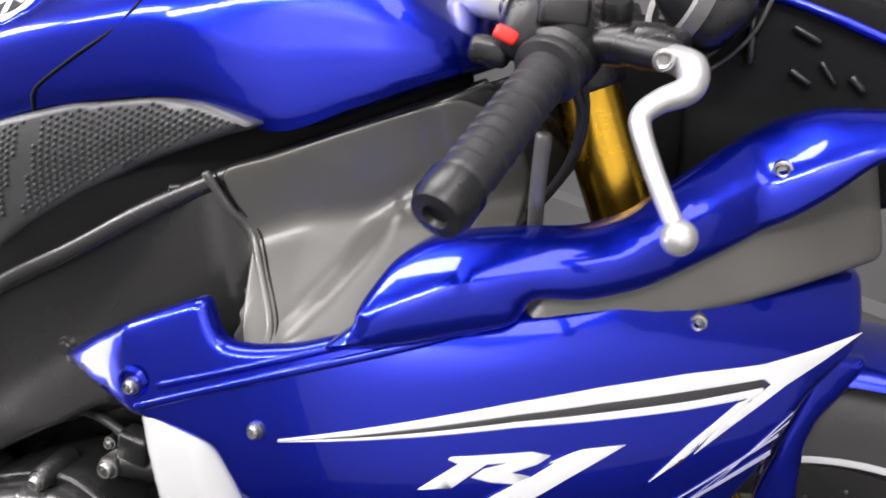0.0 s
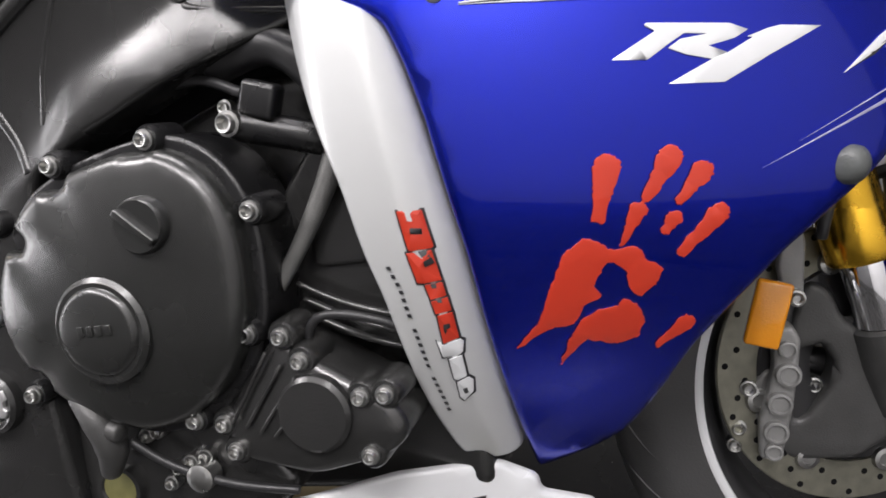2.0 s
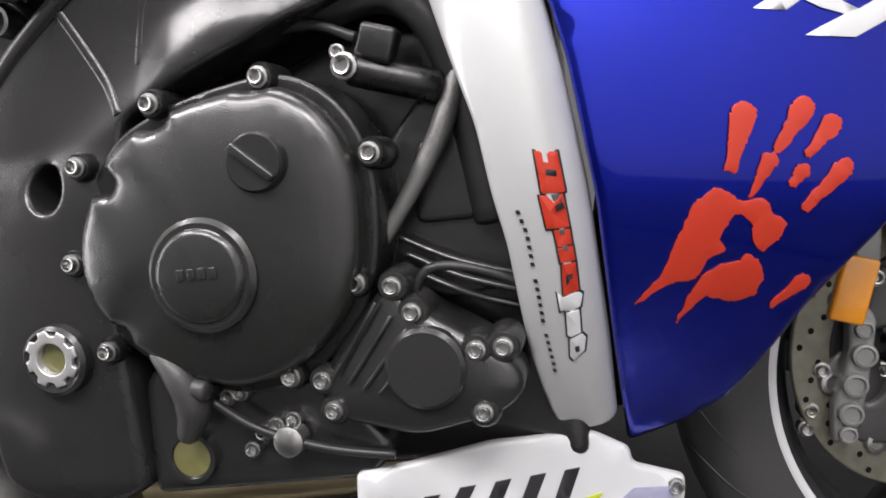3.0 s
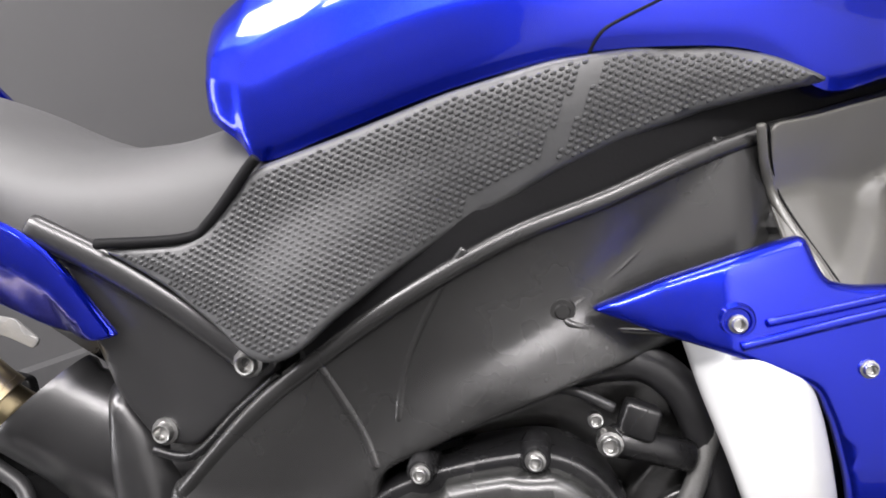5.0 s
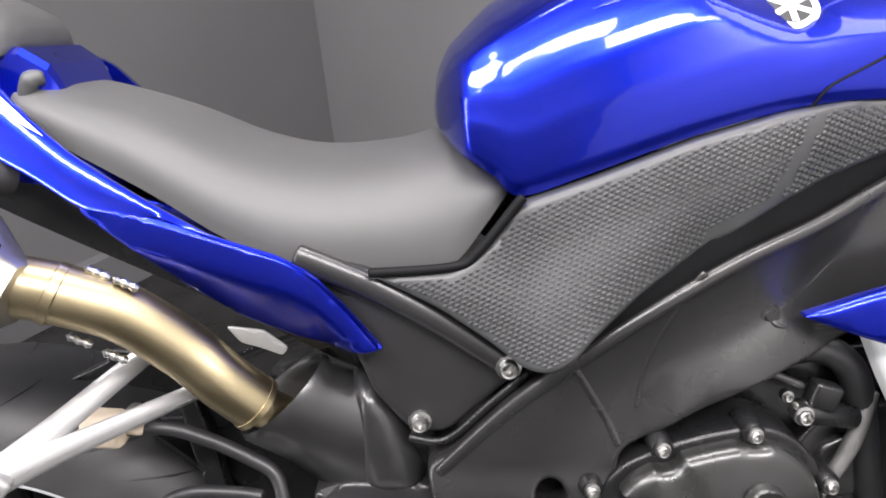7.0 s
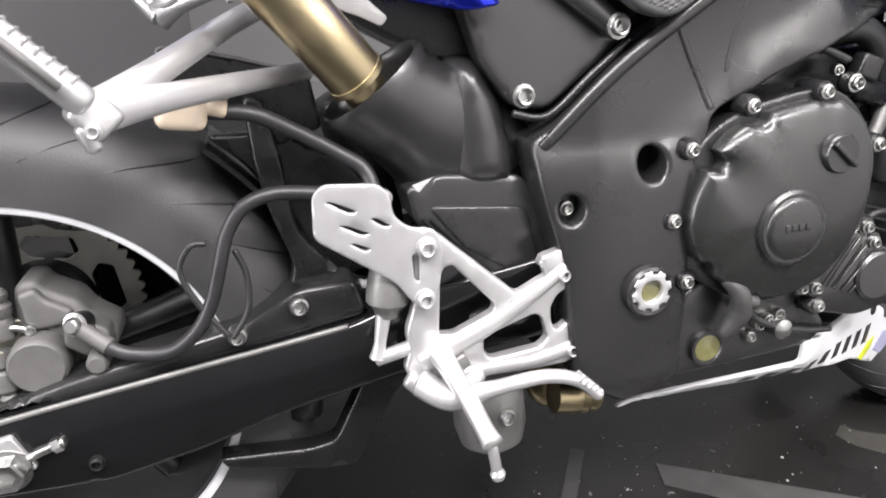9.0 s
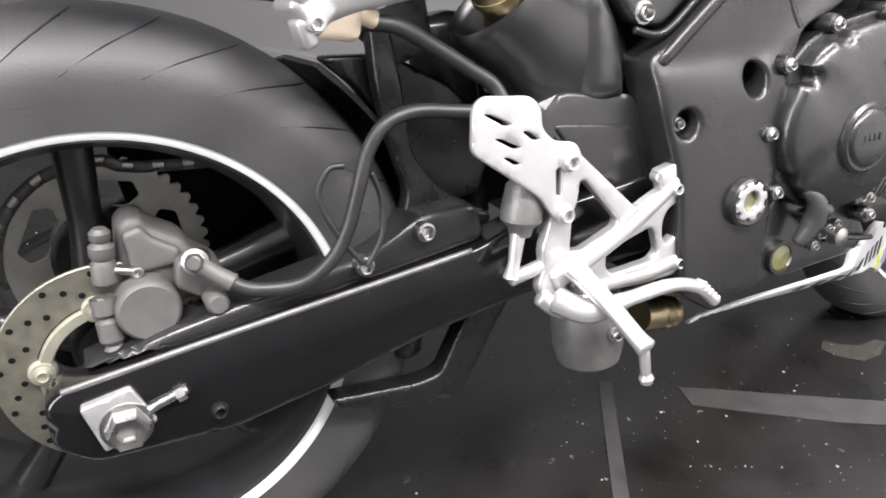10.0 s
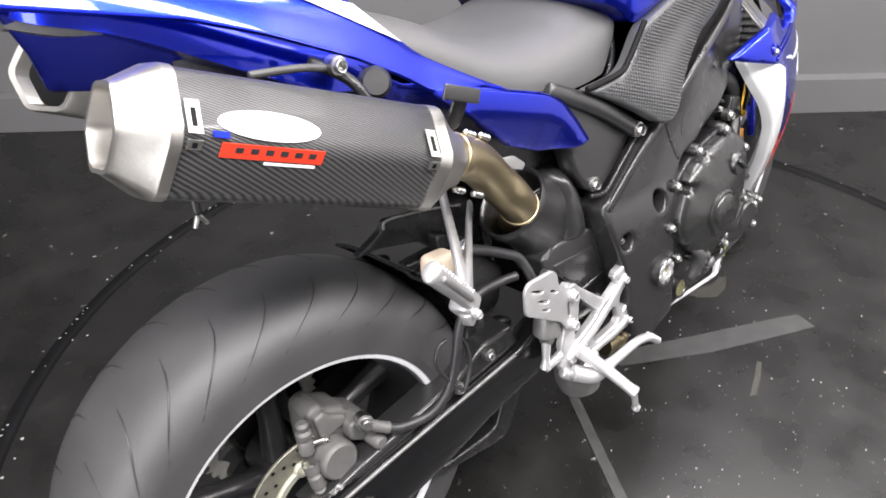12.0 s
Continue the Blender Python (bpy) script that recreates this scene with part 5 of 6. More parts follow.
    foot = panel("fork_foot", FORK, leg, [(1.304, 0.402), (1.314, 0.411), (1.330, 0.402), (1.338, 0.375), (1.356, 0.360), (1.370, 0.355), (1.386, 0.362), (1.396, 0.329), (1.404, 0.306), (1.400, 0.268), (1.370, 0.258), (1.340, 0.239), (1.290, 0.239), (1.270, 0.248), (1.267, 0.275), (1.280, 0.299), (1.290, 0.310), (1.297, 0.333), (1.291, 0.361)], y + 0.012, 0.035, "dark grey cast fork foot with a kidney opening", rnd=0.007, corner=0.008, step=0.009,
                 holes=[[(1.301, 0.348), (1.320, 0.352), (1.329, 0.334), (1.323, 0.309), (1.302, 0.284), (1.292, 0.280), (1.294, 0.310)]])
    lathe("foot_sleeve", FORK, foot, [(0.0225, 0.035), (0.027, 0.032), (0.029, 0.0), (0.027, -0.05)], (1.377, y + 0.022, 0.335), (-0.2, -0.1, 0.97), 28)
    lathe("axle_end", ALLOY, foot, [(0.0, -0.008), (0.0095, -0.008), (0.0105, 0.006), (0.0145, 0.007), (0.0165, 0.003), (0.0175, -0.01)], (1.390, y + 0.006, 0.290), n=24)
    bolt(foot, 1.313, y + 0.030, 0.307, 0.008)
    forks.append(leg)
cal = panel("front_caliper", CASTED, bike, [(1.276, 0.374), (1.292, 0.378), (1.299, 0.365), (1.295, 0.338), (1.290, 0.310), (1.285, 0.287), (1.276, 0.254), (1.256, 0.250), (1.258, 0.288), (1.266, 0.310), (1.274, 0.338)], 0.010, 0.05, "pale grey cast radial front brake caliper", rnd=0.005, corner=0.006, step=0.007)
for x, z, r in ((1.2865, 0.357, 0.0085), (1.2855, 0.333, 0.0115), (1.2765, 0.306, 0.0115), (1.2715, 0.279, 0.0115), (1.268, 0.260, 0.0085)):
    lathe("caliper_piston", CASTED, cal, [(0.0, 0.002), (r * 0.62, 0.002), (r * 0.72, 0.0045), (r * 0.92, 0.004), (r, 0.0), (r, -0.02)], (x, 0.009, z), n=22)
panel("caliper_inner", CAST, cal, [(1.262, 0.330), (1.274, 0.335), (1.266, 0.295), (1.256, 0.262), (1.236, 0.262), (1.240, 0.300)], 0.024, 0.04, rnd=0.006, corner=0.008, step=0.008)
for p in ((1.2966, 0.006, 0.404), (1.252, 0.020, 0.318), (1.240, 0.020, 0.280), (1.236, 0.022, 0.262)):
    bolt(cal, *p, 0.0078)
panel("caliper_stay", CASTED, cal, [(1.290, 0.455), (1.306, 0.470), (1.309, 0.452), (1.304, 0.400), (1.296, 0.392), (1.288, 0.400), (1.284, 0.430)], 0.016, 0.012, rnd=0.003, corner=0.004, step=0.008)
block("side_reflector", AMBER, bike, (1.268, -0.026, 0.401), (0.029, 0.012, 0.058), (0, 17, 0), 0.003, "amber side reflector")
lathe("horn_bolt", STEEL, bike, [(0.0, 0.008), (0.008, 0.008), (0.012, 0.003), (0.013, -0.02)], (1.2386, 0.045, 0.3536), label="steel bracket bolt")
fender = panel("front_fender", BLUE, bike, [(1.445, 0.628), (1.476, 0.620), (1.474, 0.612), (1.458, 0.592), (1.438, 0.571), (1.428, 0.549), (1.421, 0.504), (1.418, 0.44), (1.416, 0.36), (1.402, 0.355), (1.389, 0.442), (1.385, 0.501), (1.395, 0.525), (1.413, 0.564), (1.426, 0.590)], lambda x, z: 0.0 + 0.35 * max(0.0, x - 1.41), 0.015, "glossy blue front fender", rnd=0.006, corner=0.008)
loft("fender_top", BLUE, fender, [[(1.418 + 0.318 * math.cos(a), 0.09 - 0.07 * math.cos(b), 0.302 + (0.300 + 0.022 * math.sin(b)) * math.sin(a)) for b in np.linspace(0, math.pi, 13)] for a in np.linspace(0.7, 1.5, 10)])
rod("brake_hose", HOSE, bike, [(1.30, -0.02, 0.75), (1.325, -0.04, 0.65), (1.335, -0.02, 0.55), (1.315, -0.015, 0.46)], 0.005, "black front brake hose")

# handlebar, lever and cockpit
bar = rod("handlebar_grip", HOSE, bike, [(1.229, -0.198, 0.831), (1.2425, -0.16, 0.850), (1.256, -0.122, 0.870), (1.268, -0.088, 0.888)], [0.0172, 0.0168, 0.0172, 0.0182], "black ribbed rubber handlebar grip", n=24)
for k in range(9):
    f = 0.12 + 0.09 * k
    p = np.array((1.229, -0.198, 0.831)) * (1 - f) + np.array((1.268, -0.088, 0.888)) * f
    lathe("grip_rib", HOSE, bar, [(0.0166, -0.0024), (0.0181, -0.0012), (0.0181, 0.0012), (0.0166, 0.0024)], p, (-0.039, -0.110, -0.057), 24)
lathe("grip_collar", HOSE, bar, [(0.017, -0.005), (0.0245, -0.004), (0.0255, 0.0), (0.0245, 0.004), (0.017, 0.007)], (1.266, -0.093, 0.885), (-0.039, -0.110, -0.057), 28)
lathe("bar_end", PLASTIC, bar, [(0.0, 0.016), (0.007, 0.016), (0.0085, 0.020), (0.0165, 0.019), (0.0195, 0.012), (0.0195, -0.006), (0.0165, -0.009)], (1.2265, -0.205, 0.8275), (-0.039, -0.110, -0.057), 28)
lever = rod("brake_lever", ALLOY, bike, [(1.345, -0.105, 0.884), (1.357, -0.118, 0.877), (1.356, -0.130, 0.866), (1.339, -0.136, 0.861), (1.3285, -0.142, 0.854), (1.3295, -0.15, 0.842), (1.338, -0.165, 0.816), (1.3475, -0.179, 0.793)], [0.0085, 0.010, 0.009, 0.0075, 0.007, 0.0062, 0.0058, 0.0055], "polished alloy brake lever with a ball end", n=18)
lathe("lever_ball", ALLOY, lever, [(0.0105 * math.sin(a), -0.0105 * math.cos(a)) for a in np.linspace(0.02, math.pi - 0.02, 14)], (1.3485, -0.182, 0.7895), (0, -1, 0), 24)
bolt(lever, 1.342, -0.122, 0.884, 0.007)
sw = block("switch_box", PLASTIC, bike, (1.262, -0.062, 0.908), (0.072, 0.045, 0.05), (0, 24, 25), 0.014, "black handlebar switch box")
block("kill_switch", REDSW, sw, (1.2385, -0.092, 0.9115), (0.017, 0.012, 0.010), (0, 35, 20), 0.003, "red kill switch")
block("switch_plate", PLASTIC, sw, (1.278, -0.084, 0.921), (0.035, 0.012, 0.022), (0, 14, 20), 0.005)
lathe("throttle_drum", PLASTIC, sw, [(0.0, 0.012), (0.022, 0.012), (0.026, 0.008), (0.027, -0.012), (0.024, -0.016)], (1.272, -0.074, 0.893), (-0.039, -0.110, -0.057), 28)
block("starter_pad", PLASTIC, sw, (1.222, -0.078, 0.902), (0.03, 0.02, 0.02), (0, 20, 10), 0.006)
mc = block("master_cylinder", PLASTIC, bike, (1.318, -0.068, 0.895), (0.075, 0.035, 0.026), (0, 16, -18), 0.008, "black brake master cylinder")
lathe("lever_perch", PLASTIC, mc, [(0.0, 0.024), (0.010, 0.024), (0.0145, 0.018), (0.0155, 0.004), (0.0125, 0.0), (0.0145, -0.008), (0.013, -0.03)], (1.322, -0.080, 0.893), (1, -0.35, -0.15), 20)
rod("perch_arm", PLASTIC, mc, [(1.286, -0.060, 0.902), (1.305, -0.075, 0.897), (1.330, -0.090, 0.889), (1.347, -0.103, 0.884)], [0.013, 0.012, 0.012, 0.010])
bolt(mc, 1.338, -0.092, 0.894, 0.007)
lathe("adjuster", PLASTIC, mc, [(0, 0.012), (0.009, 0.012), (0.011, 0.008), (0.011, -0.012)], (1.31, -0.07, 0.915), (0.2, -0.5, 0.8), 18)
clamp = block("top_clamp", ENGINE, bike, (1.250, 0.14, 0.925), (0.075, 0.32, 0.022), (0, 12, 0), 0.010, "black top fork clamp")
for y in (0.02, 0.26):
    lathe("fork_bolt", STEEL, clamp, [(0.0, 0.008), (0.010, 0.008), (0.018, 0.006), (0.0235, 0.0), (0.024, -0.012)], (1.253, y, 0.940), (-0.2, 0, 1), 24)
block("ignition", STEEL, clamp, (1.215, 0.06, 0.935), (0.045, 0.045, 0.03), (0, 12, 0), 0.012, "bright ignition switch block")
block("clip_on_clamp", ALLOY, clamp, (1.205, 0.0, 0.938), (0.055, 0.03, 0.028), (0, 20, 0), 0.009, "bright clip-on clamp")
for dy, dz, r in ((0.0, 0.0, 0.0035), (0.012, -0.006, 0.003), (0.02, 0.006, 0.004)):
    rod("control_cable", HOSE, bike, [(1.272, -0.075 + dy, 0.885 + dz), (1.279, -0.06 + dy, 0.85 + dz), (1.262, -0.04 + dy, 0.81), (1.225, -0.02 + dy, 0.77)], r, "thin black control cable")
rod("clutch_hose", CAST, bike, [(1.255, -0.08, 0.84), (1.245, -0.075, 0.80), (1.235, -0.06, 0.76)], 0.006, "grey fabric-sleeved hose")
# Added dark block: gives the darkness beside the fork and hides the far leg.
block("fork_dark_block", DARK, bike, (1.325, 0.13, 0.825), (0.12, 0.05, 0.15), (0, 22, 0), 0.012, "dark block added for the darkness between the fork legs")
dash = block("instrument_panel", PLASTIC, bike, (1.365, 0.08, 0.915), (0.06, 0.16, 0.07), (0, -35, 0), 0.02, "black instrument panel")
lathe("dial_ring", CAST, dash, [(0.034, 0.0), (0.037, 0.004), (0.040, 0.002), (0.041, -0.01)], (1.345, 0.03, 0.922), (-0.75, -0.45, 0.5), 32)

inner = panel("inner_cowl", DARK, bike, [(1.357, 0.917), (1.385, 0.938), (1.414, 0.938), (1.480, 0.905), (1.56, 0.862), (1.60, 0.78), (1.50, 0.73), (1.40, 0.73), (1.33, 0.74), (1.342, 0.837)], lambda x, z: 0.085 - 0.1 * max(0.0, x - 1.42), 0.02, "matte black inner cowl behind the bars", rnd=0.008, corner=0.012, step=0.012)
rod("screen_edge", BLUE, inner, [(1.395, 0.078, 0.918), (1.424, 0.076, 0.908), (1.460, 0.070, 0.888), (1.494, 0.066, 0.867), (1.53, 0.06, 0.846)], 0.0045, "blue cowl edge")
for dx in (0.0, 0.014):
    rod("dial_rim", FORK, inner, [(1.402 + dx, 0.074, 0.914), (1.388 + dx, 0.074, 0.893 - dx * 0.3), (1.370 + dx, 0.074, 0.876 - dx * 0.3), (1.350 + dx, 0.074, 0.864 - dx * 0.3)], 0.002)
for p, q, r in (((1.427, 0.852), (1.440, 0.840), 0.003), ((1.449, 0.856), (1.458, 0.838), 0.0025), ((1.430, 0.886), (1.448, 0.872), 0.003), ((1.400, 0.902), (1.396, 0.862), 0.004), ((1.47, 0.842), (1.478, 0.83), 0.0035)):
    rod("inner_strut", PLASTIC, inner, [(p[0], 0.079 - 0.1 * max(0, p[0] - 1.42), p[1]), (q[0], 0.079 - 0.1 * max(0, q[0] - 1.42), q[1])], r)

# ---- rear end ----
RC = np.array((0.007, 0.0145, 0.3375))
RN = (0.03, 1, 0.08)
rear, *_ = wheel("rear_wheel", RC, RN, 0.323, 0.2315, 0.0965, 5, "black rear wheel with a white rim stripe", 0.1)
# Added near-black sheet for the darkness seen between the spokes.
panel("wheel_backing", DARK, bike, [(0.06, 0.33), (0.03, 0.50), (0.06, 0.55), (0.20, 0.55), (0.34, 0.50), (0.34, 0.36), (0.2, 0.30)], lambda x, z: 0.128, 0.006, "near-black sheet added to darken the view through the rear wheel", rnd=0.003)
disc(rear, (0.003, -0.055, 0.324), RN, 0.070, 0.107, 0.005, 42)
PALEDISC = material("pale_disc_carrier", (0.42, 0.42, 0.34), 0.45, 0.7, 0, 60, 0.2, 0.2, 900)
carrier = lathe("disc_carrier", PALEDISC, rear, [(0.058, 0.0), (0.060, 0.004), (0.069, 0.004), (0.0705, 0.0), (0.0705, -0.004)], (0.004, -0.056, 0.322), (0, -1, -0.11), 48)
for k in range(5):
    a = 2 * math.pi * k / 5 + 2.98
    x, z = 0.004 + 0.066 * math.cos(a), 0.322 + 0.066 * math.sin(a)
    lathe("carrier_lug", PALEDISC, carrier, [(0.0, 0.006), (0.011, 0.006), (0.013, 0.003), (0.013, -0.004)], (x, -0.056 - 0.011 * math.sin(a) * 0.6, z), n=18)
    bolt(rear, x, -0.0625 - 0.0066 * math.sin(a), z, 0.008, PALEDISC)
SP = np.array((0.0115, 0.0916, 0.389))
SPROCKET = material("worn_sprocket_steel", (0.55, 0.55, 0.50), 0.5, 0.5, 0, 40, 0.3, 0.3, 600)
holes_s = []
for k in range(5):
    a0 = 2 * math.pi * k / 5 + 0.15
    holes_s.append([(SP[0] + r * math.cos(a), SP[2] + r * math.sin(a)) for a, r in ((a0 - 0.36, 0.060), (a0 + 0.36, 0.060), (a0 + 0.46, 0.076), (a0 + 0.30, 0.088), (a0 - 0.30, 0.088), (a0 - 0.46, 0.076))])
teeth = [(SP[0] + r * math.cos(a), SP[2] + r * math.sin(a)) for k in range(43) for a, r in ((2 * math.pi * k / 43, 0.104), (2 * math.pi * (k + 0.35) / 43, 0.1115), (2 * math.pi * (k + 0.65) / 43, 0.1115))]
sprocket = panel("rear_sprocket", SPROCKET, rear, teeth, SP[1], 0.006, "worn steel rear sprocket with oval openings", rnd=0.0008, corner=0.0015, step=0.012, holes=holes_s)
lathe("sprocket_hub", WHEEL, rear, [(0.0, 0.02), (0.050, 0.02), (0.056, 0.01), (0.058, -0.03)], SP, (0, -1, 0), 36)


def chain(parent, pts, pitch=0.0159):
    """A run of roller chain: paired side plates over rollers."""
    line = spline(pts, 40)
    seg = [np.linalg.norm(b - a) for a, b in zip(line, line[1:])]
    run, out, want = 0.0, [], 0.0
    for p, q, l in zip(line, line[1:], seg):
        while want <= run + l:
            out.append(p + (q - p) * (want - run) / l)
            want += pitch
        run += l
    for k, (p, q) in enumerate(zip(out, out[1:])):
        rod("chain_link", STEEL if k % 2 else CAST, parent, [p + np.array((0, -0.007 + 0.002 * (k % 2), 0)), q + np.array((0, -0.007 + 0.002 * (k % 2), 0))], 0.0068, n=8, flat=0.3, sub=2)


ARC = [(SP[0] + 0.1075 * math.cos(a), SP[1], SP[2] + 0.1075 * math.sin(a)) for a in np.linspace(math.radians(200), math.radians(62), 9)]
chain(rear, ARC + [(0.25, 0.0916, 0.475), (0.50, 0.0916, 0.46)])

rcal = panel("rear_caliper", CALIPER, bike, [(0.022, 0.461), (0.032, 0.470), (0.046, 0.469), (0.052, 0.459), (0.080, 0.443), (0.089, 0.426), (0.113, 0.408), (0.113, 0.390), (0.100, 0.376), (0.074, 0.380), (0.066, 0.362), (0.026, 0.360), (0.016, 0.380), (0.018, 0.421)], -0.066, 0.05, "dusty grey cast rear brake caliper", rnd=0.008, corner=0.007, crown=0.004, step=0.007)
lathe("caliper_piston", CALIPER, rcal, [(0.0, 0.0035), (0.020, 0.0035), (0.0255, 0.004), (0.0285, 0.001), (0.0295, -0.004), (0.0305, -0.04)], (0.038, -0.095, 0.387), n=36)
panel("caliper_ridge", CALIPER, rcal, [(0.026, 0.458), (0.044, 0.463), (0.052, 0.450), (0.076, 0.435), (0.072, 0.420), (0.030, 0.416)], -0.076, 0.02, rnd=0.006, corner=0.006, step=0.007)
panel("caliper_ear", CALIPER, rcal, [(0.068, 0.428), (0.090, 0.430), (0.109, 0.414), (0.110, 0.392), (0.084, 0.388), (0.064, 0.402)], -0.092, 0.03, rnd=0.005, corner=0.006, step=0.006)
lathe("slide_pin", CALIPER, rcal, [(0.0, 0.026), (0.006, 0.026), (0.0095, 0.022), (0.0095, 0.016), (0.0075, 0.013), (0.0115, 0.009), (0.0115, 0.000), (0.009, -0.004), (0.0115, -0.008), (0.0115, -0.026), (0.0, -0.028)], (0.008, -0.070, 0.440), (0.06, -0.05, 1), 20)
lathe("slide_pin", CALIPER, rcal, [(0.0, 0.020), (0.007, 0.020), (0.010, 0.015), (0.0075, 0.011), (0.0115, 0.006), (0.0115, -0.012), (0.008, -0.016), (0.012, -0.02), (0.012, -0.035)], (0.003, -0.082, 0.368), (0.05, -0.1, -1), 20)
rod("pad_pin", STEEL, rcal, [(0.016, -0.074, 0.425), (0.032, -0.078, 0.422)], 0.004)
bolt(rcal, 0.034, -0.079, 0.421, 0.006)
lathe("banjo_bolt", STEEL, rcal, [(0.0, 0.010), (0.006, 0.010), (0.0085, 0.007), (0.009, 0.001), (0.0125, 0.0), (0.0125, -0.006), (0.011, -0.02)], (0.083, -0.108, 0.431), (-0.3, -1, 0.2), 14)
lathe("banjo_bolt", CALIPER, rcal, [(0.0, 0.012), (0.008, 0.012), (0.011, 0.008), (0.0115, -0.02)], (0.097, -0.105, 0.388), n=16)
rod("hose_fitting", CALIPER, rcal, [(0.084, -0.108, 0.429), (0.098, -0.112, 0.418), (0.112, -0.118, 0.408)], [0.009, 0.008, 0.009])
rod("caliper_hose", HOSE, bike, [(0.108, -0.117, 0.410), (0.13, -0.125, 0.400), (0.17, -0.14, 0.402), (0.198, -0.148, 0.422), (0.216, -0.15, 0.45), (0.228, -0.152, 0.485), (0.240, -0.152, 0.520), (0.258, -0.152, 0.543), (0.287, -0.15, 0.552), (0.33, -0.15, 0.548), (0.36, -0.155, 0.545)], 0.007, "black rear brake hose")
rod("reservoir_hose", HOSE, bike, [(0.236, -0.155, 0.634), (0.276, -0.15, 0.628), (0.312, -0.145, 0.609), (0.35, -0.145, 0.585), (0.376, -0.15, 0.565), (0.384, -0.165, 0.53)], 0.0075, "black reservoir hose")
rod("hose_guide", HOSE, bike, [(0.228, -0.152, 0.415), (0.205, -0.15, 0.45), (0.192, -0.148, 0.485), (0.203, -0.147, 0.508), (0.218, -0.147, 0.510)], 0.003, "thin wire hose guide")
rod("hose_guide", HOSE, bike, [(0.232, -0.152, 0.412), (0.25, -0.15, 0.44), (0.252, -0.148, 0.475), (0.244, -0.147, 0.50)], 0.003, "thin wire hose guide")

SWING = [(-0.062, 0.325), (-0.045, 0.337), (0.063, 0.357), (0.171, 0.376), (0.260, 0.391), (0.353, 0.407), (0.430, 0.436), (0.560, 0.46), (0.570, 0.37), (0.440, 0.352), (0.374, 0.337), (0.290, 0.318), (0.190, 0.285), (0.093, 0.262), (-0.030, 0.258), (-0.062, 0.280)]
swing = panel("swingarm", GLOSSY, bike, SWING, arm, 0.04, "satin black cast swingarm with a drawn edge highlight", rnd=0.006, corner=0.012, crown=0.003)
# Pale rod put in for the highlight along the arm's upper edge.
rod("edge_highlight", CAST, swing, on(arm, [(-0.045, 0.336), (0.063, 0.356), (0.171, 0.375), (0.260, 0.390), (0.345, 0.405)], 0.0), 0.0032)
panel("top_ledge", FRAME, swing, [(-0.03, 0.345), (0.063, 0.372), (0.15, 0.392), (0.24, 0.412), (0.30, 0.446), (0.36, 0.45), (0.37, 0.41), (0.26, 0.388), (0.063, 0.352)], lambda x, z: arm(x, z) + 0.012, 0.05, rnd=0.008)
panel("brace_gusset", PLASTIC, swing, [(0.268, 0.640), (0.288, 0.637), (0.300, 0.572), (0.303, 0.533), (0.308, 0.500), (0.328, 0.472), (0.356, 0.440), (0.400, 0.424), (0.390, 0.40), (0.346, 0.390), (0.284, 0.392), (0.265, 0.395), (0.292, 0.433), (0.301, 0.461), (0.293, 0.486), (0.280, 0.528), (0.272, 0.573)], -0.1, 0.02, "black gusset above the swingarm", rnd=0.005, corner=0.012)
panel("lower_brace", PLASTIC, swing, [(0.380, 0.380), (0.434, 0.366), (0.418, 0.328), (0.347, 0.214), (0.308, 0.216), (0.203, 0.239), (0.197, 0.254), (0.296, 0.246), (0.325, 0.250), (0.358, 0.312)], -0.11, 0.025, "black brace under the swingarm", rnd=0.005, corner=0.010)
rod("shock_link", FRAME, swing, [(0.30, -0.08, 0.325), (0.295, -0.07, 0.275)], 0.022)
mesh("swingarm", [(v.co.x, -v.co.y, v.co.z) for v in swing.data.vertices], [tuple(p.vertices) for p in swing.data.polygons], FRAME, bike, "satin black far swingarm leg")
axle = panel("axle_block", ALLOY, bike, [(-0.034, 0.322), (0.010, 0.332), (0.028, 0.293), (-0.020, 0.274)], -0.130, 0.014, "bright axle adjuster block with a nut", rnd=0.002, corner=0.004)
lathe("axle_nut", STEEL, axle, [(0.0, 0.004), (0.0095, 0.004), (0.0105, 0.014), (0.0165, 0.015), (0.0185, 0.012), (0.0195, 0.0), (0.023, -0.001), (0.023, -0.006)], (0.001, -0.132, 0.296), n=6, angle=15)
lathe("axle_washer", STEEL, axle, [(0.0, 0.0), (0.023, 0.0), (0.0235, -0.003)], (0.001, -0.1315, 0.296))
rod("adjuster_bolt", STEEL, axle, [(0.022, -0.128, 0.306), (0.056, -0.13, 0.318)], 0.0045)
lathe("adjuster_nut", STEEL, axle, [(0.0, 0.004), (0.008, 0.004), (0.008, -0.004), (0.0, -0.004)], (0.05, -0.130, 0.316), (1, 0, 0.35), 6, angle=15)
for x, z in ((0.299, 0.431), (0.235, 0.406)):
    bolt(swing, x, arm(x, z) + 0.004, z, 0.010)
bolt(swing, 0.082, arm(0.08, 0.29) - 0.003, 0.288, 0.009, PLASTIC)

# fender hugging the rear tyre
hug = []
for a in np.linspace(math.radians(10), math.radians(50), 12):
    ring = [(y, 0.352 - 0.5 * max(0.0, abs(y) - 0.06) ** 1.3) for y in np.linspace(-0.085, 0.10, 12)]
    hug.append([(r * math.cos(a), y, 0.32 + r * math.sin(a)) for y, r in ring] + [((r + 0.005) * math.cos(a), y, 0.32 + (r + 0.005) * math.sin(a)) for y, r in ring[::-1]])
loft("rear_hugger", PLASTIC, bike, hug, "black plastic rear tyre hugger")
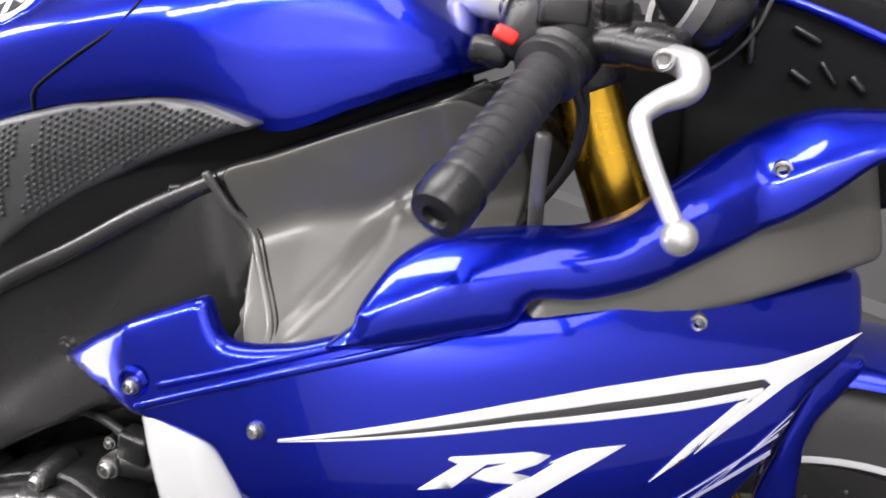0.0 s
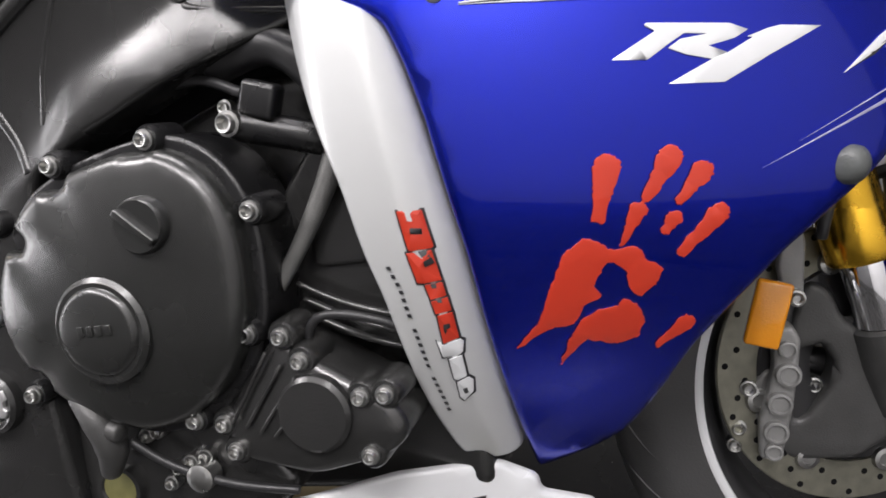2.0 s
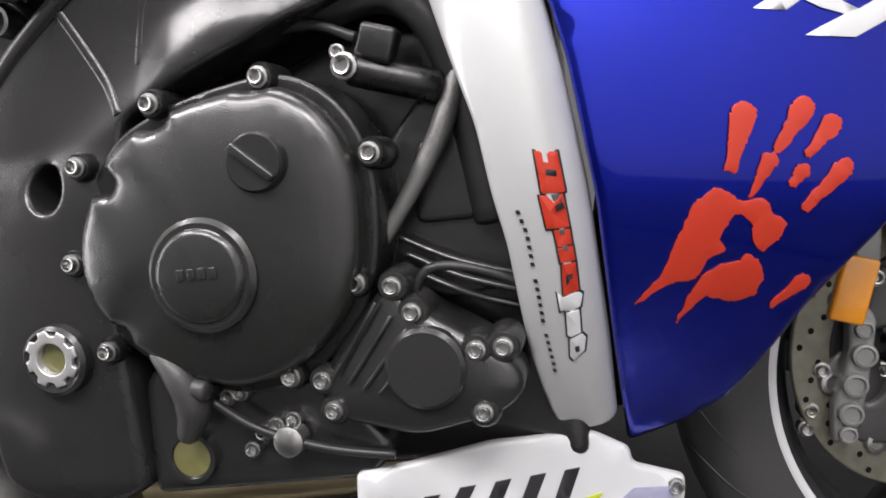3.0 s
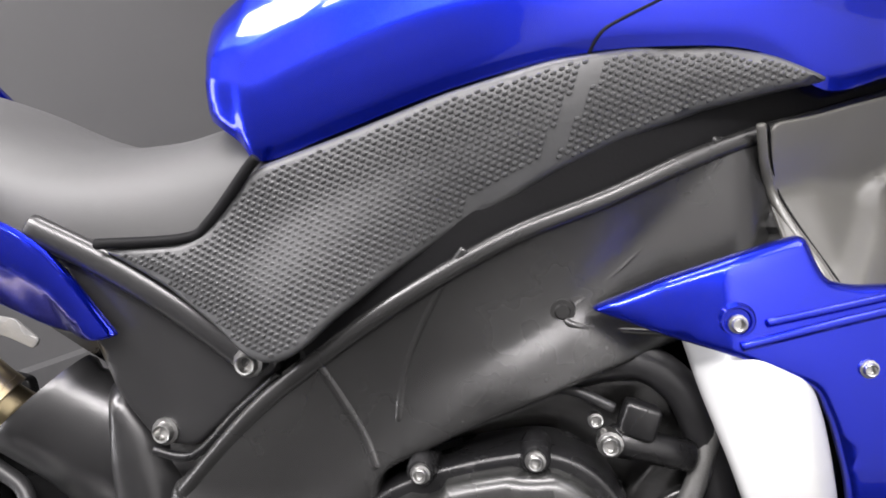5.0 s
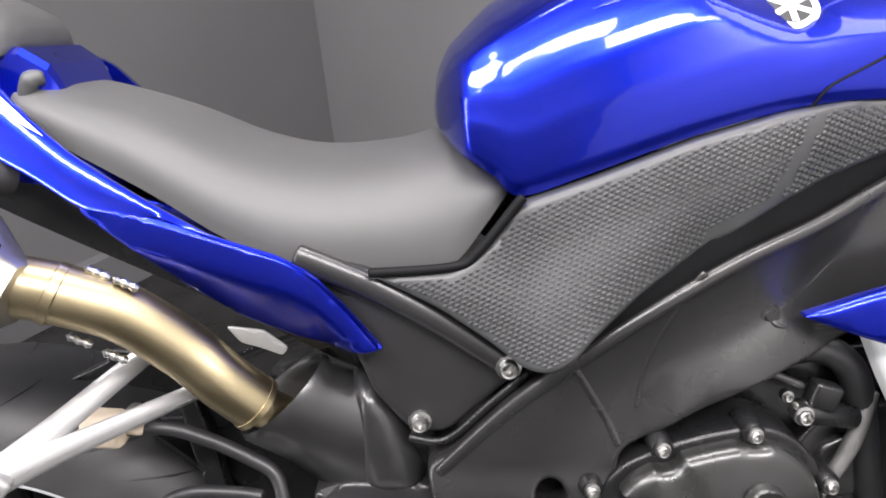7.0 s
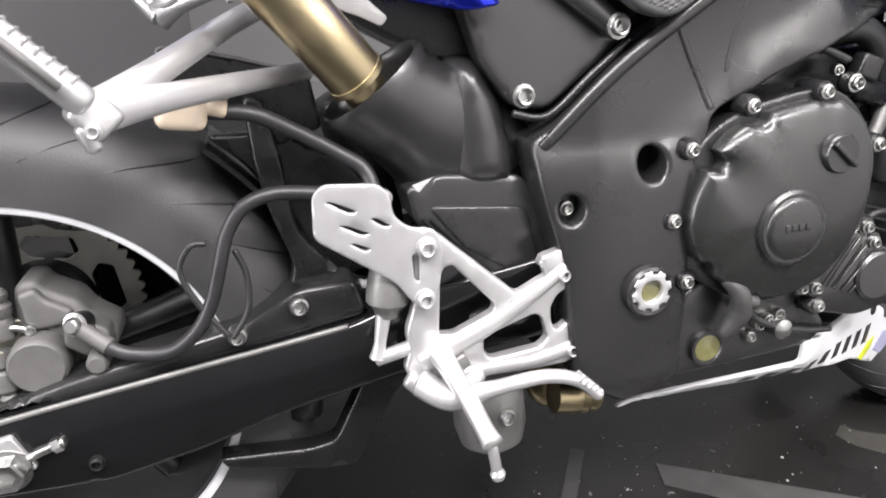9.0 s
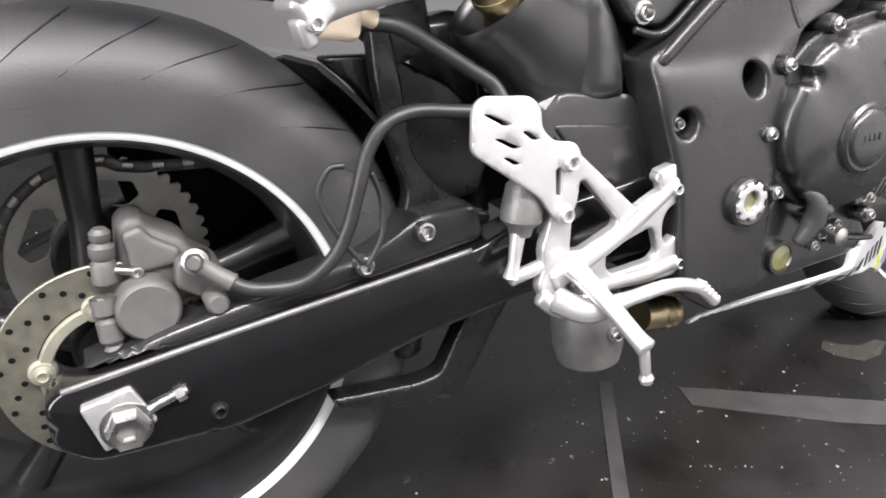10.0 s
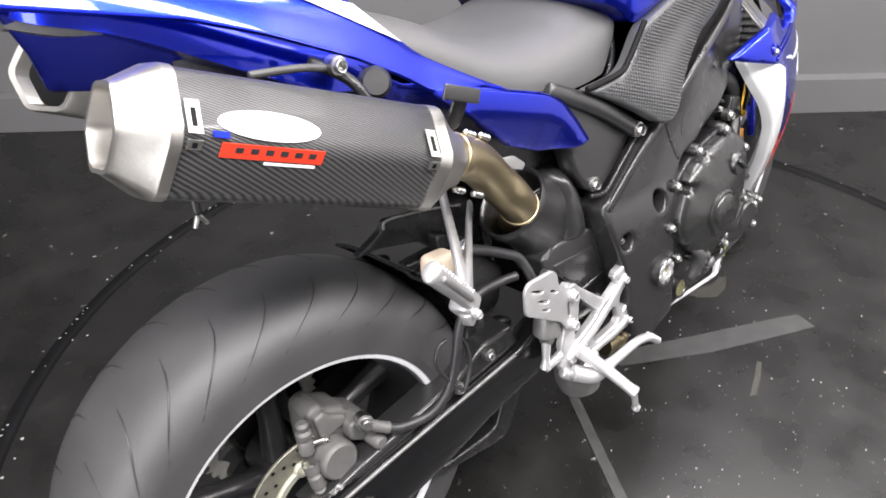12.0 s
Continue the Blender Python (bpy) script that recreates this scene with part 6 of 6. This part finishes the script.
panel("hugger_side", PLASTIC, bike, [(0.225, 0.60), (0.30, 0.598), (0.37, 0.56), (0.42, 0.50), (0.40, 0.44), (0.33, 0.43), (0.31, 0.50), (0.26, 0.57)], -0.07, 0.02, "black hugger side panel", rnd=0.005)
brk = panel("hugger_bracket", PLASTIC, bike, [(0.145, 0.657), (0.193, 0.676), (0.202, 0.688), (0.27, 0.673), (0.337, 0.653), (0.345, 0.60), (0.30, 0.585), (0.25, 0.632), (0.187, 0.652)], -0.08, 0.012, "black hugger bracket with a bright upper edge", rnd=0.003, corner=0.006)
rod("bracket_edge", CAST, brk, [(0.196, -0.081, 0.678), (0.204, -0.081, 0.688), (0.27, -0.081, 0.674), (0.335, -0.081, 0.654)], 0.002)
rod("shock_spring_mount", FRAME, bike, [(0.38, 0.0, 0.62), (0.40, 0.0, 0.52), (0.41, 0.0, 0.40)], 0.035, "dark rear shock body")

# right rearset
rset = panel("heel_guard", ALLOY, bike, [(0.317, 0.560), (0.327, 0.569), (0.377, 0.565), (0.388, 0.553), (0.388, 0.535), (0.402, 0.521), (0.428, 0.517), (0.436, 0.497), (0.428, 0.452), (0.414, 0.440), (0.402, 0.447), (0.387, 0.469), (0.315, 0.520)], -0.212, 0.005, "bright alloy heel guard with slots", rnd=0.0016, corner=0.008, step=0.008,
             holes=[[(0.327, 0.5535), (0.335, 0.5525), (0.357, 0.5415), (0.349, 0.5405)], [(0.367, 0.534), (0.374, 0.5335), (0.387, 0.5245), (0.379, 0.5245)], [(0.338, 0.5305), (0.346, 0.5295), (0.367, 0.5195), (0.359, 0.5185)], [(0.347, 0.5125), (0.353, 0.5115), (0.367, 0.5045), (0.360, 0.5035)], [(0.404, 0.494), (0.411, 0.496), (0.410, 0.466), (0.405, 0.470)]])
bolt(rset, 0.418, -0.2125, 0.500, 0.0105, ALLOY)
bolt(rset, 0.414, -0.2125, 0.449, 0.0105, ALLOY)
HANG = [(0.408, 0.508), (0.420, 0.516), (0.436, 0.506), (0.474, 0.471), (0.512, 0.436), (0.530, 0.445), (0.548, 0.453), (0.534, 0.463), (0.539, 0.473), (0.555, 0.476), (0.564, 0.466), (0.567, 0.434), (0.556, 0.430), (0.548, 0.418), (0.548, 0.399), (0.555, 0.389), (0.566, 0.397), (0.574, 0.398), (0.577, 0.357), (0.568, 0.351), (0.530, 0.349), (0.489, 0.350), (0.465, 0.352), (0.446, 0.340), (0.425, 0.336), (0.404, 0.347), (0.392, 0.372), (0.398, 0.393), (0.396, 0.412), (0.405, 0.440)]
hang = panel("footrest_hanger", ALLOY, bike, HANG, -0.203, 0.013, "bright machined alloy footrest hanger plate", rnd=0.0035, corner=0.006, step=0.008,
             holes=[[(0.437, 0.474), (0.445, 0.476), (0.488, 0.428), (0.485, 0.420), (0.444, 0.403), (0.429, 0.405), (0.433, 0.466)], [(0.475, 0.394), (0.505, 0.404), (0.530, 0.412), (0.538, 0.407), (0.545, 0.383), (0.536, 0.374), (0.483, 0.369), (0.475, 0.378)]])
rod("hanger_rib", ALLOY, hang, [(0.562, -0.204, 0.458), (0.530, -0.206, 0.437), (0.480, -0.207, 0.408), (0.430, -0.206, 0.386), (0.412, -0.204, 0.376)], [0.007, 0.0075, 0.0085, 0.010, 0.012], flat=0.5)
rod("hanger_rib", ALLOY, hang, [(0.570, -0.203, 0.368), (0.530, -0.205, 0.3605), (0.490, -0.205, 0.360), (0.450, -0.205, 0.358)], [0.008, 0.006, 0.006, 0.008], flat=0.5)
rod("hanger_cup", ALLOY, hang, [(0.396, -0.200, 0.362), (0.420, -0.208, 0.347), (0.450, -0.212, 0.350), (0.468, -0.208, 0.358)], [0.010, 0.013, 0.012, 0.008], flat=0.9)
block("peg_clevis", CAST, hang, (0.441, -0.208, 0.372), (0.030, 0.012, 0.016), (0, -26, 0), 0.003)
block("hanger_lug", ALLOY, hang, (0.552, -0.197, 0.464), (0.026, 0.016, 0.024), (0, -16, 0), 0.003)
bolt(hang, 0.560, -0.2045, 0.451, 0.0085, ALLOY)
bolt(hang, 0.570, -0.2045, 0.366, 0.0085, ALLOY)
peg = rod("footrest_peg", ALLOY, bike, [(0.425, -0.215, 0.392), (0.437, -0.25, 0.368), (0.447, -0.285, 0.342), (0.4505, -0.297, 0.334)], [0.012, 0.0095, 0.009, 0.0105], "bright alloy rider footrest", flat=1.0)
rod("feeler", ALLOY, peg, [(0.450, -0.294, 0.335), (0.455, -0.294, 0.300)], [0.0055, 0.005])
lathe("feeler_tip", ALLOY, peg, [(0.0, 0.006), (0.006, 0.005), (0.0075, 0.0), (0.005, -0.006)], (0.4555, -0.294, 0.299), (0.1, 0, -1), 14)
pedal = rod("brake_pedal", ALLOY, bike, [(0.405, -0.215, 0.362), (0.43, -0.235, 0.352), (0.472, -0.245, 0.360), (0.52, -0.25, 0.366), (0.555, -0.252, 0.357), (0.577, -0.255, 0.338)], [0.014, 0.013, 0.0075, 0.007, 0.007, 0.0065], "bright alloy rear brake pedal", flat=1.1)
for k in range(5):
    block("toe_knurl", ALLOY, pedal, (0.556 + 0.005 * k, -0.254, 0.362 - 0.005 * k), (0.003, 0.014, 0.008), (0, 45, 0), 0.001)
mcyl = lathe("rear_master_cylinder", CAST, bike, [(0.0, 0.03), (0.012, 0.03), (0.018, 0.022), (0.021, 0.0), (0.021, -0.012), (0.013, -0.02), (0.011, -0.028), (0.0, -0.03)], (0.383, -0.186, 0.454), (0.1, 0, 1), 24, "grey rear brake master cylinder")
rod("pushrod", ALLOY, mcyl, [(0.377, -0.188, 0.43), (0.371, -0.19, 0.400), (0.368, -0.19, 0.385)], [0.008, 0.006, 0.009])
rod("pushrod_clevis", ALLOY, mcyl, [(0.367, -0.19, 0.383), (0.40, -0.195, 0.393)], 0.0075)
bolt(mcyl, 0.384, -0.196, 0.548, 0.008)
can = lathe("catch_can", CAST, bike, [(0.0, -0.064), (0.02, -0.062), (0.036, -0.05), (0.041, -0.03), (0.041, 0.03), (0.038, 0.036), (0.0, 0.038)], (0.495, -0.145, 0.293), (-0.06, 0.05, 1), 32, "grey rounded exhaust canister")
bolt(can, 0.503, -0.187, 0.289, 0.010)
lathe("bronze_collar", BRONZE, bike, [(0.0, 0.028), (0.017, 0.028), (0.020, 0.022), (0.018, 0.016), (0.0215, 0.010), (0.019, 0.003), (0.0215, -0.004), (0.0205, -0.028), (0.0, -0.029)], (0.605, -0.14, 0.272), (1, 0, -0.15), 28, "bronze exhaust collar")
rod("exhaust_header", BRONZE, bike, [(0.58, -0.11, 0.275), (0.66, -0.04, 0.25), (0.85, 0.0, 0.25), (0.97, 0.0, 0.29)], 0.026, "bronze exhaust header pipe", n=20)

# black shroud round the pipe
MD = np.array((0.60, 0.10, -0.79))
MD /= np.linalg.norm(MD)
MU = np.cross(MD, (0, 1, 0))
MU /= np.linalg.norm(MU)
MV = np.cross(MU, MD)


def funnel(h, a, b, off=(0, 0, 0)):
    c = np.array((0.396, -0.130, 0.640)) + MD * h + np.array(off)
    return [c + a * 1.22 * math.cos(t) * MU + b * math.sin(t) * MV for t in np.linspace(0, 2 * math.pi, 32, endpoint=False)]


shield = loft("pipe_shroud", SHROUD, bike, [funnel(0.06, 0.036, 0.034), funnel(0.0, 0.0425, 0.040), funnel(-0.010, 0.0445, 0.042), funnel(-0.012, 0.0475, 0.0455), funnel(-0.005, 0.050, 0.048), funnel(0.005, 0.048, 0.046), funnel(0.05, 0.052, 0.046, (0.012, 0, 0.012)), funnel(0.11, 0.060, 0.045, (0.022, 0.005, 0.018)), funnel(0.15, 0.055, 0.038, (0.03, 0.015, 0.02))], "matte black funnel-shaped pipe shroud", angle=60)
panel("shroud_dome", SHROUD, shield, [(0.462, 0.668), (0.495, 0.668), (0.522, 0.625), (0.534, 0.568), (0.534, 0.535), (0.495, 0.528), (0.458, 0.540), (0.452, 0.60)], -0.148, 0.05, rnd=0.024, corner=0.02, crown=0.022)
panel("shroud_ledge", SHROUD, shield, [(0.412, 0.545), (0.45, 0.556), (0.535, 0.546), (0.551, 0.520), (0.565, 0.449), (0.545, 0.418), (0.500, 0.446), (0.452, 0.482), (0.42, 0.51)], -0.160, 0.06, rnd=0.005, corner=0.008)
panel("shroud_face", FRAME, shield, [(0.432, 0.526), (0.538, 0.515), (0.552, 0.452), (0.540, 0.434), (0.470, 0.478)], -0.163, 0.01, rnd=0.003)
for k in range(2):
    rod("shroud_slit", DARK, shield, [(0.428 + 0.008 * k, -0.1605, 0.512 - 0.001 * k), (0.468 + 0.008 * k, -0.1605, 0.468 - 0.001 * k)], 0.002)
for k in range(3):
    rod("inner_rib", CAST, shield, [(0.435 + 0.01 * k, -0.15 + 0.01 * k, 0.655 - 0.012 * k), (0.40 + 0.012 * k, -0.13, 0.64 - 0.012 * k)], 0.0018)

# exhaust
pipe = rod("exhaust_pipe", BRONZE, bike, [(0.200, -0.212, 0.808), (0.232, -0.205, 0.795), (0.275, -0.19, 0.768), (0.318, -0.176, 0.722), (0.345, -0.174, 0.690), (0.3725, -0.165, 0.656)], 0.0275, "heat-tinted bronze exhaust pipe", n=28, round_ends=False)
rod("inner_pipe", BRONZE, pipe, [(0.366, -0.166, 0.662), (0.384, -0.150, 0.638), (0.40, -0.128, 0.615), (0.415, -0.10, 0.595)], 0.021, n=24)
lathe("pipe_rim", BRONZE, pipe, [(0.0255, -0.004), (0.0285, -0.003), (0.0285, 0.003), (0.0255, 0.004)], (0.3715, -0.1655, 0.657), (0.60, 0.25, -0.76), 28)
lathe("pipe_rim", BRONZE, pipe, [(0.026, -0.006), (0.029, -0.004), (0.029, 0.004), (0.026, 0.006)], (0.225, -0.207, 0.798), (0.8, 0.15, -0.5), 28)
for x, z in ((0.262, 0.732), (0.233, 0.750), (0.262, 0.812), (0.285, 0.800)):
    lathe("spring_hook", STEEL, pipe, [(0.0, 0.012), (0.003, 0.012), (0.0045, 0.008), (0.003, 0.004), (0.0045, 0.0), (0.003, -0.004), (0.0045, -0.008), (0.0, -0.012)], (x, -0.20, z), (0.8, 0.1, -0.5), 10)
AX0, AX1 = np.array((0.152, -0.222, 0.829)), np.array((-0.098, -0.205, 0.944))
ad = (AX1 - AX0) / np.linalg.norm(AX1 - AX0)
au = np.cross(ad, (0, 1, 0))
au /= np.linalg.norm(au)
aw = np.cross(au, ad)


def hexring(c, a, b, n=6, turn=0.0, soft=0.16):
    """A hexagon with eased corners across the silencer's axis."""
    out = []
    for k in range(n):
        p, q, r = (np.array((a * math.cos(turn + 2 * math.pi * (k + j) / n), b * math.sin(turn + 2 * math.pi * (k + j) / n))) for j in (-1, 0, 1))
        for m in (q + (p - q) * soft, q * 0.97 + (p + r - 2 * q) * 0.02, q + (r - q) * soft):
            out.append(c + m[0] * au + m[1] * aw)
    return out


TW = math.radians(83)
sil = loft("silencer", CARBON, bike, [hexring(AX0 + (AX1 - AX0) * f, 0.063 * s, 0.061 * s, turn=TW) for f, s in ((0, 0.97), (0.02, 1), (0.98, 1.0), (1.0, 0.985))], "carbon fibre hexagonal silencer with a steel end cone", angle=25)
end = loft("end_cone", TI, sil, [hexring(AX1 + ad * h, 0.0645 * s, 0.0625 * s, turn=TW) for h, s in ((-0.004, 1.0), (0.006, 1.0), (0.036, 0.68), (0.041, 0.66), (0.041, 0.59), (0.034, 0.57), (0.01, 0.55))], "brushed steel end cone", angle=25)
loft("front_cone", TI, sil, [hexring(AX0 - ad * h, 0.064 * s, 0.062 * s, turn=TW) for h, s in ((-0.006, 1.0), (0.010, 1.0), (0.045, 0.58), (0.058, 0.5))], "brushed steel front cone", angle=25)


def can_patch(name, mat, f0, f1, v0, v1, side, lift, label, oval=False):
    """A thin label on one face of the silencer; f along it, v across the face."""
    k = side
    p = [np.array((0.063 * math.cos(TW + 2 * math.pi * (k + j) / 6), 0.061 * math.sin(TW + 2 * math.pi * (k + j) / 6))) for j in (0, 1)]
    nrm2 = p[0] + p[1]
    nrm2 /= np.linalg.norm(nrm2)

    def at(f, v, h):
        m = p[0] + (p[1] - p[0]) * v + nrm2 * h
        return AX0 + (AX1 - AX0) * f + m[0] * au + m[1] * aw
    if oval:
        ring = [((f0 + f1) / 2 + (f1 - f0) / 2 * math.cos(a), (v0 + v1) / 2 + (v1 - v0) / 2 * math.sin(a)) for a in np.linspace(0, 2 * math.pi, 32, endpoint=False)]
    else:
        ring = [(f0, v0), (f1, v0), (f1, v1), (f0, v1)]
    n = len(ring)
    verts = [at(f, v, lift) for f, v in ring] + [at(f, v, lift - 0.0012) for f, v in ring]
    return mesh(name, verts, [tuple(range(n)), tuple(range(n, 2 * n))] + [(i, (i + 1) % n, (i + 1) % n + n, i + n) for i in range(n)], mat, sil, label)


can_patch("oval_label", WHITE, 0.53, 0.88, 0.52, 0.97, 2, 0.0012, "white oval label", True)
can_patch("oval_mark", GREYV, 0.59, 0.82, 0.62, 0.72, 2, 0.0016, "grey plain mark")
can_patch("oval_mark", GREYV, 0.63, 0.78, 0.78, 0.86, 2, 0.0016, "grey plain mark")
can_patch("red_label", RED, 0.52, 0.87, 0.04, 0.26, 3, 0.0012, "red label bar")
for k in range(6):
    can_patch("red_label_mark", BLACKV, 0.55 + 0.05 * k, 0.575 + 0.05 * k, 0.09, 0.17, 3, 0.0016, "dark plain mark")
can_patch("small_bar", WHITE, 0.54, 0.72, 0.29, 0.33, 3, 0.0012, "thin white bar")
can_patch("blue_bar", BLUE, 0.85, 0.90, 0.99, 0.90, 2, 0.0014, "small blue bar")
for f in (0.06, 0.955):
    for side, v0, v1 in ((2, 0.50, 0.98), (3, 0.02, 0.16)):
        can_patch("can_plate", TI, f - 0.022, f + 0.022, v0, v1, side, 0.0035, "bright riveted silencer plate")
        can_patch("plate_slot", DARK, f - 0.008, f + 0.008, v0 + (v1 - v0) * 0.25, v1 - (v1 - v0) * 0.2, side, 0.0039, "dark slot")
bracket = rod("silencer_bracket", PLASTIC, bike, [(0.10, -0.15, 0.94), (0.118, -0.19, 0.92), (0.13, -0.205, 0.885)], 0.006, "black silencer hanger bracket")
rod("bracket_rod", FORK, bracket, [(0.01, -0.19, 0.958), (0.06, -0.192, 0.95), (0.10, -0.19, 0.938)], 0.004)
bolt(bracket, 0.10, -0.20, 0.942, 0.010)
lathe("rubber_bush", HOSE, bracket, [(0.0, 0.012), (0.014, 0.012), (0.018, 0.006), (0.018, -0.02)], (0.165, -0.165, 0.90), (-0.4, -0.8, 0.3), 20)
hook = block("tail_bracket", SHROUD, bike, (0.193, -0.272, 0.893), (0.052, 0.004, 0.016), (0, 24, 0), 0.002, "grey metal bracket plate over the silencer clamp")
rod("bracket_stem", PLASTIC, hook, [(0.195, -0.268, 0.892), (0.197, -0.258, 0.874), (0.198, -0.242, 0.852)], [0.010, 0.012, 0.013], flat=0.5)
panel("pipe_heat_shield", CASTED, bike, [(0.350, 0.733), (0.386, 0.726), (0.408, 0.706), (0.401, 0.698), (0.381, 0.708), (0.362, 0.715)], -0.15, 0.003, "small bright metal plate over the pipe", rnd=0.001, corner=0.004)

# far silencer mouth
FM = np.array((-0.068, 0.17, 0.940))


def cut(h, s, slant):
    """A ring of the far mouth, cut on the slant."""
    return [p + ad * 0.75 * slant * (p[1] - FM[1]) for p in hexring(FM - ad * h, 0.052 * s, 0.042 * s, turn=TW)]


mouth = loft("far_silencer", TI, bike, [cut(0.22, 1.1, 0), cut(0.06, 1.08, 0), cut(0.0, 1.0, 1), cut(-0.004, 0.96, 1), cut(-0.002, 0.83, 1), cut(0.03, 0.78, 1)], "brushed steel mouth of the far silencer", angle=25)
# Near-black plug stands in for the shade inside the mouth.
loft("mouth_core", DARK, mouth, [cut(0.012, 0.82, 1), cut(0.02, 0.80, 1)])

# loose wire under the tail
wire = rod("loose_wire", HOSE, bike, [(-0.020, -0.085, 0.955), (-0.030, -0.090, 0.900), (-0.038, -0.092, 0.850), (-0.042, -0.093, 0.812)], 0.0045, "black wire hanging under the tail with bare ends")
rod("bare_end", STEEL, wire, [(-0.042, -0.093, 0.812), (-0.050, -0.096, 0.799)], 0.003)
rod("bare_end", STEEL, wire, [(-0.042, -0.093, 0.812), (-0.034, -0.091, 0.797)], 0.003)

# passenger footrest
ph = rod("passenger_hanger", ALLOY, bike, [(0.335, -0.103, 0.660), (0.290, -0.145, 0.658), (0.215, -0.218, 0.655), (0.172, -0.258, 0.651)], [0.0085, 0.0095, 0.0115, 0.015], "bright alloy passenger footrest hanger", flat=0.5)
rod("hanger_strut", ALLOY, ph, [(0.294, -0.094, 0.720), (0.262, -0.135, 0.705), (0.205, -0.213, 0.674), (0.170, -0.258, 0.655)], [0.0105, 0.0105, 0.012, 0.015], flat=0.5)
block("peg_hinge", ALLOY, ph, (0.163, -0.264, 0.650), (0.030, 0.028, 0.032), (0, -40, 20), 0.006)
block("hinge_ear", ALLOY, ph, (0.158, -0.270, 0.634), (0.012, 0.016, 0.022), (0, -20, 20), 0.004)
bolt(ph, 0.164, -0.282, 0.640, 0.0065, ALLOY)
P0, P1 = np.array((0.160, -0.276, 0.660)), np.array((0.087, -0.309, 0.747))
pp = rod("passenger_peg", ALLOY, bike, [P0, P0 * 0.5 + P1 * 0.5, P1], [0.012, 0.0115, 0.0125], "bright ribbed passenger footrest", flat=0.8)
rod("peg_groove", CAST, pp, [P0 * 0.85 + P1 * 0.15 + np.array((0, -0.011, 0)), P0 * 0.12 + P1 * 0.88 + np.array((0, -0.011, 0))], 0.0035)
for k in range(11):
    block("peg_rib", ALLOY, pp, P0 + (P1 - P0) * (0.12 + 0.08 * k) + np.array((0.0065, 0, 0.0055)), (0.007, 0.016, 0.0032), (0, -50, 0), 0.001)
fh = rod("passenger_hanger", ALLOY, bike, [(0.325, 0.17, 0.765), (0.27, 0.19, 0.752), (0.205, 0.225, 0.732), (0.176, 0.250, 0.716)], [0.009, 0.0105, 0.0135, 0.019], "bright alloy far passenger footrest hanger", flat=0.45)
rod("hanger_strut", ALLOY, fh, [(0.29, 0.185, 0.800), (0.25, 0.20, 0.770), (0.200, 0.225, 0.738), (0.176, 0.250, 0.720)], [0.0125, 0.0125, 0.0145, 0.018], flat=0.4)
rod("hanger_foot", ALLOY, fh, [(0.176, 0.250, 0.718), (0.160, 0.262, 0.735), (0.140, 0.272, 0.762)], [0.014, 0.012, 0.012], flat=0.8)
for k in range(6):
    block("peg_rib", ALLOY, fh, (0.168 - 0.0055 * k, 0.262, 0.738 + 0.006 * k), (0.007, 0.020, 0.0035), (0, -50, 0), 0.001)
resv = block("brake_reservoir", CREAM, bike, (0.216, -0.158, 0.638), (0.044, 0.03, 0.036), (0, 8, 0), 0.009, "cream plastic brake fluid reservoir")
bolt(resv, 0.252, -0.171, 0.654, 0.0105)
rod("reservoir_spout", CREAM, resv, [(0.235, -0.158, 0.64), (0.252, -0.157, 0.636)], 0.009)
